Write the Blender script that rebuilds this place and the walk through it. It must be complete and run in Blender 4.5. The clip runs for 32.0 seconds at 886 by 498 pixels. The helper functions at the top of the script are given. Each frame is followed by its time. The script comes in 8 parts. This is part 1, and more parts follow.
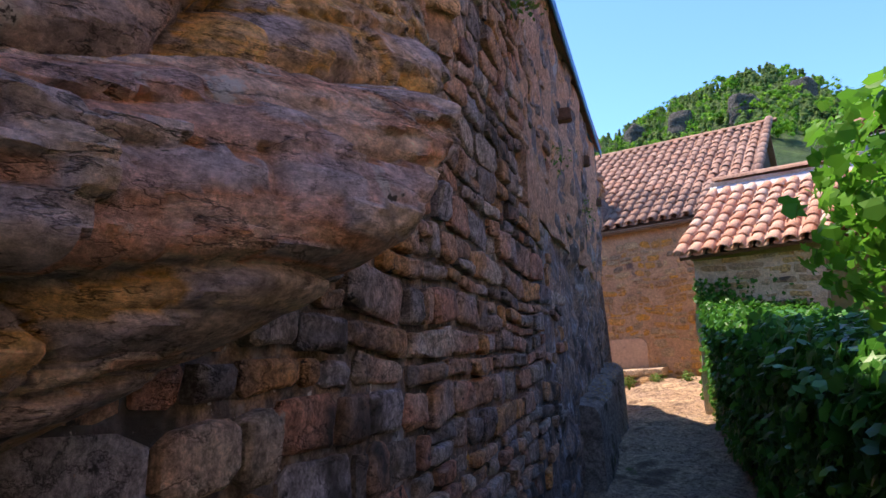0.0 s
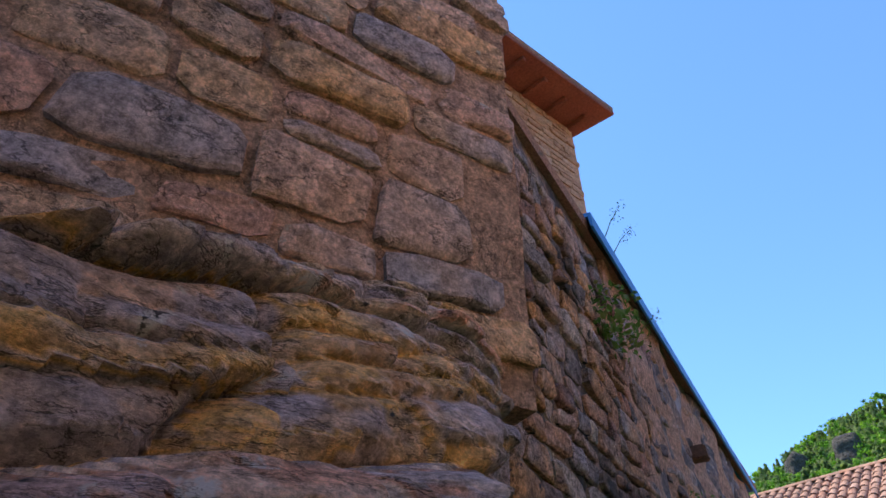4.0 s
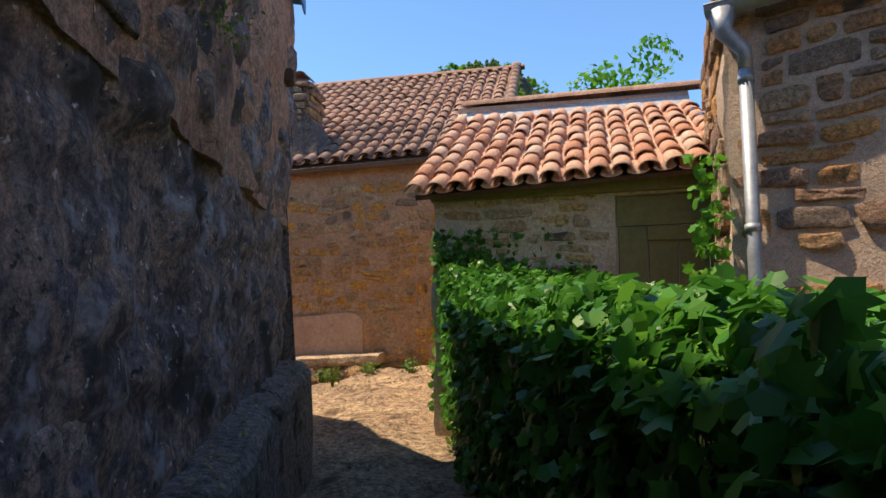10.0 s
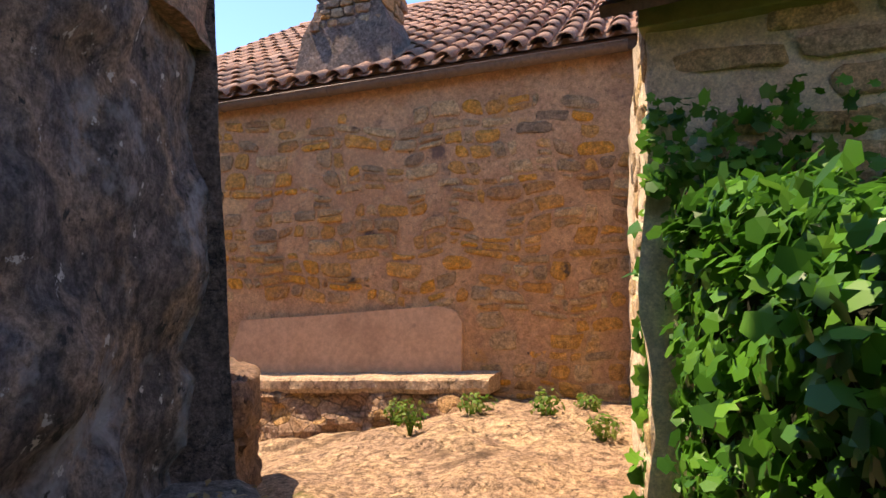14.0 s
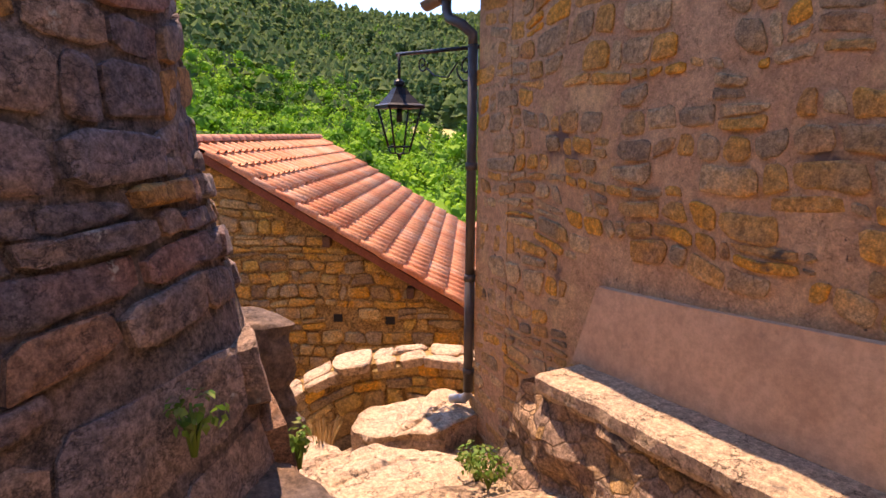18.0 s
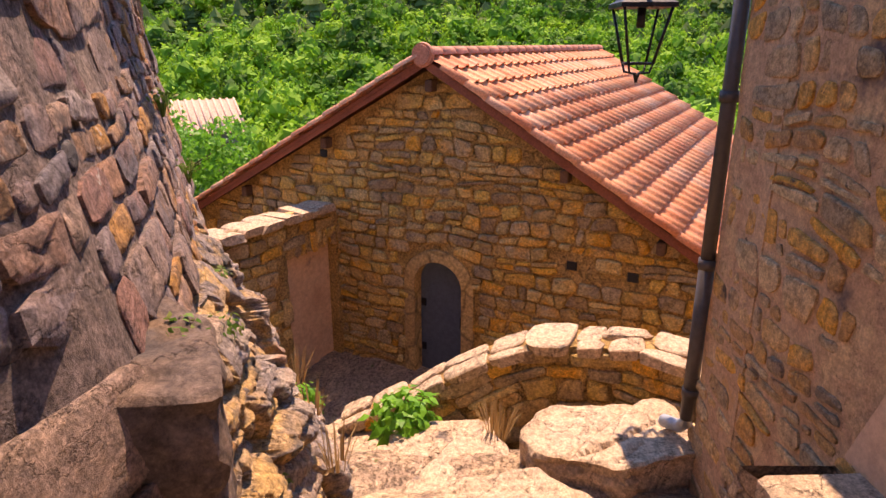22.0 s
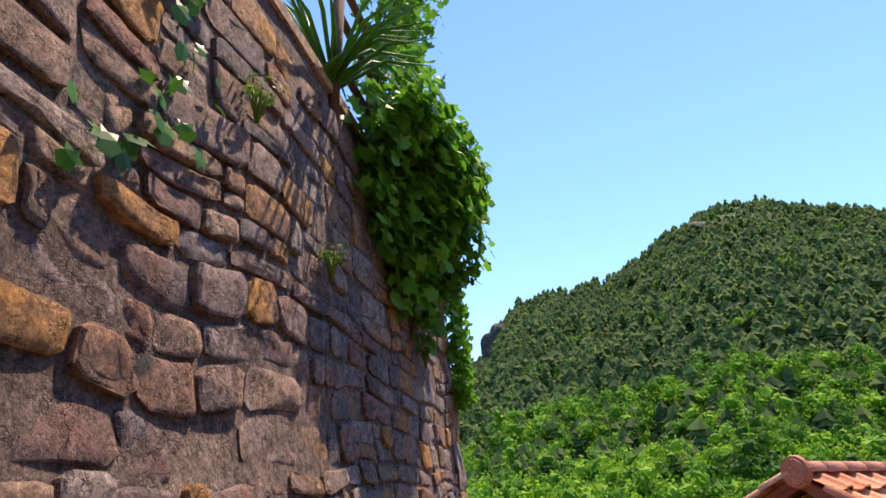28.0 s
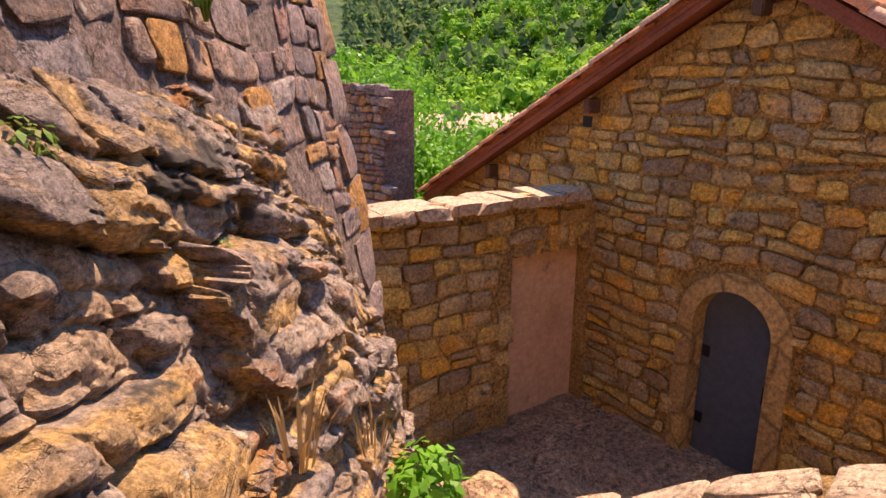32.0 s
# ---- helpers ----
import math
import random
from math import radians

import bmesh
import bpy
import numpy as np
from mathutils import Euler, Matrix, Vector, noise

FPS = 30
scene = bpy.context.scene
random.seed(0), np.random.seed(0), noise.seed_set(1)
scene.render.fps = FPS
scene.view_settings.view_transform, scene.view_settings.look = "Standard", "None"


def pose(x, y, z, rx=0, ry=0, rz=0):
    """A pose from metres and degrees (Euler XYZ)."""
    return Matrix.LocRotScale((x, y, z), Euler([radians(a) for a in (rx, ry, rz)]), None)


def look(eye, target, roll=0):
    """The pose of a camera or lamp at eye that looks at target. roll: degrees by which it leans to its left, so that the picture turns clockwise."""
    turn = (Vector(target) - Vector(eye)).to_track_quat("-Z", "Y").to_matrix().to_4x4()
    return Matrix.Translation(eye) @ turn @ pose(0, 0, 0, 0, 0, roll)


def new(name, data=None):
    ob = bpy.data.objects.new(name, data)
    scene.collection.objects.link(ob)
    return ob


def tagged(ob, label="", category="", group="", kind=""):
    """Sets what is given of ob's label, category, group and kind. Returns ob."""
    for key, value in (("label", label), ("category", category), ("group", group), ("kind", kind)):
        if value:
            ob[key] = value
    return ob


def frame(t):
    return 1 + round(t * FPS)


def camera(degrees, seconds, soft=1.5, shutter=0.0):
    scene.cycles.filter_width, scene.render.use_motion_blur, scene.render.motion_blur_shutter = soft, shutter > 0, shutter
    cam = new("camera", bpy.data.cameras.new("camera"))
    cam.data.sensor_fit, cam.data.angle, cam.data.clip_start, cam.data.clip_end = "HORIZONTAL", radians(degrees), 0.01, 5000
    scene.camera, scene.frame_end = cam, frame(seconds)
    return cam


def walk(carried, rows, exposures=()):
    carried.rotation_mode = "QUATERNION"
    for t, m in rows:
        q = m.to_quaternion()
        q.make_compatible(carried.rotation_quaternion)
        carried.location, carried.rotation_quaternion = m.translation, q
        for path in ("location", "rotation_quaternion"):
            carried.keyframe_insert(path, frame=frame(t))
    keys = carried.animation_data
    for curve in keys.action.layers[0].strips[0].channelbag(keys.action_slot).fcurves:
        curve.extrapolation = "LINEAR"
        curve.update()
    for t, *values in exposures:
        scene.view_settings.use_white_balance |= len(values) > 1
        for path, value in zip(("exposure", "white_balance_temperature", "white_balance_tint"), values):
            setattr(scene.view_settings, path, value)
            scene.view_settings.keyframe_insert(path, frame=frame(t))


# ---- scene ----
# Camera and walk
cam = camera(69.23, 32.0)
PATH = [
    (0, (2.001, -5.425, 1.521), (0.924, -3.769, 1.833), -1.05),
    (0.5, (2.033, -5.503, 1.555), (0.837, -4.049, 2.231), -0.97),
    (1, (2.070, -5.489, 1.602), (0.882, -4.201, 2.567), -0.44),
    (1.5, (2.092, -5.473, 1.629), (0.910, -4.348, 2.784), -0.29),
    (2, (2.112, -5.472, 1.646), (0.988, -4.488, 2.975), -0.20),
    (2.5, (2.109, -5.499, 1.668), (1.053, -4.605, 3.112), -0.20),
    (4.5, (2.009, -5.212, 1.547), (0.872, -3.977, 2.635), 0.25),
    (5, (2.146, -5.326, 1.331), (0.941, -3.962, 2.160), 0.55),
    (5.5, (1.939, -5.048, 1.372), (0.732, -3.553, 1.929), 1.16),
    (6, (1.864, -4.793, 1.374), (0.857, -3.152, 1.916), 0.66),
    (6.5, (1.800, -4.384, 1.446), (1.045, -2.611, 1.982), 0.77),
    (7, (1.663, -4.055, 1.425), (1.060, -2.224, 1.961), 0.08),
    (7.5, (1.502, -3.746, 1.504), (0.998, -1.873, 1.992), 0.05),
    (8, (1.452, -3.354, 1.496), (1.021, -1.438, 1.874), 0.35),
    (9, (1.266, -2.640, 1.604), (0.932, -0.691, 1.898), 0.13),
    (10, (1.068, -1.689, 1.690), (0.748, 0.275, 1.888), -0.10),
    (11, (0.669, -0.879, 1.629), (0.353, 1.089, 1.782), -0.42),
    (12, (0.487, 0.039, 1.582), (0.095, 1.997, 1.691), -0.28),
    (13, (0.268, 1.017, 1.599), (-0.265, 2.940, 1.721), 0.10),
    (13.5, (0.122, 1.388, 1.615), (-0.432, 3.303, 1.775), 0.47),
    (15.5, (-0.056, 3.313, 2.420), (-1.187, 4.961, 2.491), 0.87),
    (16, (-0.231, 3.639, 2.457), (-1.548, 5.141, 2.531), 0.44),
    (16.5, (-0.333, 4.010, 2.491), (-1.817, 5.350, 2.564), 0.17),
    (17, (-0.470, 4.242, 2.410), (-2.095, 5.408, 2.402), -0.00),
    (17.5, (-0.626, 4.538, 2.465), (-2.349, 5.521, 2.208), 0.23),
    (18, (-0.790, 4.805, 2.472), (-2.562, 5.661, 2.118), 0.40),
    (19, (-1.179, 5.196, 2.507), (-3.053, 5.753, 2.087), -0.00),
    (20, (-1.539, 5.584, 2.506), (-3.458, 5.918, 2.053), 0.05),
    (21, (-1.826, 5.676, 2.498), (-3.749, 5.829, 1.970), -0.17),
    (22, (-2.024, 5.889, 2.482), (-3.928, 5.867, 1.870), -0.06),
    (23, (-2.556, 6.040, 2.280), (-4.426, 5.726, 1.645), -0.65),
    (24, (-3.068, 6.290, 2.130), (-4.859, 5.636, 1.526), -1.14),
    (25, (-2.974, 6.214, 2.188), (-4.745, 5.345, 1.863), -0.36),
    (25.5, (-2.972, 6.204, 2.253), (-4.724, 5.246, 2.145), -0.56),
    (26, (-2.995, 6.221, 2.330), (-4.717, 5.205, 2.402), -0.50),
    (26.5, (-2.989, 6.223, 2.402), (-4.671, 5.184, 2.708), -0.43),
    (28.5, (-3.010, 6.226, 2.293), (-4.600, 5.215, 2.963), -0.37),
    (29, (-3.068, 6.195, 2.174), (-4.700, 5.154, 2.679), -0.22),
    (29.5, (-3.250, 6.214, 1.982), (-4.916, 5.150, 2.281), 0.02),
    (30, (-3.580, 6.184, 1.786), (-5.270, 5.135, 2.001), -0.48),
    (30.5, (-3.791, 6.142, 1.683), (-5.520, 5.136, 1.672), -0.18),
    (31, (-4.086, 6.071, 1.586), (-5.813, 5.100, 1.313), -0.32),
    (31.5, (-4.387, 6.072, 1.468), (-6.101, 5.136, 1.035), -0.16),
    (32, (-4.661, 5.968, 1.374), (-6.362, 5.059, 0.846), 0.20),
]
walk(cam, [(t, look(eye, target, roll)) for t, eye, target, roll in PATH], exposures=[(0, 1.62, 7100, 20), (2, 1.55, 7100, 20), (5, 1.4, 7100, 10), (7, 1.15, 7200, 2), (9, 1.05, 7700, 6), (11, 1.35, 8700, 16), (13, 1.85, 9000, 20), (15.5, 1.55, 8900, 26), (17, 1.7, 9000, 34), (19, 1.85, 9000, 34), (23, 1.75, 9000, 34), (24, 1.75, 9000, 34), (26, 1.6, 8400, 26), (28.5, 1.4, 7900, 22), (29, 1.4, 7900, 22), (30, 1.62, 8200, 27), (31, 1.72, 8700, 30), (32, 1.85, 9000, 32)])

# World and sun
SUN_ELEV, SUN_AZ = 65.0, 271.5   # degrees; azimuth of the sun, counted from +y towards +x
world = bpy.data.worlds.new("world")
scene.world = world
world.use_nodes = True
wn = world.node_tree
sky = wn.nodes.new("ShaderNodeTexSky")
sky.sky_type = "NISHITA"
sky.sun_disc = False
sky.sun_elevation = radians(SUN_ELEV)
sky.sun_rotation = radians(SUN_AZ)
sky.altitude = 1500
sky.air_density = 1.0
sky.dust_density = 0.0
sky.ozone_density = 5.0
wn.nodes["Background"].inputs["Strength"].default_value = 0.15
tint = wn.nodes.new("ShaderNodeMix")
tint.data_type, tint.blend_type = "RGBA", "MULTIPLY"
tint.inputs["Factor"].default_value = 1.0
tint.inputs[7].default_value = (0.58, 0.83, 1.0, 1)
wn.links.new(sky.outputs["Color"], tint.inputs[6])
wn.links.new(tint.outputs[2], wn.nodes["Background"].inputs["Color"])
sun = bpy.data.lights.new("sun", "SUN")
sun.energy = 2.9
sun.angle = radians(0.53)
sun.color = (1.0, 0.92, 0.80)
sun_ob = new("sun", sun)
_e, _a = radians(SUN_ELEV), radians(SUN_AZ)
_d = Vector((math.sin(_a) * math.cos(_e), math.cos(_a) * math.cos(_e), math.sin(_e)))
sun_ob.matrix_world = Matrix.Translation(_d * 50) @ (-_d).to_track_quat("-Z", "Y").to_matrix().to_4x4()



# Materials
def surf(name, cols, per="object", scale=6.0, vary=0.45, rough=0.9, bump=0.5, bump_scale=40.0, spots=None, dark=0.0,
         metal=0.0, bump_dist=0.016, streak=0.0, crag=0.0, blocks=0.0, flat=2.2, grain=0.0, veins=(), beds=False):
    """Rough mineral or painted surface: colour by piece, two scales of noise, spots of lichen or stain, bump."""
    m = bpy.data.materials.new(name)
    m.use_nodes = True
    nt = m.node_tree
    b = nt.nodes["Principled BSDF"]
    b.inputs["Roughness"].default_value = rough
    b.inputs["Metallic"].default_value = metal
    b.inputs["Specular IOR Level"].default_value = 0.3

    def node(kind, **kw):
        n = nt.nodes.new(kind)
        for k, v in kw.items():
            n.inputs[k].default_value = v
        return n

    geo = node("ShaderNodeNewGeometry")
    pos = geo.outputs["Position"]
    if streak:
        mp = node("ShaderNodeMapping")
        mp.inputs["Scale"].default_value = (1, 1, streak)
        nt.links.new(pos, mp.inputs["Vector"])
        spos = mp.outputs["Vector"]
    else:
        spos = pos
    ramp = node("ShaderNodeValToRGB")
    el = ramp.color_ramp.elements
    while len(el) < len(cols):
        el.new(0.5)
    for i, c in enumerate(cols):
        el[i].position = i / max(1, len(cols) - 1)
        el[i].color = (*c, 1)
    big = node("ShaderNodeTexNoise", Scale=scale * 0.22, Detail=4.0, Roughness=0.6)
    nt.links.new(spos, big.inputs["Vector"])
    crack = None
    if blocks:
        wn_ = node("ShaderNodeTexNoise", Scale=blocks * 0.9, Detail=3.0)
        nt.links.new(pos, wn_.inputs["Vector"])
        wa = node("ShaderNodeVectorMath")
        wa.operation = "MULTIPLY_ADD"
        nt.links.new(wn_.outputs["Color"], wa.inputs[0])
        wa.inputs[1].default_value = (0.55 / blocks,) * 3
        nt.links.new(pos, wa.inputs[2])
        bm_ = node("ShaderNodeMapping")
        bm_.inputs["Scale"].default_value = (1, 1, flat)
        nt.links.new(wa.outputs["Vector"], bm_.inputs["Vector"])
        v1, v2 = node("ShaderNodeTexVoronoi", Scale=blocks), node("ShaderNodeTexVoronoi", Scale=blocks)
        v2.feature = "DISTANCE_TO_EDGE"
        nt.links.new(bm_.outputs["Vector"], v1.inputs["Vector"])
        nt.links.new(bm_.outputs["Vector"], v2.inputs["Vector"])
        sep = node("ShaderNodeSeparateColor")
        nt.links.new(v1.outputs["Color"], sep.inputs[0])
        cr = node("ShaderNodeMapRange")
        cr.inputs["From Min"].default_value, cr.inputs["From Max"].default_value = 0.0, 0.07
        nt.links.new(v2.outputs["Distance"], cr.inputs["Value"])
        crack = cr.outputs["Result"]
    if beds:
        at = node("ShaderNodeAttribute")
        at.attribute_name = "bed"
        src = at.outputs["Fac"]
    elif blocks:
        src = sep.outputs[0]
    elif per == "object":
        rsum = node("ShaderNodeMath")
        rsum.operation = "ADD"
        nt.links.new(node("ShaderNodeObjectInfo").outputs["Random"], rsum.inputs[0])
        nt.links.new(geo.outputs["Random Per Island"], rsum.inputs[1])
        rfr = node("ShaderNodeMath")
        rfr.operation = "FRACT"
        nt.links.new(rsum.outputs[0], rfr.inputs[0])
        src = rfr.outputs[0]
    elif per == "island":
        src = geo.outputs["Random Per Island"]
    else:
        src = None
    if src is None:
        st = node("ShaderNodeMapRange")
        st.inputs["From Min"].default_value, st.inputs["From Max"].default_value = 0.3, 0.7
        nt.links.new(big.outputs["Fac"], st.inputs["Value"])
        nt.links.new(st.outputs["Result"], ramp.inputs["Fac"])
    else:
        add = node("ShaderNodeMath")
        add.operation = "MULTIPLY_ADD"
        nt.links.new(big.outputs["Fac"], add.inputs[0])
        add.inputs[1].default_value = 0.5
        sub = node("ShaderNodeMath")
        sub.operation = "SUBTRACT"
        nt.links.new(src, sub.inputs[0])
        sub.inputs[1].default_value = 0.25
        nt.links.new(sub.outputs[0], add.inputs[2])
        nt.links.new(add.outputs[0], ramp.inputs["Fac"])
    fine = node("ShaderNodeTexNoise", Scale=scale * 3.2, Detail=10.0, Roughness=0.78)
    nt.links.new(spos, fine.inputs["Vector"])
    mr = node("ShaderNodeMapRange")
    mr.inputs["From Min"].default_value, mr.inputs["From Max"].default_value = 0.40, 0.60
    mr.inputs["To Min"].default_value, mr.inputs["To Max"].default_value = 1.0 - vary, 1.0 + vary
    nt.links.new(fine.outputs["Fac"], mr.inputs["Value"])
    mul = node("ShaderNodeVectorMath")
    mul.operation = "SCALE"
    nt.links.new(ramp.outputs["Color"], mul.inputs[0])
    nt.links.new(mr.outputs["Result"], mul.inputs["Scale"])
    col = mul.outputs["Vector"]
    if crack is not None:
        ck = node("ShaderNodeMapRange")
        ck.inputs["To Min"].default_value, ck.inputs["To Max"].default_value = 0.5, 1.0
        nt.links.new(crack, ck.inputs["Value"])
        cm = node("ShaderNodeVectorMath")
        cm.operation = "SCALE"
        nt.links.new(col, cm.inputs[0])
        nt.links.new(ck.outputs["Result"], cm.inputs["Scale"])
        col = cm.outputs["Vector"]
    if grain:
        gn = node("ShaderNodeTexNoise", Scale=scale * 11.0, Detail=6.0, Roughness=0.75)
        nt.links.new(pos, gn.inputs["Vector"])
        gr = node("ShaderNodeMapRange")
        gr.inputs["From Min"].default_value, gr.inputs["From Max"].default_value = 0.36, 0.64
        gr.inputs["To Min"].default_value, gr.inputs["To Max"].default_value = 1.0 - grain, 1.0 + grain
        nt.links.new(gn.outputs["Fac"], gr.inputs["Value"])
        gm = node("ShaderNodeVectorMath")
        gm.operation = "SCALE"
        nt.links.new(col, gm.inputs[0])
        nt.links.new(gr.outputs["Result"], gm.inputs["Scale"])
        col = gm.outputs["Vector"]
    for c, sc, thr, soft in spots or ():
        n = node("ShaderNodeTexNoise", Scale=sc, Detail=5.0, Roughness=0.65)
        nt.links.new(pos, n.inputs["Vector"])
        r = node("ShaderNodeMapRange")
        r.inputs["From Min"].default_value, r.inputs["From Max"].default_value = thr, thr + soft
        nt.links.new(n.outputs["Fac"], r.inputs["Value"])
        mx = node("ShaderNodeMix")
        mx.data_type = "RGBA"
        nt.links.new(r.outputs["Result"], mx.inputs["Factor"])
        nt.links.new(col, mx.inputs[6])
        mx.inputs[7].default_value = (*c, 1)
        col = mx.outputs[2]
    vein = None
    for sc, stretch, width, depth in veins:
        vm = node("ShaderNodeMapping")
        vm.inputs["Scale"].default_value = (1, 1, stretch)
        vm.inputs["Location"].default_value = (sc, 3.0 * sc, 0)
        nt.links.new(pos, vm.inputs["Vector"])
        vn = node("ShaderNodeTexNoise", Scale=sc, Detail=6.0, Roughness=0.62)
        nt.links.new(vm.outputs["Vector"], vn.inputs["Vector"])
        va = node("ShaderNodeMath")
        va.operation = "SUBTRACT"
        nt.links.new(vn.outputs["Fac"], va.inputs[0])
        va.inputs[1].default_value = 0.5
        vb = node("ShaderNodeMath")
        vb.operation = "ABSOLUTE"
        nt.links.new(va.outputs[0], vb.inputs[0])
        vr = node("ShaderNodeMapRange")
        vr.inputs["From Min"].default_value, vr.inputs["From Max"].default_value = 0.0, width
        vr.inputs["To Min"].default_value, vr.inputs["To Max"].default_value = 1.0 - depth, 1.0
        nt.links.new(vb.outputs[0], vr.inputs["Value"])
        vs = node("ShaderNodeVectorMath")
        vs.operation = "SCALE"
        nt.links.new(col, vs.inputs[0])
        nt.links.new(vr.outputs["Result"], vs.inputs["Scale"])
        col = vs.outputs["Vector"]
        if vein is None:
            vein = vr.outputs["Result"]
    nt.links.new(col, b.inputs["Base Color"])
    if bump:
        bn = node("ShaderNodeTexNoise", Scale=bump_scale, Detail=9.0, Roughness=0.7)
        nt.links.new(spos, bn.inputs["Vector"])
        mixh = node("ShaderNodeMath")
        mixh.operation = "MULTIPLY_ADD"
        nt.links.new(fine.outputs["Fac"], mixh.inputs[0])
        mixh.inputs[1].default_value = 1.6
        nt.links.new(bn.outputs["Fac"], mixh.inputs[2])
        height = mixh.outputs[0]
        if crag:
            cn = node("ShaderNodeTexNoise", Scale=crag, Detail=7.0, Roughness=0.6)
            cn.noise_type = "RIDGED_MULTIFRACTAL"
            nt.links.new(spos, cn.inputs["Vector"])
            ch_ = node("ShaderNodeMath")
            ch_.operation = "MULTIPLY_ADD"
            nt.links.new(cn.outputs["Fac"], ch_.inputs[0])
            ch_.inputs[1].default_value = 0.7
            nt.links.new(height, ch_.inputs[2])
            height = ch_.outputs[0]
        if crack is not None:
            kh = node("ShaderNodeMath")
            kh.operation = "MULTIPLY_ADD"
            nt.links.new(crack, kh.inputs[0])
            kh.inputs[1].default_value = 0.7
            nt.links.new(height, kh.inputs[2])
            height = kh.outputs[0]
        if vein is not None:
            vh = node("ShaderNodeMath")
            vh.operation = "MULTIPLY_ADD"
            nt.links.new(vein, vh.inputs[0])
            vh.inputs[1].default_value = 1.2
            nt.links.new(height, vh.inputs[2])
            height = vh.outputs[0]
        bp = node("ShaderNodeBump", Strength=bump, Distance=bump_dist)
        nt.links.new(height, bp.inputs["Height"])
        nt.links.new(bp.outputs["Normal"], b.inputs["Normal"])
    return m


def leafy(name, cols, per="island", rough=0.45, trans=0.35, lumps=0.0):
    """Leaves: colour by leaf, a waxy gloss and light that shines through."""
    m = bpy.data.materials.new(name)
    m.use_nodes = True
    nt = m.node_tree
    b = nt.nodes["Principled BSDF"]
    b.inputs["Roughness"].default_value = rough
    b.inputs["Specular IOR Level"].default_value = 0.25
    geo = nt.nodes.new("ShaderNodeNewGeometry")
    ramp = nt.nodes.new("ShaderNodeValToRGB")
    el = ramp.color_ramp.elements
    while len(el) < len(cols):
        el.new(0.5)
    for i, c in enumerate(cols):
        el[i].position = i / max(1, len(cols) - 1)
        el[i].color = (*c, 1)
    if per == "island":
        nt.links.new(geo.outputs["Random Per Island"], ramp.inputs["Fac"])
    elif per == "tree":
        n = nt.nodes.new("ShaderNodeTexNoise")
        n.inputs["Scale"].default_value, n.inputs["Detail"].default_value = 0.13, 1
        nt.links.new(geo.outputs["Position"], n.inputs["Vector"])
        k = nt.nodes.new("ShaderNodeMapRange")
        k.inputs["From Min"].default_value, k.inputs["From Max"].default_value = 0.36, 0.64
        nt.links.new(n.outputs["Fac"], k.inputs["Value"])
        j = nt.nodes.new("ShaderNodeMath")
        j.operation = "MULTIPLY_ADD"
        nt.links.new(geo.outputs["Random Per Island"], j.inputs[0])
        j.inputs[1].default_value = 0.2
        nt.links.new(k.outputs["Result"], j.inputs[2])
        nt.links.new(j.outputs[0], ramp.inputs["Fac"])
    else:
        n = nt.nodes.new("ShaderNodeTexNoise")
        n.inputs["Scale"].default_value = 0.03
        n.inputs["Detail"].default_value = 6
        nt.links.new(geo.outputs["Position"], n.inputs["Vector"])
        nt.links.new(n.outputs["Fac"], ramp.inputs["Fac"])
    colour = ramp.outputs["Color"]
    tr = nt.nodes.new("ShaderNodeBsdfTranslucent")
    if lumps:
        ln = nt.nodes.new("ShaderNodeTexNoise")
        ln.inputs["Scale"].default_value, ln.inputs["Detail"].default_value, ln.inputs["Roughness"].default_value = lumps, 5, 0.7
        nt.links.new(geo.outputs["Position"], ln.inputs["Vector"])
        lr = nt.nodes.new("ShaderNodeMapRange")
        lr.inputs["From Min"].default_value, lr.inputs["From Max"].default_value = 0.38, 0.62
        lr.inputs["To Min"].default_value, lr.inputs["To Max"].default_value = 0.6, 1.5
        nt.links.new(ln.outputs["Fac"], lr.inputs["Value"])
        sc_n = nt.nodes.new("ShaderNodeVectorMath")
        sc_n.operation = "SCALE"
        nt.links.new(colour, sc_n.inputs[0])
        nt.links.new(lr.outputs["Result"], sc_n.inputs["Scale"])
        colour = sc_n.outputs["Vector"]
        bp = nt.nodes.new("ShaderNodeBump")
        bp.inputs["Strength"].default_value, bp.inputs["Distance"].default_value = 1.0, 0.6
        nt.links.new(ln.outputs["Fac"], bp.inputs["Height"])
        nt.links.new(bp.outputs["Normal"], b.inputs["Normal"])
        nt.links.new(bp.outputs["Normal"], tr.inputs["Normal"])
    nt.links.new(colour, b.inputs["Base Color"])
    nt.links.new(colour, tr.inputs["Color"])
    mix = nt.nodes.new("ShaderNodeMixShader")
    mix.inputs[0].default_value = trans
    nt.links.new(b.outputs[0], mix.inputs[1])
    nt.links.new(tr.outputs[0], mix.inputs[2])
    nt.links.new(mix.outputs[0], nt.nodes["Material Output"].inputs["Surface"])
    return m


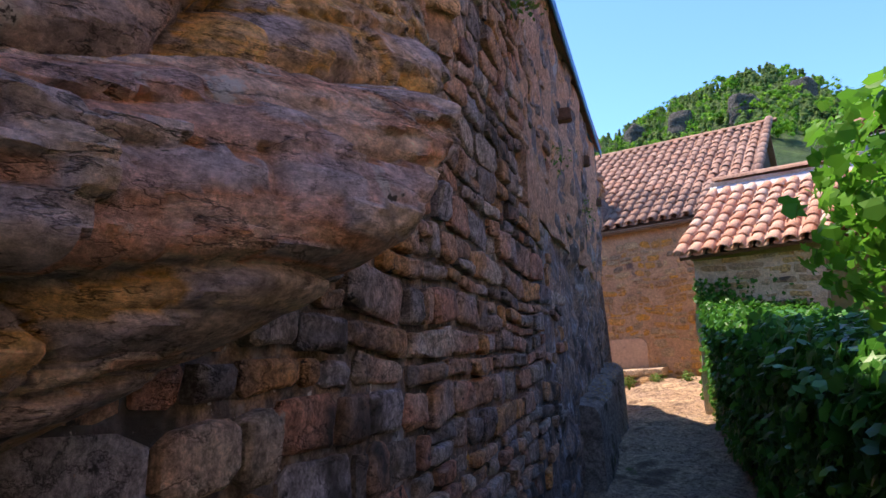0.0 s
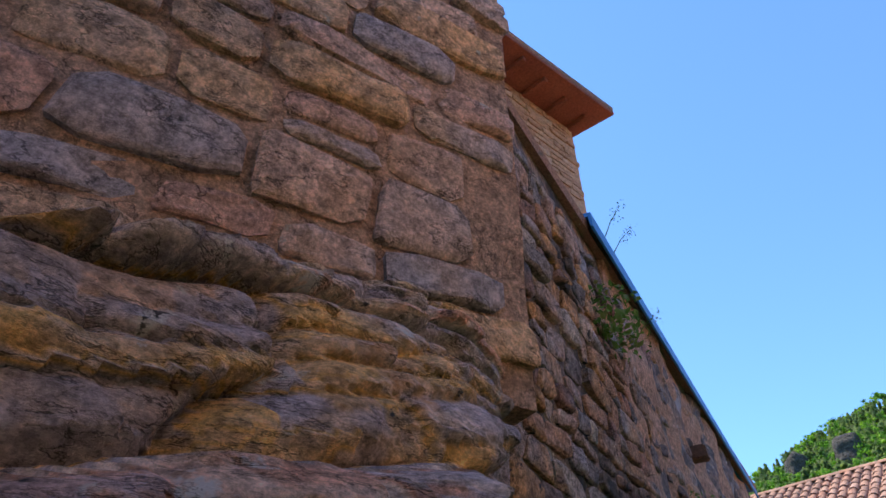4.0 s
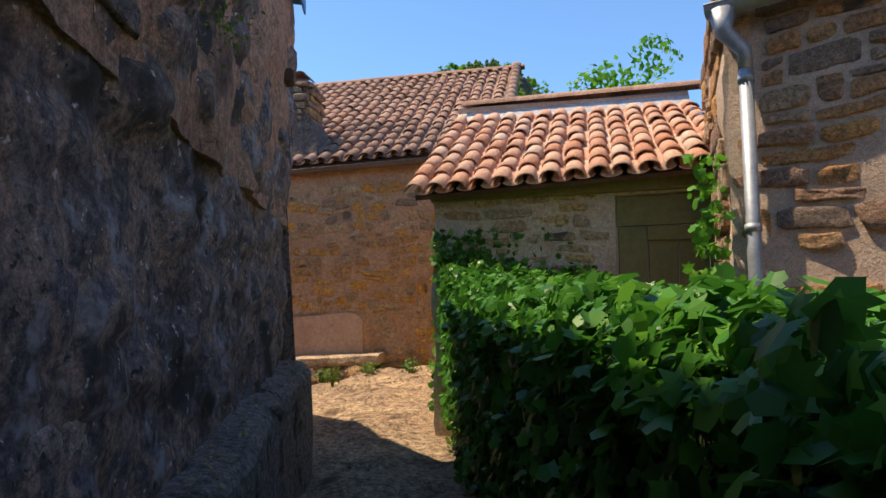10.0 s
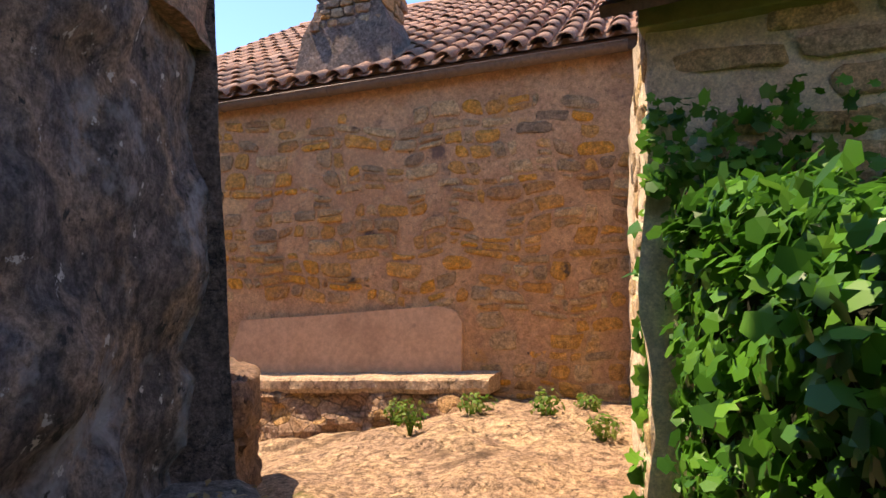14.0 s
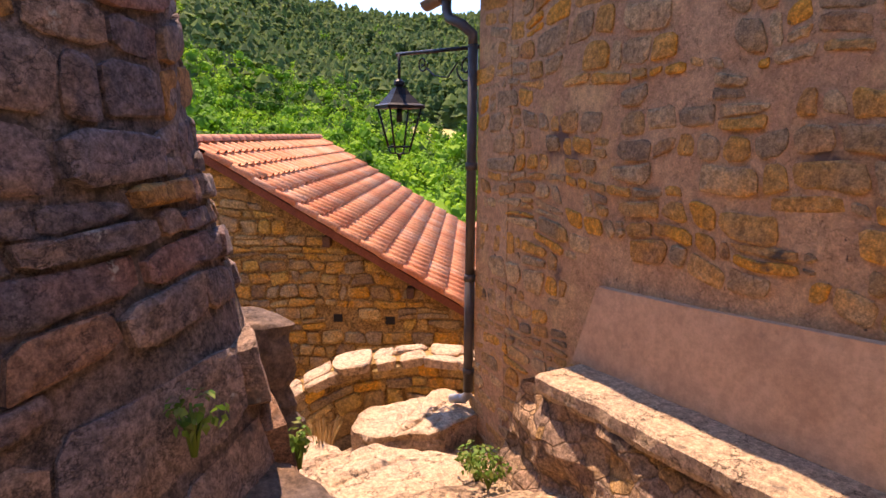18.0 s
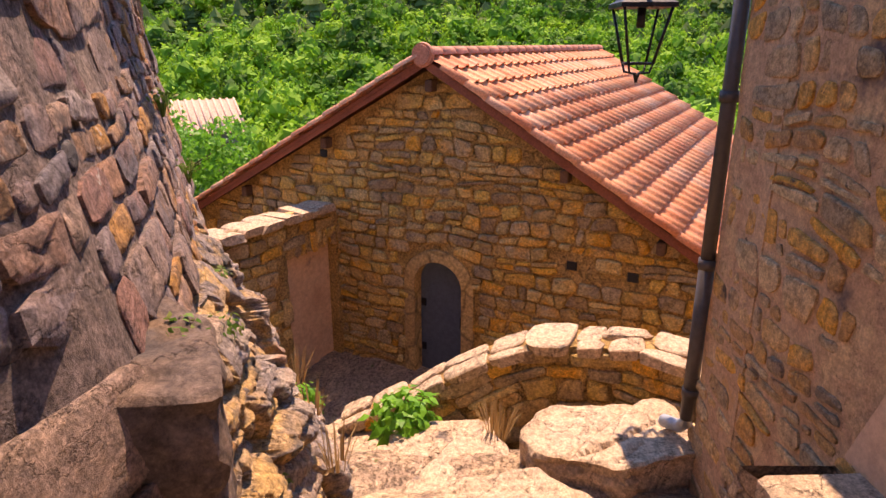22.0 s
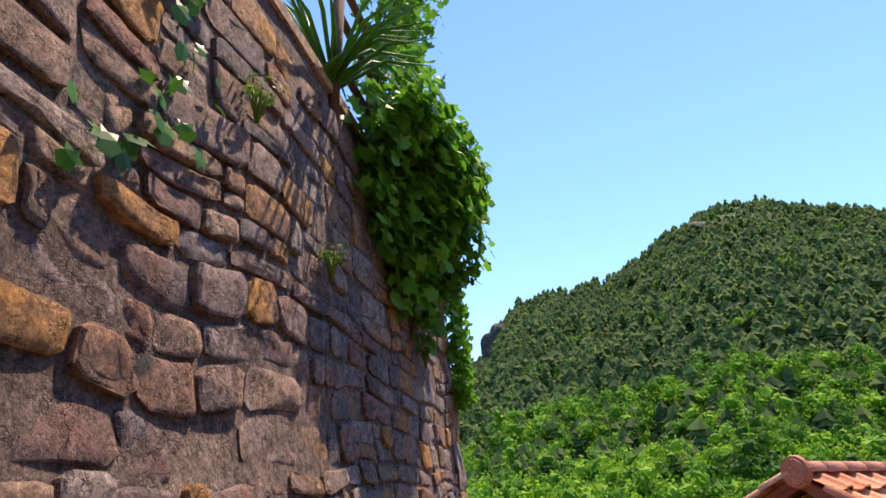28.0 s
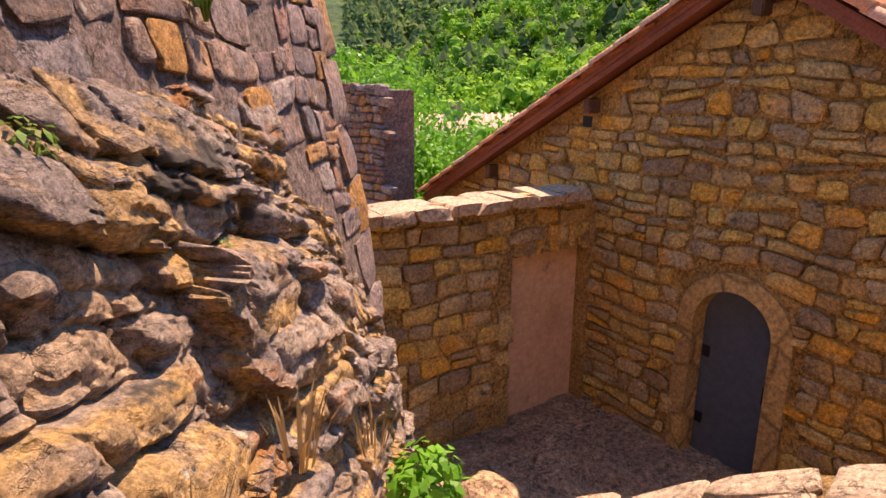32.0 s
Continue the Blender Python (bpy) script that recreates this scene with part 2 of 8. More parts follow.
LICHEN = [((0.50, 0.46, 0.38), 9.0, 0.66, 0.05), ((0.62, 0.27, 0.03), 3.1, 0.735, 0.02)]
M_ALLEY_STONE = surf("alley_stone", [(0.26, 0.19, 0.16), (0.52, 0.29, 0.18), (0.34, 0.30, 0.29), (0.62, 0.31, 0.12), (0.20, 0.17, 0.16), (0.54, 0.44, 0.36), (0.48, 0.23, 0.15), (0.17, 0.15, 0.15), (0.40, 0.36, 0.37)],
                     scale=9, vary=0.5, spots=LICHEN + [((0.06, 0.055, 0.05), 1.3, 0.58, 0.09), ((0.05, 0.045, 0.045), 12.0, 0.63, 0.04)], bump=0.9, crag=9, grain=0.4, veins=((5.0, 1.6, 0.012, 0.6),))
M_ALLEY_MORTAR = surf("alley_mortar", [(0.08, 0.07, 0.075), (0.22, 0.16, 0.13), (0.12, 0.11, 0.12), (0.30, 0.21, 0.16), (0.09, 0.08, 0.08), (0.20, 0.16, 0.15), (0.15, 0.11, 0.09)], per="none", scale=11, vary=0.5,
                      spots=[((0.33, 0.33, 0.35), 4.0, 0.55, 0.10), ((0.045, 0.042, 0.04), 1.5, 0.54, 0.08), ((0.50, 0.26, 0.05), 2.9, 0.70, 0.03), ((0.09, 0.08, 0.03), 3.1, 0.64, 0.05), ((0.60, 0.58, 0.55), 22.0, 0.64, 0.03), ((0.04, 0.04, 0.04), 18.0, 0.62, 0.04)], bump=0.8, bump_scale=40, bump_dist=0.007, crag=5, grain=0.35)
M_ALLEY_RENDER = surf("alley_render", [(0.50, 0.29, 0.19), (0.60, 0.37, 0.25), (0.42, 0.25, 0.17)], per="none", scale=8, vary=0.4,
                      spots=[((0.12, 0.09, 0.08), 1.2, 0.60, 0.12)], bump=1.0, bump_scale=50, bump_dist=0.02, crag=6, grain=0.35, veins=((4.0, 1.0, 0.010, 0.5),))
ROCK_COLS = [(0.36, 0.29, 0.31), (0.70, 0.42, 0.25), (0.50, 0.40, 0.40), (0.44, 0.36, 0.38), (0.74, 0.44, 0.17), (0.58, 0.46, 0.44), (0.38, 0.32, 0.35), (0.72, 0.56, 0.46), (0.64, 0.33, 0.22), (0.50, 0.42, 0.45), (0.68, 0.50, 0.36)]
M_ROCK = surf("rock", ROCK_COLS, per="none", scale=7, vary=0.38, streak=1.8, beds=True,
              spots=[((0.66, 0.35, 0.18), 2.2, 0.60, 0.08), ((0.05, 0.045, 0.042), 3.0, 0.67, 0.03), ((0.62, 0.30, 0.02), 3.4, 0.72, 0.015), ((0.68, 0.64, 0.62), 8, 0.62, 0.06), ((0.09, 0.08, 0.08), 16, 0.67, 0.03)],
              bump=1.0, bump_scale=30, bump_dist=0.012, crag=6, grain=0.35, veins=((3.0, 3.6, 0.008, 0.6), (9.0, 3.0, 0.012, 0.5)))
M_BLOCK = surf("block_stone", [(0.68, 0.40, 0.26), (0.52, 0.40, 0.36), (0.72, 0.44, 0.24), (0.40, 0.35, 0.37), (0.66, 0.46, 0.36), (0.62, 0.36, 0.28)], scale=7, vary=0.45,
               spots=LICHEN + [((0.07, 0.06, 0.055), 2.4, 0.66, 0.05)], bump=0.9, crag=7, grain=0.3, veins=((3.5, 1.8, 0.010, 0.6), (10.0, 1.6, 0.015, 0.35)))
M_BIG_STONE = surf("house_stone", [(0.34, 0.18, 0.11), (0.23, 0.175, 0.165), (0.37, 0.24, 0.17), (0.17, 0.135, 0.135), (0.46, 0.22, 0.06), (0.27, 0.19, 0.17), (0.36, 0.285, 0.25), (0.155, 0.13, 0.135), (0.31, 0.16, 0.12)],
                   scale=8, vary=0.45, spots=LICHEN + [((0.09, 0.08, 0.075), 2.0, 0.65, 0.06)], bump=0.9, crag=7, grain=0.35, veins=((4.0, 1.6, 0.011, 0.55), (12.0, 1.3, 0.016, 0.35)))
M_BIG_MORTAR = surf("house_mortar", [(0.15, 0.11, 0.10), (0.25, 0.175, 0.145), (0.20, 0.145, 0.12), (0.32, 0.235, 0.185)], per="none", scale=8, vary=0.5,
                    spots=[((0.08, 0.065, 0.05), 1.8, 0.62, 0.08), ((0.40, 0.36, 0.30), 6.0, 0.68, 0.05)], bump=1.0, bump_scale=55, bump_dist=0.02, crag=8, grain=0.4, veins=((5.0, 1.2, 0.014, 0.5),))
M_BANK_ROCK = surf("bank_rock", [(0.28, 0.18, 0.13), (0.46, 0.31, 0.19), (0.32, 0.24, 0.19), (0.54, 0.32, 0.12), (0.24, 0.19, 0.17), (0.42, 0.32, 0.24), (0.44, 0.22, 0.12)], per="none", scale=7, vary=0.4, streak=1.4, beds=True,
                   spots=[((0.42, 0.17, 0.06), 1.6, 0.62, 0.08), ((0.60, 0.55, 0.45), 7, 0.66, 0.04), ((0.09, 0.075, 0.06), 2.4, 0.60, 0.05), ((0.08, 0.07, 0.06), 14, 0.65, 0.04)], bump=1.0, bump_scale=26, bump_dist=0.016, crag=5, grain=0.35, veins=((3.0, 3.0, 0.008, 0.55), (10.0, 2.4, 0.015, 0.45)))
M_RUBBLE_BASE = surf("rubble_base", [(0.26, 0.16, 0.11), (0.42, 0.26, 0.15), (0.32, 0.21, 0.15), (0.48, 0.28, 0.11)], per="none", scale=8, vary=0.5, blocks=6.0, flat=1.4, spots=[((0.08, 0.06, 0.05), 3.0, 0.60, 0.06)], bump=1.0, bump_scale=30, grain=0.4)
M_GOLD_STONE = surf("golden_stone", [(0.66, 0.35, 0.06), (0.42, 0.28, 0.13), (0.66, 0.41, 0.10), (0.30, 0.21, 0.13), (0.62, 0.43, 0.18), (0.66, 0.31, 0.04), (0.48, 0.35, 0.20), (0.28, 0.18, 0.10), (0.54, 0.33, 0.12)],
                    scale=9, vary=0.4, spots=[((0.12, 0.09, 0.06), 2.5, 0.66, 0.06)], bump=0.8, crag=8, grain=0.3, veins=((5.0, 1.6, 0.012, 0.5),))
M_GOLD_MORTAR = surf("golden_mortar", [(0.32, 0.185, 0.065), (0.47, 0.28, 0.10), (0.39, 0.23, 0.075)], per="none", scale=9, vary=0.5, bump=1.0, bump_scale=60, grain=0.4, veins=((6.0, 1.0, 0.02, 0.5),))
M_OCHRE_STONE = surf("ochre_stone", [(0.44, 0.24, 0.10), (0.60, 0.30, 0.07), (0.32, 0.22, 0.13), (0.52, 0.34, 0.18), (0.66, 0.30, 0.045), (0.36, 0.20, 0.10), (0.56, 0.38, 0.20), (0.27, 0.18, 0.11)],
                     scale=9, vary=0.4, spots=[((0.10, 0.07, 0.05), 2.5, 0.64, 0.06), ((0.10, 0.07, 0.05), 16, 0.66, 0.04)], bump=0.7, crag=10, grain=0.3)
M_OCHRE_MORTAR = surf("ochre_mortar", [(0.44, 0.25, 0.14), (0.56, 0.34, 0.19), (0.48, 0.27, 0.15), (0.60, 0.38, 0.19)], per="none", scale=7, vary=0.22,
                      spots=[((0.50, 0.24, 0.05), 1.4, 0.64, 0.08), ((0.15, 0.10, 0.08), 1.9, 0.63, 0.08), ((0.12, 0.08, 0.06), 15, 0.65, 0.04)], bump=0.8, bump_scale=50, bump_dist=0.008, crag=8, grain=0.22, veins=((5.0, 1.0, 0.006, 0.4),))
M_PINK_MORTAR = surf("pink_mortar", [(0.56, 0.40, 0.29), (0.64, 0.47, 0.35), (0.52, 0.36, 0.26)], per="none", scale=9, vary=0.14, bump=0.8, bump_scale=60, grain=0.22)
M_CREAM_MORTAR = surf("cream_mortar", [(0.70, 0.58, 0.41), (0.76, 0.64, 0.47), (0.64, 0.51, 0.35)], per="none", scale=9, vary=0.2, spots=[((0.40, 0.30, 0.18), 2.0, 0.62, 0.08)], bump=0.7, bump_scale=50, grain=0.25)
M_CREAM_STONE = surf("cream_stone", [(0.60, 0.42, 0.22), (0.48, 0.36, 0.24), (0.64, 0.46, 0.20), (0.40, 0.30, 0.21), (0.66, 0.52, 0.34)], scale=9, vary=0.4, spots=[((0.12, 0.10, 0.08), 2.2, 0.63, 0.06)], bump=0.8, crag=9, grain=0.35)
M_WARM_STONE = surf("warm_stone", [(0.46, 0.24, 0.11), (0.30, 0.19, 0.14), (0.56, 0.28, 0.10), (0.40, 0.27, 0.17), (0.24, 0.17, 0.13), (0.50, 0.33, 0.19)], scale=9, vary=0.4,
                    spots=[((0.08, 0.065, 0.06), 2.2, 0.62, 0.06)], bump=0.8, crag=9, grain=0.35, veins=((5.0, 1.4, 0.012, 0.5),))
M_PLASTER = surf("pink_plaster", [(0.52, 0.32, 0.20), (0.60, 0.38, 0.24), (0.48, 0.29, 0.18)], per="none", scale=5, vary=0.14, spots=[((0.20, 0.14, 0.11), 2.6, 0.64, 0.12)], bump=0.3, bump_scale=60)
M_SLAB = surf("stone_slab", [(0.46, 0.33, 0.23), (0.55, 0.39, 0.26), (0.48, 0.32, 0.20)], per="none", scale=8, vary=0.35, spots=[((0.17, 0.13, 0.11), 2.5, 0.63, 0.06)], bump=0.9, bump_scale=40, crag=5, grain=0.28, veins=((2.2, 1.0, 0.008, 0.7), (7.0, 1.0, 0.012, 0.45)))
M_PATH = surf("path_stone", [(0.30, 0.19, 0.13), (0.46, 0.31, 0.19), (0.36, 0.24, 0.16), (0.52, 0.36, 0.22), (0.26, 0.17, 0.12)], per="none", scale=6, vary=0.5,
              spots=[((0.15, 0.095, 0.06), 1.4, 0.56, 0.1), ((0.14, 0.15, 0.05), 1.9, 0.66, 0.05), ((0.10, 0.07, 0.05), 13, 0.62, 0.05)], bump=1.0, bump_scale=26, bump_dist=0.02, crag=4, grain=0.4, veins=((6.0, 1.0, 0.016, 0.5),))
M_CANAL_OLD = surf("old_canal_tile", [(0.30, 0.17, 0.12), (0.38, 0.22, 0.15), (0.26, 0.15, 0.11), (0.42, 0.26, 0.19), (0.34, 0.17, 0.11)], scale=14, vary=0.35, rough=0.85,
                   spots=[((0.12, 0.10, 0.08), 7.0, 0.60, 0.08), ((0.45, 0.40, 0.33), 9.0, 0.68, 0.05)], bump=0.4, grain=0.3)
M_CANAL = surf("canal_tile", [(0.62, 0.31, 0.19), (0.70, 0.43, 0.30), (0.55, 0.24, 0.14), (0.68, 0.48, 0.36)], scale=12, vary=0.25, rough=0.8, spots=[((0.34, 0.19, 0.13), 6, 0.66, 0.06)], bump=0.35, grain=0.2)
M_CANAL_RED = surf("red_canal_tile", [(0.50, 0.16, 0.09), (0.60, 0.24, 0.14), (0.42, 0.13, 0.08), (0.58, 0.33, 0.22)], scale=12, vary=0.3, rough=0.8, spots=[((0.18, 0.11, 0.08), 6, 0.64, 0.06)], bump=0.35, grain=0.25)
M_FLAT_TILE = surf("interlocking_tile", [(0.68, 0.25, 0.11), (0.72, 0.33, 0.17), (0.60, 0.20, 0.09), (0.72, 0.39, 0.24)], scale=10, vary=0.25, rough=0.75, spots=[((0.28, 0.12, 0.08), 5, 0.66, 0.08)], bump=0.3, grain=0.2)
M_RIDGE = surf("ridge_tile", [(0.50, 0.20, 0.12), (0.58, 0.26, 0.17)], scale=10, vary=0.25, rough=0.8, bump=0.3)
M_ZINC = surf("zinc", [(0.30, 0.32, 0.34), (0.40, 0.42, 0.44)], per="none", scale=4, vary=0.15, rough=0.55, metal=0.6, bump=0.1)
M_BROWN_PIPE = surf("brown_pipe", [(0.055, 0.045, 0.042), (0.075, 0.062, 0.058)], per="none", scale=6, vary=0.15, rough=0.45, bump=0.05)
M_BROWN_GUTTER = surf("brown_gutter", [(0.13, 0.09, 0.07), (0.17, 0.12, 0.09)], per="none", scale=6, vary=0.2, rough=0.5, bump=0.05)
M_BLUE_SHEET = surf("blue_sheet", [(0.03, 0.20, 0.50), (0.04, 0.27, 0.62)], per="none", scale=4, vary=0.2, rough=0.5, bump=0.05)
M_IRON_HOLE_BLACK = surf("iron_and_hole_black", [(0.012, 0.012, 0.015), (0.02, 0.02, 0.024)], per="none", scale=20, vary=0.2, rough=0.45, metal=0.4, bump=0.1)
M_GREEN_PAINT = surf("olive_paint", [(0.22, 0.20, 0.075), (0.27, 0.24, 0.09)], per="none", scale=5, vary=0.15, rough=0.6, bump=0.15)
M_BLUE_DOOR = surf("slate_blue_paint", [(0.055, 0.075, 0.11), (0.075, 0.095, 0.135)], per="none", scale=4, vary=0.15, rough=0.5, bump=0.1)
M_WOOD = surf("old_wood", [(0.10, 0.055, 0.035), (0.15, 0.08, 0.05)], per="none", scale=12, vary=0.3, rough=0.8, bump=0.4)
M_RED_WOOD = surf("red_brown_wood", [(0.20, 0.06, 0.035), (0.28, 0.09, 0.05)], per="none", scale=12, vary=0.25, rough=0.7, bump=0.3)
M_FLASH = surf("lead_flashing", [(0.42, 0.40, 0.40), (0.55, 0.52, 0.50)], per="none", scale=5, vary=0.2, rough=0.5, bump=0.1)
M_BRICK = surf("tower_stone", [(0.48, 0.26, 0.14), (0.54, 0.32, 0.18), (0.42, 0.22, 0.12), (0.58, 0.38, 0.24)], per="island", scale=8, vary=0.3, bump=0.6)
M_FAR_WALL = surf("far_plaster", [(0.26, 0.20, 0.15), (0.32, 0.25, 0.19)], per="none", scale=0.6, vary=0.2, bump=0.2, bump_scale=6)
M_FAR_ROOF = surf("far_tiles", [(0.44, 0.27, 0.18), (0.52, 0.34, 0.25), (0.38, 0.21, 0.14)], per="island", scale=3, vary=0.3, bump=0.2)
M_GLASS_DARK = surf("window_dark", [(0.03, 0.035, 0.04), (0.05, 0.055, 0.06)], per="none", scale=1, vary=0.1, rough=0.1, bump=0)
M_IVY = leafy("ivy_leaf", [(0.025, 0.11, 0.017), (0.05, 0.20, 0.025), (0.085, 0.29, 0.032), (0.03, 0.13, 0.024), (0.14, 0.37, 0.045)], rough=0.36, trans=0.35)
M_VINE = leafy("vine_leaf", [(0.07, 0.24, 0.02), (0.11, 0.33, 0.03), (0.16, 0.42, 0.04), (0.09, 0.28, 0.03)], trans=0.45)
M_WEED = leafy("weed_leaf", [(0.06, 0.15, 0.02), (0.10, 0.22, 0.03), (0.16, 0.24, 0.05), (0.20, 0.20, 0.06)], rough=0.6, trans=0.35)
M_DRY = leafy("dry_grass", [(0.38, 0.24, 0.10), (0.45, 0.30, 0.14), (0.30, 0.17, 0.07)], rough=0.8, trans=0.2)
M_FLOWER = leafy("orange_flower", [(0.65, 0.28, 0.01), (0.75, 0.36, 0.02)], rough=0.7, trans=0.2)
M_FAR_LEAF = leafy("far_leaf", [(0.035, 0.10, 0.014), (0.06, 0.18, 0.015), (0.10, 0.28, 0.02), (0.17, 0.38, 0.028), (0.26, 0.47, 0.04)], per="tree", rough=0.8, trans=0.35)
M_PINE = leafy("pine_crown", [(0.08, 0.145, 0.05), (0.12, 0.20, 0.06), (0.19, 0.28, 0.07), (0.09, 0.165, 0.055)], rough=0.8, trans=0.5)
M_BARK = surf("bark", [(0.08, 0.055, 0.04), (0.12, 0.085, 0.06)], per="none", scale=10, vary=0.3, bump=0.5)
M_HILL = surf("hill_ground", [(0.035, 0.075, 0.02), (0.06, 0.12, 0.025), (0.09, 0.15, 0.03), (0.04, 0.085, 0.02)], per="none", scale=0.05, vary=0.4,
              spots=[((0.26, 0.22, 0.13), 0.02, 0.70, 0.04)], bump=1.0, bump_scale=0.12, bump_dist=4.0)
M_CLIFF = surf("cliff", [(0.09, 0.085, 0.075), (0.16, 0.14, 0.12)], per="none", scale=0.2, vary=0.4, bump=1.0, bump_scale=0.3, bump_dist=3.0)
M_FIELD = surf("dry_field", [(0.32, 0.30, 0.10), (0.42, 0.37, 0.15), (0.25, 0.28, 0.07)], per="none", scale=0.3, vary=0.25, bump=0.2)


# Building blocks
def np_mesh(name, verts, faces, mats, smooth=False):
    """A mesh from arrays of vertices and of faces with one count of corners."""
    verts, faces = np.asarray(verts, np.float32), np.asarray(faces, np.int32)
    me = bpy.data.meshes.new(name)
    n, k = faces.shape
    me.vertices.add(len(verts))
    me.vertices.foreach_set("co", verts.ravel())
    me.loops.add(n * k)
    me.loops.foreach_set("vertex_index", faces.ravel())
    me.polygons.add(n)
    me.polygons.foreach_set("loop_start", np.arange(0, n * k, k, dtype=np.int32))
    me.polygons.foreach_set("use_smooth", np.broadcast_to(np.asarray(smooth, bool), (n,)).copy())
    for m in mats if isinstance(mats, (list, tuple)) else [mats]:
        me.materials.append(m)
    me.update(calc_edges=True)
    return me


def crisp(verts, faces, limit=0.90):
    """Which faces to shade smooth: those that lie in line with their neighbours."""
    v, f = np.asarray(verts, float), np.asarray(faces)
    n = np.cross(v[f[:, 2]] - v[f[:, 0]], v[f[:, 3]] - v[f[:, 1]])
    n /= np.linalg.norm(n, axis=1)[:, None] + 1e-12
    vn = np.zeros_like(v)
    for k in range(4):
        np.add.at(vn, f[:, k], n)
    vn /= np.linalg.norm(vn, axis=1)[:, None] + 1e-12
    return np.min([(vn[f[:, k]] * n).sum(1) for k in range(4)], 0) > limit


def set_beds(me, tones):
    """Gives each vertex the tone of the rock bed it belongs to."""
    at = me.attributes.new("bed", "FLOAT", "POINT")
    at.data.foreach_set("value", np.asarray(tones, np.float32))
    return me


def thing(name, label, category, group="", kind="", at=(0, 0, 0)):
    ob = new(name)
    ob.location = at
    ob.empty_display_size = 0.1
    return tagged(ob, label, category, group, kind)


def part(name, data, parent, label="", m=None):
    """One mesh object under a thing or a part."""
    ob = new(name, data)
    if parent is not None:
        ob.parent = parent
        if m is not None:
            ob.matrix_basis = m
    elif m is not None:
        ob.matrix_world = m
    if label:
        ob["label"] = label
    return ob


def from_bm(name, bm, mat, smooth=False):
    me = bpy.data.meshes.new(name)
    bmesh.ops.recalc_face_normals(bm, faces=bm.faces)
    bm.to_mesh(me)
    bm.free()
    me.materials.append(mat)
    if smooth:
        me.polygons.foreach_set("use_smooth", np.full(len(me.polygons), True))
    return me


def box_mesh(name, lo, hi, mat, bevel=0.01, warp=0.0, seed=0):
    bm = bmesh.new()
    bmesh.ops.create_cube(bm, size=1)
    for v in bm.verts:
        v.co = Vector([lo[i] + (v.co[i] + 0.5) * (hi[i] - lo[i]) for i in range(3)])
    if bevel:
        bmesh.ops.bevel(bm, geom=list(bm.edges), offset=bevel, segments=2, affect="EDGES")
    if warp:
        for v in bm.verts:
            v.co += warp * noise.noise_vector(v.co * 3 + Vector((seed, seed, 0)))
    return from_bm(name, bm, mat)


def prism_mesh(name, ring, z0, z1, mat, bevel=0.01):
    """A block from a ring of corners with a height for each."""
    n = len(ring)
    zb = z0 if isinstance(z0, (list, tuple)) else [z0] * n
    zt = z1 if isinstance(z1, (list, tuple)) else [z1] * n
    bm = bmesh.new()
    a = [bm.verts.new((p[0], p[1], z)) for p, z in zip(ring, zb)]
    b = [bm.verts.new((p[0], p[1], z)) for p, z in zip(ring, zt)]
    for i in range(n):
        bm.faces.new((a[i], a[(i + 1) % n], b[(i + 1) % n], b[i]))
    bm.faces.new(b)
    bm.faces.new(a[::-1])
    if bevel:
        bmesh.ops.bevel(bm, geom=list(bm.edges), offset=bevel, segments=1, affect="EDGES")
    return from_bm(name, bm, mat)


def tube_mesh(name, pts, radius, mat, sides=10, closed=False):
    """A pipe along points, with a radius for all or for each."""
    pts = [Vector(p) for p in pts]
    rad = radius if isinstance(radius, (list, tuple)) else [radius] * len(pts)
    verts, faces = [], []
    up = Vector((0, 0, 1))
    for i, p in enumerate(pts):
        d = (pts[min(i + 1, len(pts) - 1)] - pts[max(i - 1, 0)]).normalized()
        side = d.cross(up)
        if side.length < 0.05:
            side = d.cross(Vector((1, 0, 0)))
        side.normalize()
        other = side.cross(d)
        for k in range(sides):
            a = 2 * math.pi * k / sides
            verts.append(p + rad[i] * (math.cos(a) * side + math.sin(a) * other))
    for i in range(len(pts) - 1):
        for k in range(sides):
            k2 = (k + 1) % sides
            faces.append((i * sides + k, i * sides + k2, (i + 1) * sides + k2, (i + 1) * sides + k))
    c0, c1 = len(verts), len(verts) + 1
    verts += [pts[0], pts[-1]]
    e = (len(pts) - 1) * sides
    me = bpy.data.meshes.new(name)
    caps = [(c0, (k + 1) % sides, k) for k in range(sides)] + [(c1, e + k, e + (k + 1) % sides) for k in range(sides)]
    me.from_pydata([tuple(v) for v in verts], [], faces + caps)
    me.materials.append(mat)
    me.polygons.foreach_set("use_smooth", np.full(len(me.polygons), True))
    return me


def fbm(x, y, z, octaves=4):
    return noise.fractal(Vector((x, y, z)), 1.0, 2.0, octaves)


def crags(u, v, w, su, sv, sharp=3.0):
    """Broken rock relief from 0 to about 1: blocks that bulge, of uneven height, with open joints between."""
    q = Vector((u * su, v * sv, w)) + 0.35 * noise.noise_vector(Vector((u * su * 0.6, v * sv * 0.5, w)))
    dist, pts = noise.voronoi(q)
    gap = dist[1] - dist[0]
    k = 0.5 if sharp < 5 else 0.32
    return min(1.0, gap * sharp) ** 0.5 * k + (1 - k) * noise.cell(pts[0] * 7.3) * min(1.0, gap * sharp * 2.0)


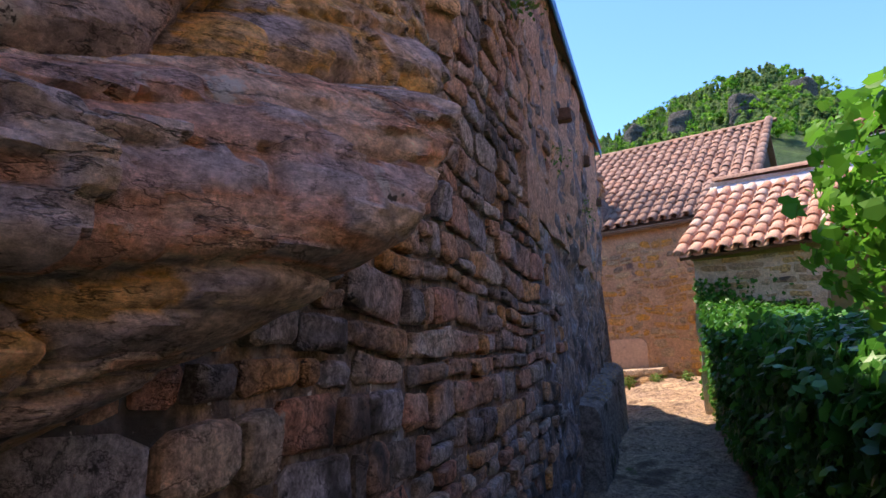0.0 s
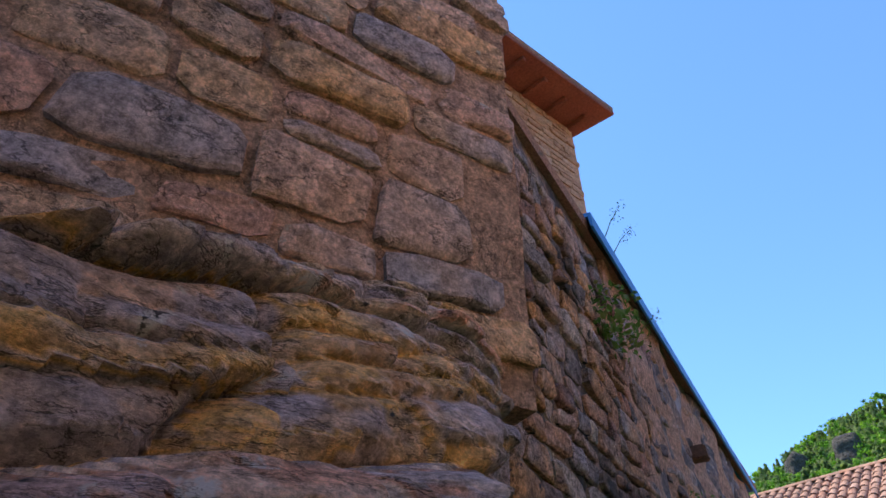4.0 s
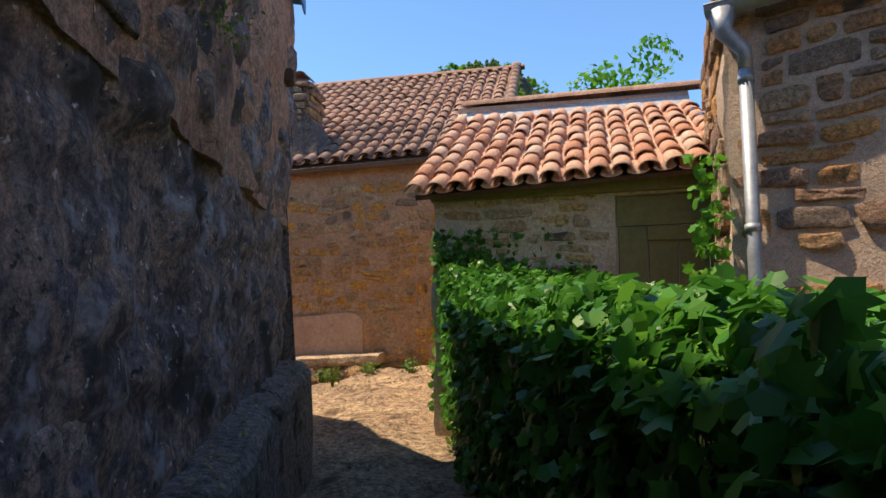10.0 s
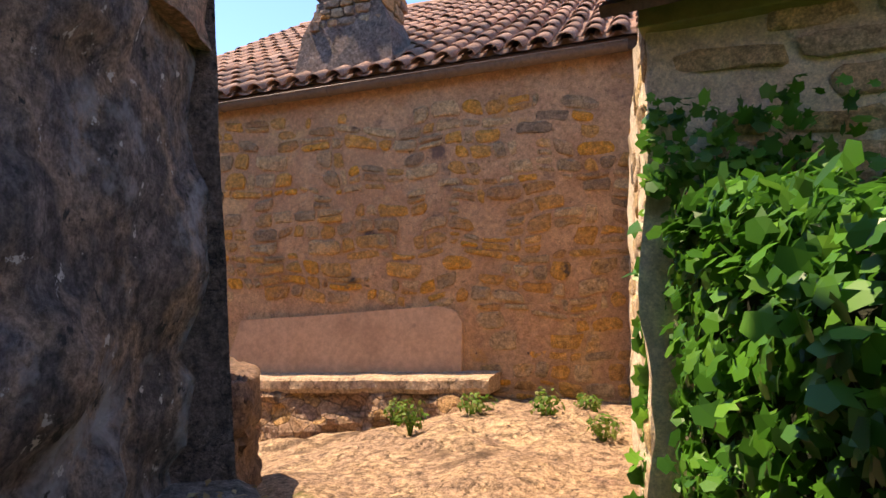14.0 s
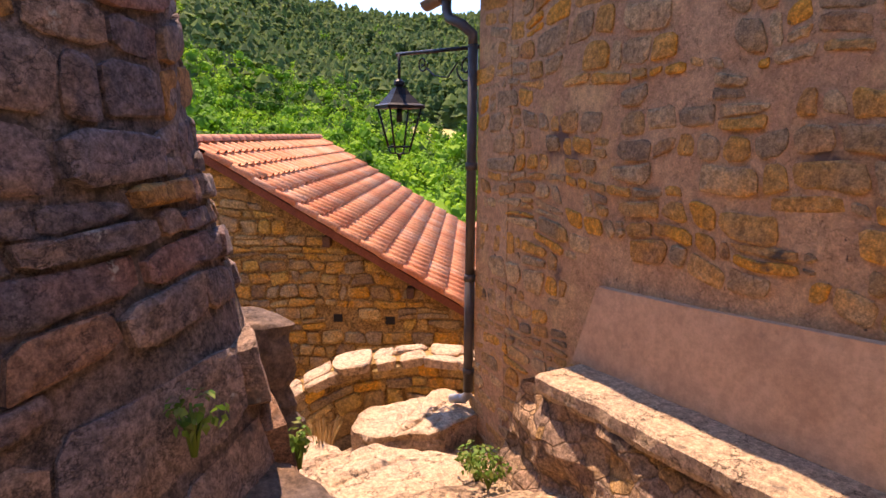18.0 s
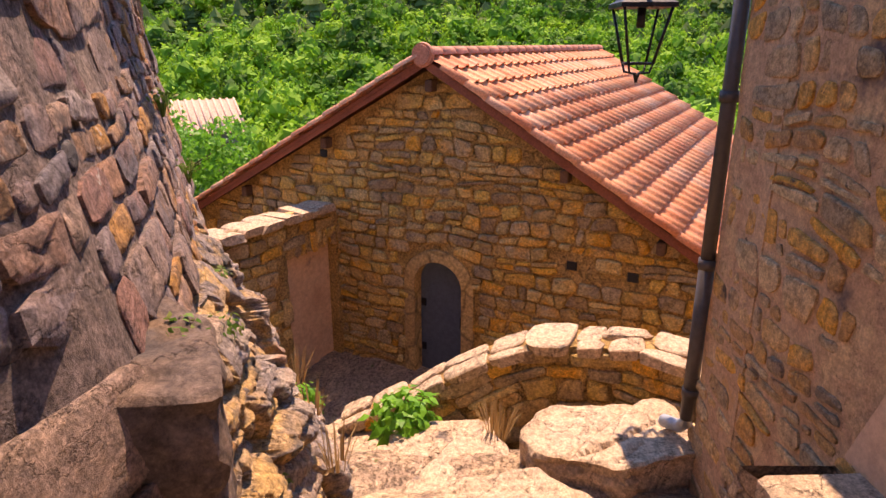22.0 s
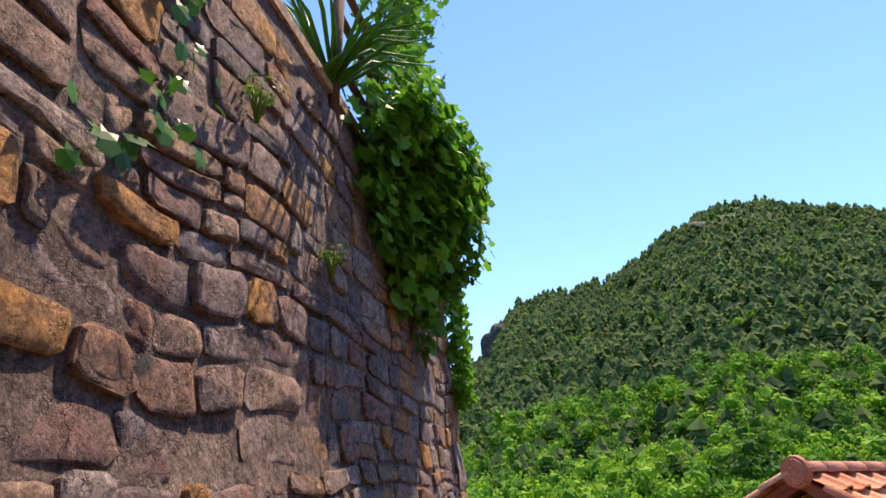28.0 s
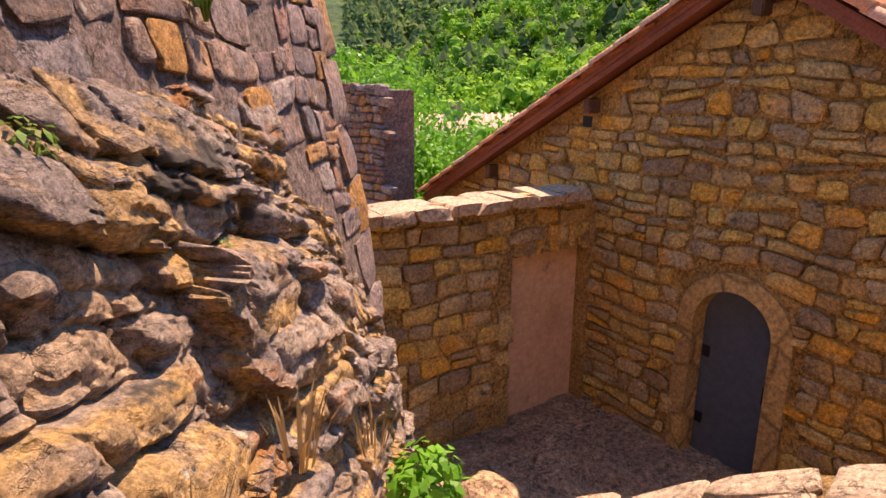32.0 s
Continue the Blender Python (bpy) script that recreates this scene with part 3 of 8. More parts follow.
# Stones: unit blocks with bulging, broken faces
def stone_shape(seed, rough=0.10, round_=0.16):
    """A unit block with uneven outline, chipped corners and a broken face."""
    bm = bmesh.new()
    bmesh.ops.create_cube(bm, size=1)
    bmesh.ops.subdivide_edges(bm, edges=list(bm.edges), cuts=2, use_grid_fill=True)
    r = random.Random(seed)
    o = Vector((r.uniform(0, 50), r.uniform(0, 50), r.uniform(0, 50)))
    skew = [r.uniform(-0.13, 0.13) for _ in range(4)]
    chip = {(sx, sy): r.choice((0.0, 0.03, 0.07, 0.15)) for sx in (-1, 1) for sy in (-1, 1)}
    tilt = (r.uniform(-0.10, 0.10), r.uniform(-0.10, 0.10))
    for v in bm.verts:
        c = v.co
        sx, sy = (1 if c.x > 0 else -1), (1 if c.y > 0 else -1)
        if abs(c.x) > 0.45 and abs(c.y) > 0.45:
            k = chip[(sx, sy)]
            c.x -= sx * k * 0.5
            c.y -= sy * k * 0.7
        elif abs(c.x) > 0.45 or abs(c.y) > 0.45:
            c.x *= 1.0 - 0.03 * r.random()
        if abs(c.z) > 0.45 and (abs(c.x) > 0.3 or abs(c.y) > 0.3):
            c.z *= 1 - round_ * 0.8 * r.uniform(0.4, 1.2)
        if c.z > 0.3:
            c.z += tilt[0] * c.x + tilt[1] * c.y
        c.x += skew[0] * c.y + skew[1] * c.y * c.x
        c.y += skew[2] * c.x + skew[3] * c.x * c.y
        c += rough * 0.75 * noise.noise_vector(c * 2.1 + o) + rough * 0.4 * noise.noise_vector(c * 5.0 + o)
    me = bpy.data.meshes.new("stone")
    bmesh.ops.recalc_face_normals(bm, faces=bm.faces)
    bmesh.ops.triangulate(bm, faces=list(bm.faces))
    for e in bm.edges:
        if len(e.link_faces) == 2 and e.calc_face_angle(0.0) > 0.55:
            e.smooth = False
    bm.to_mesh(me)
    bm.free()
    return me


def stone_set(mat, seed, n=9, rough=0.10, round_=0.16, smooth=True):
    out = []
    for i in range(n):
        me = stone_shape(seed + i, rough, round_)
        me.name = "stone"
        me.materials.append(mat)
        if smooth:
            me.polygons.foreach_set("use_smooth", np.full(len(me.polygons), True))
        out.append(me)
    return out


def mesh_arrays(me):
    v = np.empty(len(me.vertices) * 3, np.float32)
    me.vertices.foreach_get("co", v)
    f = np.empty(len(me.loops), np.int32)
    me.loops.foreach_get("vertex_index", f)
    return v.reshape(-1, 3), f.reshape(-1, 3)


def joined(name, shapes, mats4, mat, smooth=False):
    """Many copies of triangle shapes in one mesh; mats4: (shape index, 4x4 matrix)."""
    arrays = [mesh_arrays(s) for s in shapes]
    vs, fs, off = [], [], 0
    for i, m in mats4:
        v, f = arrays[i]
        a = np.array(m, np.float32)
        vs.append(v @ a[:3, :3].T + a[:3, 3])
        fs.append(f + off)
        off += len(v)
    return np_mesh(name, np.concatenate(vs), np.concatenate(fs), mat, smooth)


def courses(width, height, hs, ws, r, skip=None, v0=0.0, u0=0.0):
    """Rows of stones of uneven size: (u, v, w, h), centres in wall coordinates."""
    out, v = [], v0
    while v < height:
        h = r.uniform(*hs)
        u = u0 - r.uniform(0, ws[1])
        while u < width:
            w = r.uniform(*ws) * (0.7 + 0.6 * r.random())
            hh = h * r.uniform(0.82, 1.08)
            cu, cv = u + w / 2, v + h / 2 + r.uniform(-0.014, 0.014)
            if not (skip and skip(cu, cv, w, h)):
                if h > hs[0] + 0.6 * (hs[1] - hs[0]) and r.random() < 0.22:
                    k = r.uniform(0.38, 0.62)
                    out.append((cu, v + h * k / 2, w, hh * k))
                    out.append((cu, v + h * (1 + k) / 2, w, hh * (1 - k)))
                else:
                    out.append((cu, cv, w, hh))
            u += w + 0.004
        v += h + 0.004
    return out


def lay(parent, rects, place, shapes, depth, r, proud=0.0, gap=0.93, near=None, most=300, mat=None, jitter=3.0, name="stone", vary=0.35):
    """Lays stones on a surface. place(u, v) gives point, tangent and normal. The nearest become objects, the rest one mesh."""
    if near is not None:
        rects = sorted(rects, key=near)
    rest = []
    for i, (u, v, w, h) in enumerate(rects):
        p, t, nrm = place(u, v)
        up = nrm.cross(t)
        k = r.randrange(len(shapes))
        d = depth * (1 + vary * r.uniform(-1, 1))
        rot = Matrix((t, up, nrm)).transposed().to_4x4()
        m = Matrix.Translation(p + nrm * (proud + (d - depth) * 0.4 - depth * 0.5)) @ rot @ pose(0, 0, 0, r.uniform(-2.5, 2.5), r.uniform(-2.5, 2.5), r.uniform(-jitter, jitter) + (180 if r.random() < 0.5 else 0))
        m = m @ Matrix.Diagonal((w * gap, h * gap, d, 1))
        if i < most:
            part(name, shapes[k], parent, m=m)
        else:
            rest.append((k, m))
    if rest:
        ob = part(name + "s", joined(name + "s", shapes, rest, mat, True), parent)
        ob["kind"] = "stuff"


def pair_hash(a, b, k=0.0):
    x = math.sin(min(a, b) * 12.9898 + max(a, b) * 78.233 + k * 37.719) * 43758.5453
    return x - math.floor(x)


def clip_poly(poly, px, py, nx, ny):
    """The part of a polygon on the inner side of a line."""
    out = []
    for i, (x1, y1) in enumerate(poly):
        x0, y0 = poly[i - 1]
        d0, d1 = (x0 - px) * nx + (y0 - py) * ny, (x1 - px) * nx + (y1 - py) * ny
        if (d0 <= 0) != (d1 <= 0):
            k = d0 / (d0 - d1)
            out.append((x0 + (x1 - x0) * k, y0 + (y1 - y0) * k))
        if d1 <= 0:
            out.append((x1, y1))
    return out


def stone_block(outline, depth, dome, rough, tilt, seed, inset=0.009):
    """A rubble stone on its outline: flanks, a worn edge and an uneven, slightly tilted face. Vertices and triangles."""
    n = len(outline)
    r = random.Random(seed)
    o = Vector((r.uniform(0, 90), r.uniform(0, 90), 0))
    tx, ty = r.uniform(-tilt, tilt), r.uniform(-tilt, tilt)
    lift = dome * r.uniform(0.5, 1.3)
    size = max(0.03, min(max(abs(x) for x, y in outline), max(abs(y) for x, y in outline)))
    k1 = max(0.55, 1 - inset / size)
    verts = []
    for scale, z, amp in ((0.92, -depth, 0), (1.0, lift * 0.25, 0.6), (k1, lift * 0.9, 1.0), (k1 * 0.6, lift, 1.1)):
        for x, y in outline:
            x, y = x * scale, y * scale
            q = Vector((x * 9, y * 9, 0)) + o
            d = noise.noise(q) + 0.6 * noise.noise(q * 2.7) if amp else 0.0
            verts.append((x, y, z + (rough * d + tx * x + ty * y) * amp))
    verts.append((0, 0, lift + rough * noise.noise(o * 1.7)))
    tri = []
    for j in range(3):
        for i in range(n):
            a, b, c, d = j * n + i, j * n + (i + 1) % n, (j + 1) * n + (i + 1) % n, (j + 1) * n + i
            tri += [(a, b, c), (a, c, d)]
    tri += [(3 * n + i, 3 * n + (i + 1) % n, 4 * n) for i in range(n)]
    return verts, tri, np.arange(len(tri)) >= 4 * n


def rubble(parent, rects, place, mat, seed, joint=0.014, depth=0.10, dome=0.014, rough=0.012, proud=0.0, near=None, most=300, warp=0.04, tilt=0.06, lean=0.22, name="stone", vary=0.008, chamfer=0.22):
    """Random rubble: stones whose outlines fit one another over uneven courses. The nearest are objects, the rest one mesh."""
    r = random.Random(seed)
    R = np.array([q[:4] for q in rects], float)
    order = sorted(range(len(rects)), key=lambda i: near(rects[i])) if near else list(range(len(rects)))
    vs, fs, ss, off = [], [], [], 0
    for rank, i in enumerate(order):
        u, v, w, h = R[i]
        ids = np.nonzero((np.abs(R[:, 0] - u) < (R[:, 2] + w) * 0.62 + 0.02) & (np.abs(R[:, 1] - v) < (R[:, 3] + h) * 0.68 + 0.02))[0]
        a, b = w * 0.56, h * 0.60
        poly = []
        for sx, sy in ((-1, -1), (1, -1), (1, 1), (-1, 1)):
            c = r.uniform(0.02, chamfer) * min(a, b) * 2
            e = c * r.uniform(0.5, 1.6)
            p, q = (u + sx * a - sx * min(e, a * 0.8), v + sy * b), (u + sx * a, v + sy * b - sy * min(c, b * 0.8))
            poly += [p, q] if sx * sy < 0 else [q, p]
        for j in ids:
            if j == i:
                continue
            du, dv = R[j, 0] - u, R[j, 1] - v
            gx, gy = abs(du) - (w + R[j, 2]) / 2, abs(dv) - (h + R[j, 3]) / 2
            k = (pair_hash(i, int(j)) - 0.5) * 2 * lean
            if gx > gy:
                s_ = 1 if du > 0 else -1
                poly = clip_poly(poly, (u + s_ * w / 2 + R[j, 0] - s_ * R[j, 2] / 2) / 2, (v + R[j, 1]) / 2, s_, s_ * k)
            else:
                s_ = 1 if dv > 0 else -1
                poly = clip_poly(poly, (u + R[j, 0]) / 2, (v + s_ * h / 2 + R[j, 1] - s_ * R[j, 3] / 2) / 2, s_ * k * 0.4, s_)
            if len(poly) < 3:
                break
        if len(poly) < 4:
            continue
        cut = []
        for m_, (x1, y1) in enumerate(poly):
            x0, y0 = poly[m_ - 1]
            if math.hypot(x1 - x0, y1 - y0) < 0.012:
                continue
            cut += [(x0 * 0.80 + x1 * 0.20, y0 * 0.80 + y1 * 0.20), (x0 * 0.20 + x1 * 0.80, y0 * 0.20 + y1 * 0.80)]
        if len(cut) < 5:
            continue
        out = []
        for x, y in cut:
            q = Vector((x * 1.4, y * 1.4, seed))
            f = Vector((x * 14, y * 14, seed))
            out.append((x + warp * noise.noise(q) + 0.006 * noise.noise(f), y + warp * 1.3 * noise.noise(q + Vector((9, 4, 0))) + 0.006 * noise.noise(f + Vector((5, 5, 5)))))
        cu, cv = sum(p[0] for p in out) / len(out), sum(p[1] for p in out) / len(out)
        loc = []
        for x, y in out:
            dx, dy = x - cu, y - cv
            k = max(0.35, 1 - joint * 0.7 / max(0.01, min(abs(dx) * 1.6 + abs(dy) * 1.6, math.hypot(dx, dy))))
            loc.append((dx * k, dy * k))
        p = place(cu, cv)[0]
        t = place(cu + 0.05, cv)[0] - place(cu - 0.05, cv)[0]
        grow = min(1.35, t.length / 0.1)
        t.normalize()
        loc = [(x * grow, y) for x, y in loc]
        nrm = t.cross(place(cu, cv + 0.05)[0] - place(cu, cv - 0.05)[0]).normalized()
        up = nrm.cross(t)
        V, T, S = stone_block(loc, depth, dome, rough, tilt, seed * 10000 + i)
        m = Matrix.Translation(p + nrm * (proud + r.uniform(-vary, vary))) @ Matrix((t, up, nrm)).transposed().to_4x4()
        if rank < most:
            part(name, np_mesh(name, V, T, mat, S), parent, m=m)
        else:
            A = np.array(m, np.float32)
            V = np.array(V, np.float32)
            vs.append(V @ A[:3, :3].T + A[:3, 3])
            fs.append(np.array(T, np.int32) + off)
            ss.append(S)
            off += len(V)
    if vs:
        ob = part(name + "s", np_mesh(name + "s", np.concatenate(vs), np.concatenate(fs), mat, np.concatenate(ss)), parent)
        ob["kind"] = "stuff"


def hash1(*k):
    x = 0.0
    for i, q in enumerate(k):
        x += q * (12.9898, 78.233, 37.719, 4.581)[i]
    x = math.sin(x) * 43758.5453
    return x - math.floor(x)


def strata(a, z, freq, wide, seed, crack=0.05):
    """Bedded rock from about -1 to 1: layers of uneven thickness broken into blocks that stand out unevenly, open joints between."""
    L = z * freq + 0.5 * noise.noise(Vector((a * 0.9, z * 1.1, seed))) + 0.12 * noise.noise(Vector((a * 5, z * 5, seed + 2)))
    L += 0.30 * math.sin(L * 2.1 + seed)
    k = math.floor(L)
    f = L - k
    sft = a * wide * (0.6 + 0.9 * hash1(k, seed)) + 17.0 * hash1(k, seed + 5) + 0.25 * noise.noise(Vector((z * 6, a * 3, seed + 4))) + 0.30 * f * (hash1(k, seed + 9) - 0.5)
    b = math.floor(sft)
    g = sft - b
    h = hash1(k, b, seed)
    out = 2.0 * h - 1.0 + 0.5 * (hash1(k, b, seed + 1) - 0.5) * (f - 0.5) * 2 + 0.5 * (hash1(k, b, seed + 3) - 0.5) * (g - 0.5) * 2
    e = min(f, 1 - f) / freq
    j = min(g, 1 - g) / wide
    gap = math.exp(-e / 0.016) * (0.4 + 0.6 * hash1(k + (1 if f > 0.5 else 0), seed + 6)) + 0.7 * math.exp(-j / 0.016) * (1 if hash1(k, b + (1 if g > 0.5 else 0), seed + 7) > 0.35 else 0)
    return out, gap, h


def slab(name, place, us, vs, thick, mat, rough=0.012, holes=(), freq=3.0, inset=0.0):
    """A wall with thickness on the surface place(u, v), open where a hole (u0, u1, v0, v1) is."""
    us, vs = sorted(set(us)), sorted(set(vs))
    nu, nv = len(us), len(vs)
    verts, faces = [], []
    for side in (0, 1):
        for u in us:
            for v in vs:
                p, t, nrm = place(u, v)
                d = rough(u, v) if callable(rough) else rough * fbm(u * freq + side * 9, v * freq, 3.7) if rough else 0.0
                verts.append(p + nrm * ((d - inset) if side == 0 else -thick))
    idx = lambda s, i, j: s * nu * nv + i * nv + j  # noqa: E731

    def gone(i, j):
        if not (0 <= i < nu - 1 and 0 <= j < nv - 1):
            return True
        cu, cv = (us[i] + us[i + 1]) / 2, (vs[j] + vs[j + 1]) / 2
        return any(a < cu < b and c < cv < d for a, b, c, d in holes)

    for i in range(nu - 1):
        for j in range(nv - 1):
            if gone(i, j):
                continue
            faces.append((idx(0, i, j), idx(0, i + 1, j), idx(0, i + 1, j + 1), idx(0, i, j + 1)))
            faces.append((idx(1, i, j), idx(1, i, j + 1), idx(1, i + 1, j + 1), idx(1, i + 1, j)))
            if gone(i - 1, j):
                faces.append((idx(0, i, j), idx(0, i, j + 1), idx(1, i, j + 1), idx(1, i, j)))
            if gone(i + 1, j):
                faces.append((idx(0, i + 1, j), idx(1, i + 1, j), idx(1, i + 1, j + 1), idx(0, i + 1, j + 1)))
            if gone(i, j - 1):
                faces.append((idx(0, i, j), idx(1, i, j), idx(1, i + 1, j), idx(0, i + 1, j)))
            if gone(i, j + 1):
                faces.append((idx(0, i, j + 1), idx(0, i + 1, j + 1), idx(1, i + 1, j + 1), idx(1, i, j + 1)))
    verts = [tuple(v) for v in verts]
    return np_mesh(name, verts, faces, mat, crisp(verts, faces, 0.8))


def span(a, b, step):
    n = max(1, round((b - a) / step))
    return [a + (b - a) * i / n for i in range(n + 1)]


def straight(origin, along, lean=None, up=None):
    """A flat wall: origin at u = 0, v = 0; along: unit direction seen left to right from the front."""
    t = Vector((*along, 0)).normalized()
    nrm = t.cross(Vector((0, 0, 1)))
    o = Vector(origin)

    def place(u, v):
        return o + t * u + Vector((0, 0, v)), t, nrm
    return place


def leaf_cloud(name, points, mat, size, r, normals=None, spread=0.8, lobes=True):
    """Many leaves, each of five small lobes or a plain blade, at points that face along normals."""
    if lobes:
        shape = np.array([(0, 0, 0), (0.10, 0.30, 0.03), (0.50, 0.28, -0.03), (0.30, 0.58, 0.02), (0.42, 0.85, -0.05), (0, 1.1, -0.10), (-0.42, 0.85, -0.05), (-0.30, 0.58, 0.02), (-0.50, 0.28, -0.03), (-0.10, 0.30, 0.03)])
        tri = np.array([(0, 1, 9), (1, 2, 3), (3, 4, 5), (5, 6, 7), (7, 8, 9), (1, 3, 9), (3, 7, 9), (3, 5, 7)])
    else:
        shape = np.array([(0, 0, 0), (0.28, 0.4, 0.05), (0, 1.0, -0.08), (-0.28, 0.4, 0.05)])
        tri = np.array([(0, 1, 3), (1, 2, 3)])
    pts = np.asarray(points, float)
    n = len(pts)
    nrm = np.asarray(normals, float) if normals is not None else r.normal(size=(n, 3))
    nrm = nrm + spread * r.normal(size=(n, 3))
    nrm /= np.linalg.norm(nrm, axis=1)[:, None] + 1e-9
    tip = r.normal(size=(n, 3)) * 0.7 + (0, 0, -0.9)
    tip -= (tip * nrm).sum(1)[:, None] * nrm
    tip /= np.linalg.norm(tip, axis=1)[:, None] + 1e-9
    side = np.cross(tip, nrm)
    s = (size * r.uniform(0.55, 1.25, n))[:, None, None]
    v = pts[:, None] + s * (shape[None, :, 0, None] * side[:, None] + shape[None, :, 1, None] * tip[:, None] + shape[None, :, 2, None] * nrm[:, None])
    f = (tri[None] + (np.arange(n) * len(shape))[:, None, None]).reshape(-1, 3)
    return np_mesh(name, v.reshape(-1, 3), f, mat)


# Plan: ground heights
def ground_z(x, y):
    za = np.interp(y, [-9, -5.4, 1, 4.2, 7.2], [-0.05, 0.0, 0.40, 0.62, 0.93])
    zb = np.interp(x, [-9.8, -8.6, -7.4, -6.6, -6.0, -5.0, -4.2, -3.2, -2.2, -1.2], [-2.45, -2.1, -1.35, -0.75, -0.33, -0.12, 0.22, 0.48, 0.66, 0.78])
    k = np.clip((x + 2.4) / 1.2, 0, 1)
    k = k * k * (3 - 2 * k)
    return za * k + zb * (1 - k)


# The hills: height of the skyline by bearing (degrees to the left of +y)
YAWS = [-180, -120, -60, -20, -8, -1.2, 1.5, 4.5, 7.6, 11.8, 18.8, 26, 40, 61.6, 66.9, 71.6, 75.5, 80, 85.7, 91.1, 94.7, 97.9, 102, 106.2, 111.3, 115.5, 117.6, 118.2, 119.5, 123, 135, 180]
ELEV = [5, 6, 7, 11, 14.4, 18.0, 20.4, 21.6, 21.2, 20.2, 17.5, 14, 10.5, 9.1, 9.2, 9.7, 10.6, 14, 17.4, 19.4, 20.9, 20.8, 18.5, 16.0, 14.4, 13.6, 11.2, 9.4, 8.6, 6.8, 5, 5]


def hill_z(r, yaw):
    """Height of the far ground at distance r on a bearing: valley floor, then the slope to the skyline."""
    e = np.tan(np.radians(np.interp(yaw, YAWS, ELEV)))
    north = np.clip(1 - np.abs(yaw - 5) / 45.0, 0, 1)
    floor = -16.0 * (1 - north) - 2.0
    start, top = 95 - 40 * north, 620.0
    k = np.clip((r - start) / (top - start), 0, 1.0)
    crest = top * e + 2
    z = floor + (crest - floor) * (0.35 * k ** 1.7 + 0.65 * k ** 1.05)
    dip = np.clip((r - 22) / 60.0, 0, 1)
    z = np.where(r < start, -3.2 + (floor + 3.2) * dip, z)
    return np.where(r > top, crest - (r - top) * 0.35, z)


def far_ground():
    rs = np.concatenate([np.geomspace(3, 60, 20), np.linspace(66, 640, 62), np.geomspace(700, 4500, 8)])
    ys = np.linspace(-180, 180, 361)
    rr, yy = np.meshgrid(rs, ys, indexing="ij")
    z = hill_z(rr, yy)
    a = np.radians(yy)
    x, y = -np.sin(a) * rr - 2, np.cos(a) * rr + 5
    wob = np.vectorize(lambda p, q: fbm(p * 0.011, q * 0.011, 0.3, 5))(x, y)
    z = z + wob * np.clip((rr - 90) / 250, 0, 1) * 8 * (rr < 560)
    z = np.maximum(z, -45)
    v = np.stack([x, y, z], -1)
    nr, ny = len(rs), len(ys)
    idx = np.arange(nr * ny).reshape(nr, ny)
    f = np.stack([idx[:-1, :-1], idx[1:, :-1], idx[1:, 1:], idx[:-1, 1:]], -1).reshape(-1, 4)
    ob = new("ground", np_mesh("ground", v.reshape(-1, 3), f, M_HILL, True))
    return tagged(ob, kind="structure")


far_ground()


def path_sheet():
    xs, ys = np.arange(-13.6, 9.01, 0.07), np.arange(-11, 8.01, 0.07)
    xx, yy = np.meshgrid(xs, ys, indexing="ij")
    z = ground_z(xx, yy)
    w1 = np.vectorize(lambda p, q: fbm(p * 0.9, q * 0.9, 1.0, 5))(xx, yy)
    w2 = np.vectorize(lambda p, q: noise.cell(Vector((p * 1.3, q * 1.1, 0.0))))(xx + 0.25 * w1, yy + 0.25 * w1)
    w3 = np.vectorize(lambda p, q: crags(p, q + 0.3 * p, 4.0, 1.5, 2.1))(xx, yy)
    down = np.clip((-3.0 - xx) / 2.0, 0, 1)
    step = 0.16
    zt = np.floor(z / step) * step + step * np.clip((z / step - np.floor(z / step)) * 3.2 - 1.6, 0, 1)
    z = z * (1 - 0.85 * down) + zt * 0.85 * down + 0.05 * w1 + 0.03 * (w2 - 0.5) * (0.3 + 0.7 * down) + 0.07 * (w3 - 0.5)
    v = np.stack([xx, yy, z], -1).reshape(-1, 3)
    nx, ny = xx.shape
    idx = np.arange(nx * ny).reshape(nx, ny)
    f = np.stack([idx[:-1, :-1], idx[1:, :-1], idx[1:, 1:], idx[:-1, 1:]], -1).reshape(-1, 4)
    ob = new("pavement", np_mesh("pavement", v, f, M_PATH, True))
    return tagged(ob, kind="structure")


path_sheet()

# Left side of the alley. a: metres back from the far end of the wall; u runs the other way.
END, BACK = Vector((-0.97, 3.12, 0)), Vector((0.254, -0.967, 0))
SIDE = Vector((0.967, 0.254, 0))
LONG = 12.5
alley = straight(END + BACK * LONG, (-0.254, 0.967))


def at_alley(a, n, z):
    """A point by its distance back from the wall's end, out from the wall's face and up."""
    return END + BACK * a + SIDE * n + Vector((0, 0, z))


def alley_relief(u, v):
    """Bulging, plastered-over stones near the end; plain joints where the stones are bare."""
    k = np.clip((u - (LONG - 5.4)) / 2.4, 0, 1)
    bare = -0.012 + 0.012 * fbm(u * 2, v * 2, 3.7)
    return (1 - k) * bare + k * (-0.02 + 0.06 * crags(u, v, 2.0, 2.6, 5.0) + 0.06 * fbm(u * 1.4, v * 1.2, 5.0, 4))


wall_alley = tagged(new("wall_alley", slab("wall_alley", alley, span(0, LONG - 5.2, 0.08) + span(LONG - 5.2, LONG, 0.04), span(-0.4, 4.22, 0.05), 0.6, [M_ALLEY_MORTAR], alley_relief, holes=[(-1, LONG - 7.4, 1.92, 5.0)])), kind="structure")


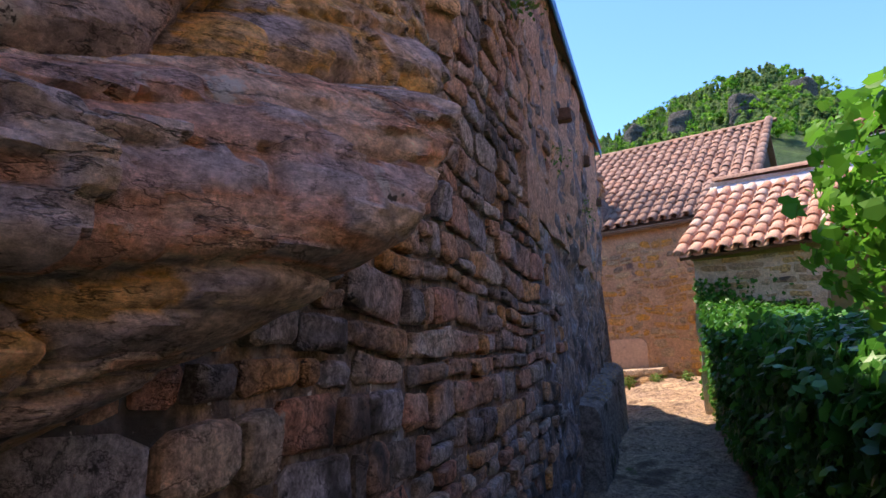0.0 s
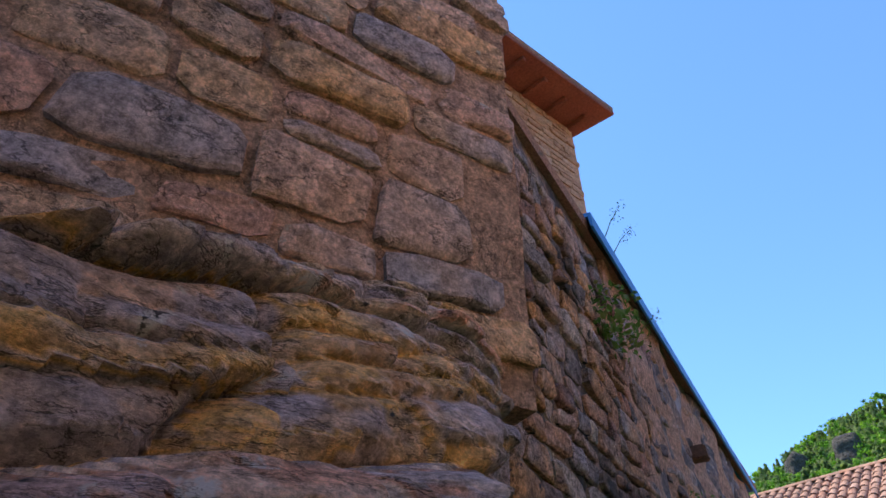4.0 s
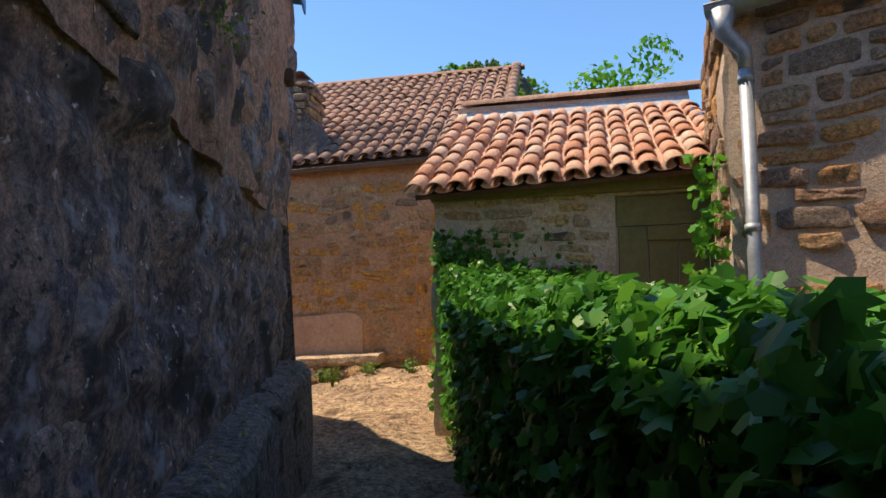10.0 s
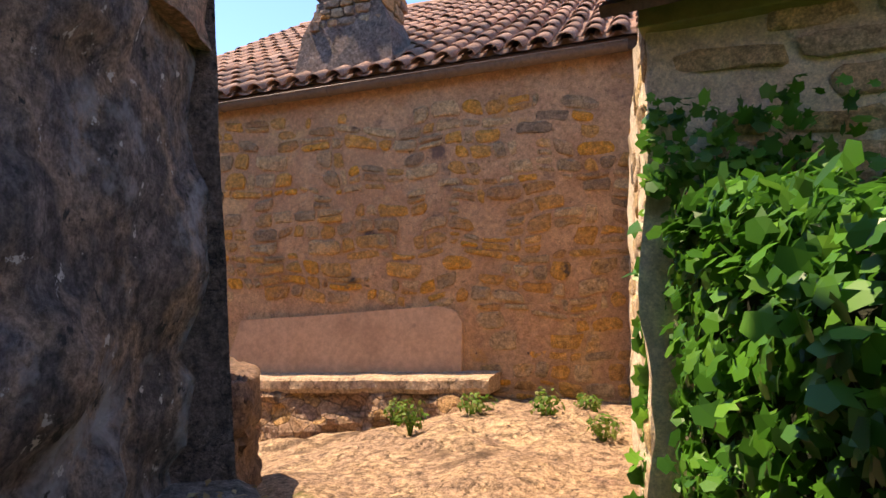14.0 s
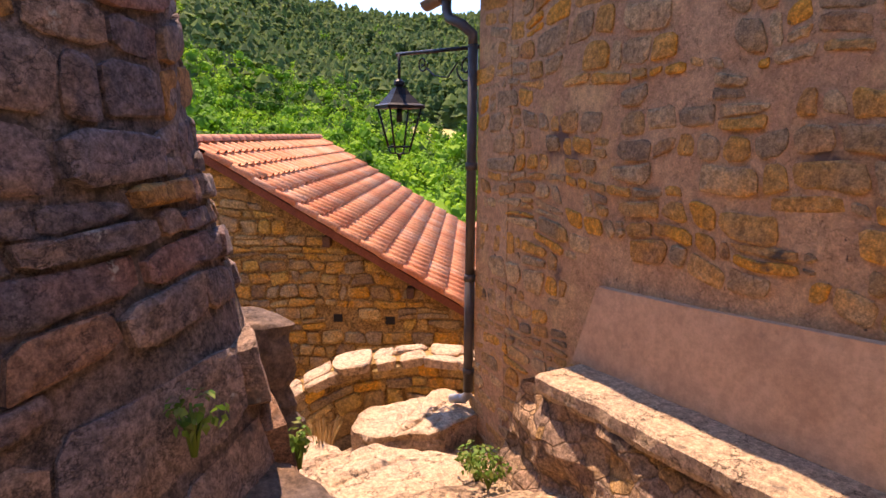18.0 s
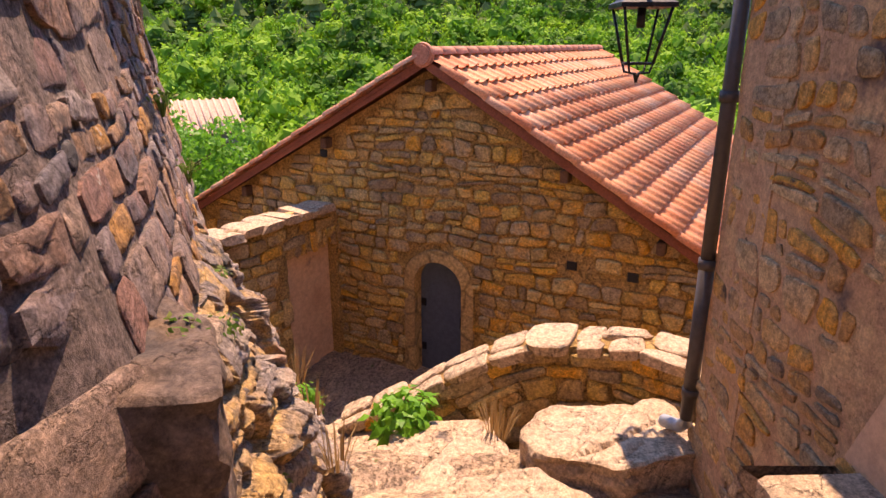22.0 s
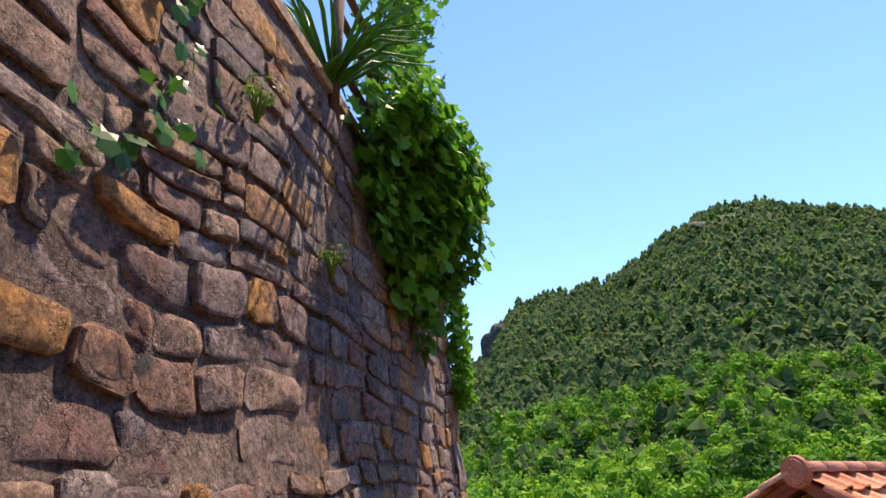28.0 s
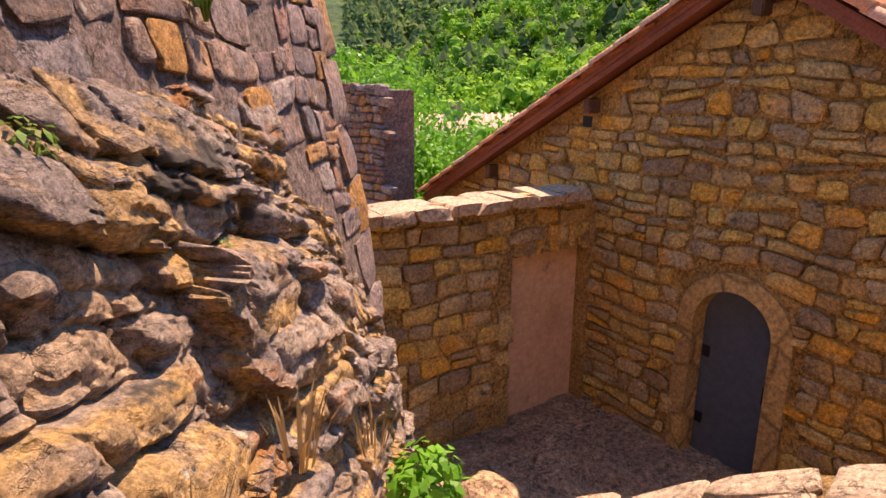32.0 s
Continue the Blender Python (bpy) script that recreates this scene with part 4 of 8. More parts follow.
def alley_skip(u, v, w, h):
    a = LONG - u
    if a > 8.9 or v > 4.0 or u + w / 2 > LONG - 0.02:
        return True
    if a > 7.4 and v > 1.75:
        return True
    return random.Random(int(u * 91) * 1000 + int(v * 77)).random() < (0.0 if a > 5.2 else 0.25 + (5.2 - a) / 2.6)


r1 = random.Random(21)
rubble(wall_alley, courses(LONG, 4.0, (0.06, 0.17), (0.09, 0.34), r1, alley_skip, v0=-0.1, u0=3.6), alley, M_ALLEY_STONE, 21, joint=0.014, depth=0.10, dome=0.014, rough=0.014, proud=0.004, warp=0.04,
       near=lambda q: abs(LONG - q[0] - 6.6) + abs(q[1] - 1.5) * 0.7, most=300, vary=0.014, tilt=0.10)

# lime coat on the upper far part
tagged(new("wall_render", slab("wall_render", lambda u, v: (lambda p, t, n: (p + n * 0.01, t, n))(*alley(u, v)), span(7.0, LONG - 0.01, 0.07), span(2.35, 4.2, 0.07), 0.05, M_ALLEY_RENDER, 0.055, freq=2.3)), kind="structure")

# blue sheet along the top of the wall
flash = thing("roof_flashing", "weathered blue sheet-metal edging along the wall top", "flashing")
for i, (a0, a1) in enumerate(((5.9, 4.2), (4.2, 2.1), (2.1, -0.12))):
    z0, z1 = 4.19 + 0.012 * (7 - a0), 4.19 + 0.012 * (7 - a1)
    bm = bmesh.new()
    prof = [(-0.5, 0.10), (0.07, 0.05), (0.09, 0.045), (0.09, -0.06), (0.075, -0.06), (0.07, 0.02), (-0.5, 0.07)]
    rows = []
    for a, z in ((a0, z0), (a1 - 0.03, z1)):
        rows.append([bm.verts.new(at_alley(a, n, z + dz)) for n, dz in prof])
    for k in range(len(prof)):
        bm.faces.new((rows[0][k], rows[0][(k + 1) % len(prof)], rows[1][(k + 1) % len(prof)], rows[1][k]))
    bm.faces.new(rows[0])
    bm.faces.new(rows[1][::-1])
    part("sheet", from_bm("sheet", bm, M_BLUE_SHEET), flash)

# beam ends in the wall
for a, z in ((3.56, 3.54), (1.99, 3.56), (0.5, 3.42)):
    p = at_alley(a, 0.0, z)
    m = Matrix.Translation(p) @ Matrix((BACK, Vector((0, 0, 1)), SIDE)).transposed().to_4x4()
    tagged(part("beam_end", box_mesh("beam_end", (-0.06, -0.055, -0.2), (0.06, 0.055, 0.10), M_WOOD, 0.012, 0.01, int(a)), None, m=m), "dark weathered beam end set in the wall", "beam", "beam ends in the alley wall")

# rock that overhangs the alley
def rock_top(a):
    return float(np.interp(a, [7.2, 7.5, 8.65, 8.9, 9.5], [2.55, 2.60, 2.10, 1.98, 1.95]))


def rock_out(a, z):
    """How far the rock stands out from the wall's face."""
    f = np.interp(a, [7.25, 7.45, 7.75, 8.0, 8.2, 8.42, 8.55, 8.75, 9.3, 12.5], [-0.03, 0.18, 0.40, 0.50, 0.47, 0.36, 0.27, 0.19, 0.13, 0.12])
    low = np.interp(a, [7.3, 7.8, 8.0, 8.1, 8.3, 8.6, 9.2, 12.5], [2.2, 1.9, 1.74, 1.62, 1.50, 1.38, 1.1, 0.5])
    k = np.clip((z - low) / 0.26 + 0.15, 0, 1)
    k = math.sin(k * math.pi / 2) ** 0.8
    zt = rock_top(a)
    over = np.clip((z - zt) / 0.16, 0, 1)
    soft = np.clip((z - zt + 0.45) / 0.45, 0, 1)
    f = f * (1 - soft) + min(f, 0.20) * soft
    f = f * (1 - over) - 0.75 * over
    return -0.06 + (f + 0.06) * k, k * (1 - over)


def rock_mesh():
    aa, zz = np.concatenate([np.arange(7.2, 9.1, 0.009), np.arange(9.1, 12.5, 0.05)]), np.concatenate([np.arange(-0.3, 1.1, 0.05), np.arange(1.1, 2.75, 0.0085)])
    verts, tones = [], []
    for a in aa:
        for z in zz:
            n, k = rock_out(a, z)
            zs = z + 0.14 * a + 0.10 * fbm(a * 1.1, z * 0.9, 5.0, 3)
            thick, g1, h1 = strata(a, zs, 4.2, 1.5, 1.0)
            thin, g2, h2 = strata(a, zs, 13.0, 3.6, 6.0)
            tiny, g3, h3 = strata(a, zs, 34.0, 9.0, 11.0)
            m = np.clip(0.6 + 1.5 * fbm(a * 1.6 + 4, z * 2.0, 2.0, 2), 0.4, 1)
            d = -0.05 + 0.035 * thick + m * (0.045 * thin - 0.060 * g2) + m * (0.016 * tiny - 0.016 * g3) - 0.10 * g1 + 0.03 * fbm(a * 2.0, z * 2.6, 0.5, 5) + 0.010 * fbm(a * 14, z * 18, 3.0, 3)
            tones.append(0.45 * h1 + 0.40 * h2 + 0.15 * h3)
            edge = min(1.0, (a - 7.2) / 0.25)
            verts.append(at_alley(a, n + d * (0.15 + 0.85 * k) * edge, z))
    na, nz = len(aa), len(zz)
    idx = np.arange(na * nz).reshape(na, nz)
    f = np.stack([idx[:-1, :-1], idx[:-1, 1:], idx[1:, 1:], idx[1:, :-1]], -1).reshape(-1, 4)
    verts = [tuple(v) for v in verts]
    return set_beds(np_mesh("rock_outcrop", verts, f, M_ROCK, crisp(verts, f)), tones)


tagged(new("rock_outcrop", rock_mesh()), "layered purple-grey and ochre rock overhanging the alley", "rock")

# large blocks over the rock: a face that turns towards the alley
BF, BW = at_alley(7.47, 0.24, 0), 1.75
face_dir = (BACK * -1 * 0.86 + SIDE * 0.51).normalized()
block_wall = straight(BF - face_dir * BW, (face_dir.x, face_dir.y))
wall_blocks = tagged(new("wall_blocks", slab("wall_blocks", block_wall, span(0, BW, 0.05), span(1.9, 4.8, 0.05), 0.5, M_ALLEY_RENDER, 0.014, freq=2.4, inset=0.014, holes=[(BW - 0.75, BW + 1, 0, 2.3)])), kind="structure")
rb = random.Random(33)
rubble(wall_blocks, courses(BW, 4.75, (0.13, 0.23), (0.24, 0.52), rb, lambda u, v, w, h: u + w / 2 > BW + 0.03 or u - w / 2 < -0.05 or v - h / 2 < (2.0 if u + w / 2 < BW - 0.7 else 2.3), v0=2.0), block_wall, M_BLOCK, 33, joint=0.020, depth=0.12, dome=0.014, rough=0.016, proud=0.0, warp=0.05, vary=0.012)
back_wall = straight(at_alley(LONG + 2, -0.62, 0), (-0.254, 0.967))
wall_upper = tagged(new("wall_upper", slab("wall_upper", back_wall, span(0, LONG + 2 - 8.3, 0.08), span(1.8, 4.9, 0.08), 0.4, M_ALLEY_RENDER, 0.06, freq=2)), kind="structure")
rubble(wall_upper, courses(5.9, 4.9, (0.10, 0.2), (0.2, 0.42), rb, lambda u, v, w, h: rb.random() < 0.2, v0=1.9, u0=3.0), back_wall, M_BLOCK, 34, joint=0.02, dome=0.02, proud=0.02)

# ledge at the foot of the wall
ledge = thing("stone_ledge", "mossy weathered stone ledge at the foot of the wall", "ledge")
bm = bmesh.new()
sec = []
for a in np.arange(-0.05, 3.35, 0.07):
    top = 1.30 - 0.085 * a
    w = 0.19 + 0.05 * fbm(a * 1.5, 0, 0, 3)
    col = []
    for n, z in ((-0.05, -0.1), (w + 0.04, -0.1), (w + 0.03, 0.4), (w + 0.015, 0.8), (w, top - 0.05), (w - 0.04, top), (w * 0.5, top + 0.015), (-0.05, top + 0.03)):
        d = 0.035 * fbm(a * 4, z * 4 + n * 5, 7.0, 4)
        col.append(bm.verts.new(at_alley(a, n + d, z + d * 0.6)))
    sec.append(col)
for i in range(len(sec) - 1):
    for k in range(7):
        bm.faces.new((sec[i][k], sec[i][k + 1], sec[i + 1][k + 1], sec[i + 1][k]))
bm.faces.new(sec[0])
bm.faces.new(sec[-1][::-1])
M_LEDGE = surf("ledge_stone", [(0.16, 0.13, 0.12), (0.26, 0.22, 0.19), (0.20, 0.16, 0.14)], per="none", scale=8, vary=0.5, spots=[((0.045, 0.04, 0.025), 3.0, 0.55, 0.08), ((0.42, 0.40, 0.36), 7, 0.66, 0.05), ((0.10, 0.11, 0.03), 2.2, 0.66, 0.05)], bump=1.0, grain=0.4)
part("ledge_block", from_bm("ledge_block", bm, M_LEDGE), ledge)

# Large old house: its wall turns round the corner and runs on above the steps
HOUSE = [Vector((-0.97, 3.12, 0)), Vector((-2.93, 5.10, 0)), Vector((-4.29, 4.66, 0)), Vector((-8.10, 3.14, 0)), Vector((-9.0, 1.2, 0))]
SEG = [(HOUSE[i + 1] - HOUSE[i]).length for i in range(4)]
CUM = [0.0, SEG[0], SEG[0] + SEG[1], SEG[0] + SEG[1] + SEG[2], sum(SEG)]
LEANS = [0.08, 0.20, 0.24, 0.16, 0.0]


def big_house(u, v):
    """Point, tangent and normal on the house wall; v is the height z."""
    i = 0
    while i < 3 and u > CUM[i + 1]:
        i += 1
    dirs = [(HOUSE[k + 1] - HOUSE[k]).normalized() for k in range(4)]
    p = HOUSE[i] + dirs[i] * (u - CUM[i])
    t = dirs[i].copy()
    for k in (1, 2, 3):
        d = u - CUM[k]
        reach = 0.5 if k < 3 else 0.12
        if abs(d) < reach:
            s = 0.5 + 0.5 * d / reach
            t = (dirs[k - 1] * (1 - s) + dirs[k] * s).normalized()
            p = p + (dirs[k] - dirs[k - 1]) * (0.25 * (reach - abs(d)) ** 2 / reach)
    nrm = t.cross(Vector((0, 0, 1)))
    lean = np.interp(u, CUM, LEANS)
    p = p + nrm * (lean * max(0.0, 2.5 - max(v, -1.5)) - 0.10 * max(0.0, v - 2.5))
    p.z = v
    tilt = Vector((nrm.x, nrm.y, lean if v < 2.5 else 0.10)).normalized()
    return p, t, tilt


TOP_H = 4.3
wall_house = tagged(new("wall_house", slab("wall_house", big_house, span(0.0, CUM[4], 0.05) + [CUM[1], CUM[2], CUM[3]], span(-2.7, TOP_H, 0.08), 0.6, M_BIG_MORTAR, 0.012, freq=1.8, inset=0.008)), kind="structure")
house_shapes = stone_set(M_BIG_STONE, 200, 12, 0.12, 0.17)


def rock_line(u):
    return np.interp(u, [0, 2.2, 2.8, 3.5, 4.7, 5.7, 6.9, 7.3, 8.1], [0.3, 0.7, 1.1, 1.6, 1.52, 1.36, 1.3, 0.9, 0.0])


def house_skip(u, v, w, h):
    if v < rock_line(u) - 0.05 or v > TOP_H - 0.1 or u - w / 2 < 0.12 or u > CUM[3] - 0.12 - w / 2:
        return True
    return random.Random(int(u * 81) * 700 + int(v * 67)).random() < (0.02 if u < 5.6 else 0.06)


r2 = random.Random(44)
rubble(wall_house, [q for q in courses(CUM[3], 1.75, (0.20, 0.32), (0.28, 0.62), r2, house_skip, v0=0.2) if q[0] < 3.3]
       + [q for q in courses(CUM[3], TOP_H, (0.08, 0.21), (0.12, 0.38), r2, house_skip, v0=0.2) if q[0] > 3.3 or q[1] > 1.82], big_house, M_BIG_STONE, 44, joint=0.012, depth=0.12, dome=0.008, rough=0.012, proud=0.0, warp=0.06, tilt=0.04,
       near=lambda q: abs(q[0] - 3.6) * (0.7 if q[0] > 3.6 else 1.0) + abs(q[1] - 2.2) * 0.9, most=300, vary=0.012)
# dressed corner stones at the far end
z = -0.3
while z < TOP_H - 0.3:
    h = r2.uniform(0.26, 0.42)
    p, t, n = big_house(CUM[3] - 0.16, z + h / 2)
    rot = Matrix((t, n.cross(t), n)).transposed().to_4x4()
    part("corner_stone", house_shapes[r2.randrange(12)], wall_house, m=Matrix.Translation(p - n * 0.125) @ rot @ Matrix.Diagonal((r2.uniform(0.3, 0.42), h * 0.97, 0.3, 1)))
    z += h


# rock bank below that wall
def bank_mesh():
    us, ds = np.arange(1.9, 7.9, 0.0125), np.linspace(0, 1, 250) ** 1.15
    verts, tones = [], []
    for u in us:
        zr = float(rock_line(u)) + 0.12
        reach = float(np.interp(u, [1.9, 2.8, 3.6, 4.8, 6.2, 7.2, 8.1], [0.15, 0.24, 0.30, 0.34, 0.30, 0.20, 0.10]))
        for s in ds:
            z = zr - s * (zr + 2.6) * 0.999
            p, t, n = big_house(u, z)
            flat = Vector((n.x, n.y, 0)).normalized()
            out = -0.10 + (reach + 0.10) * (1 - math.exp(-4.0 * s * 2.0)) + 0.02
            zs = z + 0.26 * u + 0.16 * fbm(u * 0.7, z * 0.5, 2.2, 2)
            thick, g1, h1 = strata(u, zs, 3.0, 1.2, 21.0)
            thin, g2, h2 = strata(u, zs, 9.0, 2.8, 26.0)
            tiny, g3, h3 = strata(u, zs, 24.0, 7.0, 31.0)
            m = float(np.clip(0.6 + 1.5 * fbm(u * 1.3 + 4, z * 1.5, 2.0, 2), 0.35, 1))
            d = -0.05 + 0.085 * thick + m * (0.060 * thin - 0.060 * g2) + m * (0.018 * tiny - 0.018 * g3) - 0.09 * g1 + 0.04 * fbm(u * 1.6, z * 2.0, 1.5, 5) + 0.008 * fbm(u * 13, z * 13, 7.5, 3)
            tones.append(0.45 * h1 + 0.40 * h2 + 0.15 * h3)
            q = p + flat * (out + d * min(1.0, 0.25 + 6 * s))
            q.z = z + 0.03 * fbm(u * 5, z * 5, 9.0, 3)
            verts.append(tuple(q))
    nu, nz = len(us), len(ds)
    idx = np.arange(nu * nz).reshape(nu, nz)
    f = np.stack([idx[:-1, :-1], idx[1:, :-1], idx[1:, 1:], idx[:-1, 1:]], -1).reshape(-1, 4)
    return set_beds(np_mesh("rock_bank", verts, f, M_BANK_ROCK, crisp(verts, f)), tones)


tagged(new("rock_bank", bank_mesh()), "broken layered ochre rock bank under the house wall", "rock")


def boulder(name, at, size, seed, mat, label, turn=0):
    bm = bmesh.new()
    bmesh.ops.create_icosphere(bm, subdivisions=4, radius=1)
    for v in bm.verts:
        c = v.co
        c = Vector([math.copysign(abs(k) ** 0.62, k) for k in c])
        d = 0.22 * noise.noise(c * 0.9 + Vector((seed, 0, 0))) + 0.08 * fbm(c.x * 2 + seed, c.y * 2, c.z * 3, 4)
        d += 0.10 * crags(c.x + 0.5 * c.y + seed, c.z + 0.4 * c.y, seed, 1.2, 1.6) - 0.05
        v.co = c * (1 + d)
    ob = new(name, from_bm(name, bm, mat))
    ob.matrix_world = Matrix.Translation(at) @ pose(0, 0, 0, rz=turn) @ Matrix.Diagonal((*size, 1))
    return tagged(ob, label, "rock")


M_BOULDER = surf("boulder", [(0.12, 0.095, 0.085), (0.24, 0.145, 0.09), (0.16, 0.115, 0.095), (0.28, 0.155, 0.065)], per="none", scale=4, vary=0.4, spots=[((0.10, 0.085, 0.08), 1.6, 0.60, 0.1), ((0.5, 0.24, 0.04), 2.4, 0.74, 0.02)], bump=1.0, bump_scale=30, bump_dist=0.02, grain=0.35, veins=((1.6, 1.6, 0.006, 0.5),))

def flagstone(at, size, turn, seed, label, tilt=(0, 0), name="rock_slab", mat=M_SLAB):
    """A flat-topped rock slab with a broken outline, stepped bedding on top and chipped edges."""
    r = random.Random(seed)
    n, rings, sides = 72, 22, 26
    cuts = [(r.uniform(0, 2 * math.pi), r.uniform(0.72, 0.98)) for _ in range(7)]
    verts, faces = [], []
    edge = []
    for i in range(n):
        a = 2 * math.pi * i / n
        rad = 1.25
        for ca, cd in cuts:
            c = math.cos(a - ca)
            if c > 0.05:
                rad = min(rad, cd / c)
        edge.append(rad * (1 + 0.05 * noise.noise(Vector((math.cos(a) * 4, math.sin(a) * 4, seed)))))
    for k in range(rings + sides):
        for i in range(n):
            a = 2 * math.pi * i / n
            q = min(1.0, (k + 0.3) / rings)
            x, y = edge[i] * q * math.cos(a) * size[0], edge[i] * q * math.sin(a) * size[1]
            top, gap, _h = strata(x + 0.4 * y, y * 0.5 + 0.7 * x + seed, 3.0, 1.6, seed)
            z = size[2] + 0.018 * top - 0.03 * gap + 0.02 * fbm(x * 3, y * 3, seed, 4) + tilt[0] * x + tilt[1] * y - 0.05 * max(0, q - 0.93) / 0.07 * (0.4 + 0.6 * noise.noise(Vector((x * 6, y * 6, 2))))
            if k >= rings:
                d = (k - rings + 1) / sides
                z -= d * size[2] * 2.2
                w, g2, _h = strata(a * size[0], z, 7.0, 2.5, seed + 3)
                w2, g3, _h = strata(a * size[0], z, 22.0, 6.0, seed + 7)
                f = 1 + 0.07 * w - 0.07 * g2 + 0.025 * w2 - 0.02 * g3 - 0.10 * d * d + 0.06 * fbm(math.cos(a) * 1.5, math.sin(a) * 1.5, z * 3 + seed, 4)
                x, y = x * f, y * f
            verts.append((x, y, z))
    for k in range(rings + sides - 1):
        for i in range(n):
            faces.append((k * n + i, (k + 1) * n + i, (k + 1) * n + (i + 1) % n, k * n + (i + 1) % n))
    me = np_mesh(name, verts, faces, mat, crisp(verts, faces))
    bm = bmesh.new()
    bm.from_mesh(me)
    bm.verts.ensure_lookup_table()
    bm.faces.new([bm.verts[i] for i in range(n)])
    bm.to_mesh(me)
    bm.free()
    ob = new(name, me)
    ob.matrix_world = Matrix.Translation(at) @ pose(0, 0, 0, rz=turn)
    return tagged(ob, label, "rock")


flagstone((-3.52, 5.02, 1.30), (0.38, 0.33, 0.44), 20, 3, "large grey-brown boulder with a dark top at the wall's corner", (0.02, -0.12), "boulder", M_BOULDER)
flagstone((-2.45, 4.82, 0.92), (0.66, 0.36, 0.46), -42, 9, "long dark boulder set under the corner wall", (-0.05, -0.10), "boulder", M_BOULDER)
flagstone((-5.80, 6.90, -0.28), (0.52, 0.55, 0.26), 10, 5, "sunlit flat rock slab beside the downpipe", (0.05, 0.02))
flagstone((-5.95, 5.85, -0.55), (0.70, 0.50, 0.20), 25, 8, "broad pale rock slab forming a step", (0.08, 0.0))
flagstone((-4.85, 6.25, -0.16), (0.62, 0.58, 0.20), -15, 2, "worn pale rock slab in the stepped path", (0.06, 0.0))
flagstone((-6.75, 5.0, -1.02), (0.60, 0.42, 0.20), 40, 13, "pale rock slab stepping down to the courtyard", (0.10, 0.0))

# Ochre house across the end of the alley
OX0, OX1, OY = -5.62, 0.4, 7.46
ochre = straight((OX0, OY, 0), (1, 0))


def gz(x):
    """Height of the ochre house's eave along its length."""
    return 3.66 + 0.05 * (x + 6.43)


def ochre_face(u, v):
    """The wall below the eave, which rises along the house."""
    z = v if v < 3 else 3 + (v - 3) * (gz(OX0 + u) + 0.16 - 3) / 0.72
    return ochre(u, z)


wall_ochre = tagged(new("wall_ochre", slab("wall_ochre", ochre_face, span(0, OX1 - OX0, 0.08), span(-0.9, 3.72, 0.08), 0.55, M_OCHRE_MORTAR, 0.010, freq=2.2, inset=0.007)), kind="structure")
r3 = random.Random(55)


def ochre_skip(u, v, w, h):
    x = OX0 + u
    if u < 0.05 or u + w / 2 > OX1 - OX0 or v > 3.6:
        return True
    if -4.2 - w / 2 < x < -1.5 + w / 2 and 0.9 < v < 1.75:
        return True
    return r3.random() < 0.24


rubble(wall_ochre, courses(OX1 - OX0, 3.6, (0.06, 0.16), (0.09, 0.32), r3, ochre_skip, v0=-0.6), ochre, M_OCHRE_STONE, 55, joint=0.022, depth=0.08, dome=0.007, rough=0.008, proud=0.001, warp=0.09, tilt=0.03, chamfer=0.5,
       near=lambda q: abs(q[0] - 2.6) * 0.5 + abs(q[1] - 2.2), most=300, vary=0.006, lean=0.4)
ochre_side = straight((OX0, OY + 6.0, 0), (0, -1))
tagged(new("wall_ochre_side", slab("wall_ochre_side", ochre_side, span(0, 6.0, 0.2), span(-2.5, 3.72, 0.2), 0.5, M_OCHRE_MORTAR, 0.03)), kind="structure")


def patch_mesh():
    bm = bmesh.new()
    ring = [(0.02, 0.98), (0.20, 1.52), (0.9, 1.57), (2.3, 1.70), (2.46, 1.66), (2.53, 1.56), (2.54, 1.12)]
    front = [bm.verts.new((-4.14 + u, OY - 0.045 - (0.03 if v < 1.2 else 0.0), v)) for u, v in ring]
    back = [bm.verts.new((-4.14 + u, OY + 0.02, v)) for u, v in ring]
    bm.faces.new(front)
    for i in range(len(ring)):
        bm.faces.new((front[i], front[(i + 1) % len(ring)], back[(i + 1) % len(ring)], back[i]))
    return from_bm("plaster_patch", bm, M_PLASTER)


tagged(new("plaster_patch", patch_mesh()), kind="structure")
bench = thing("stone_bench", "long stone bench with a sunlit slab and a rough rubble base", "bench")


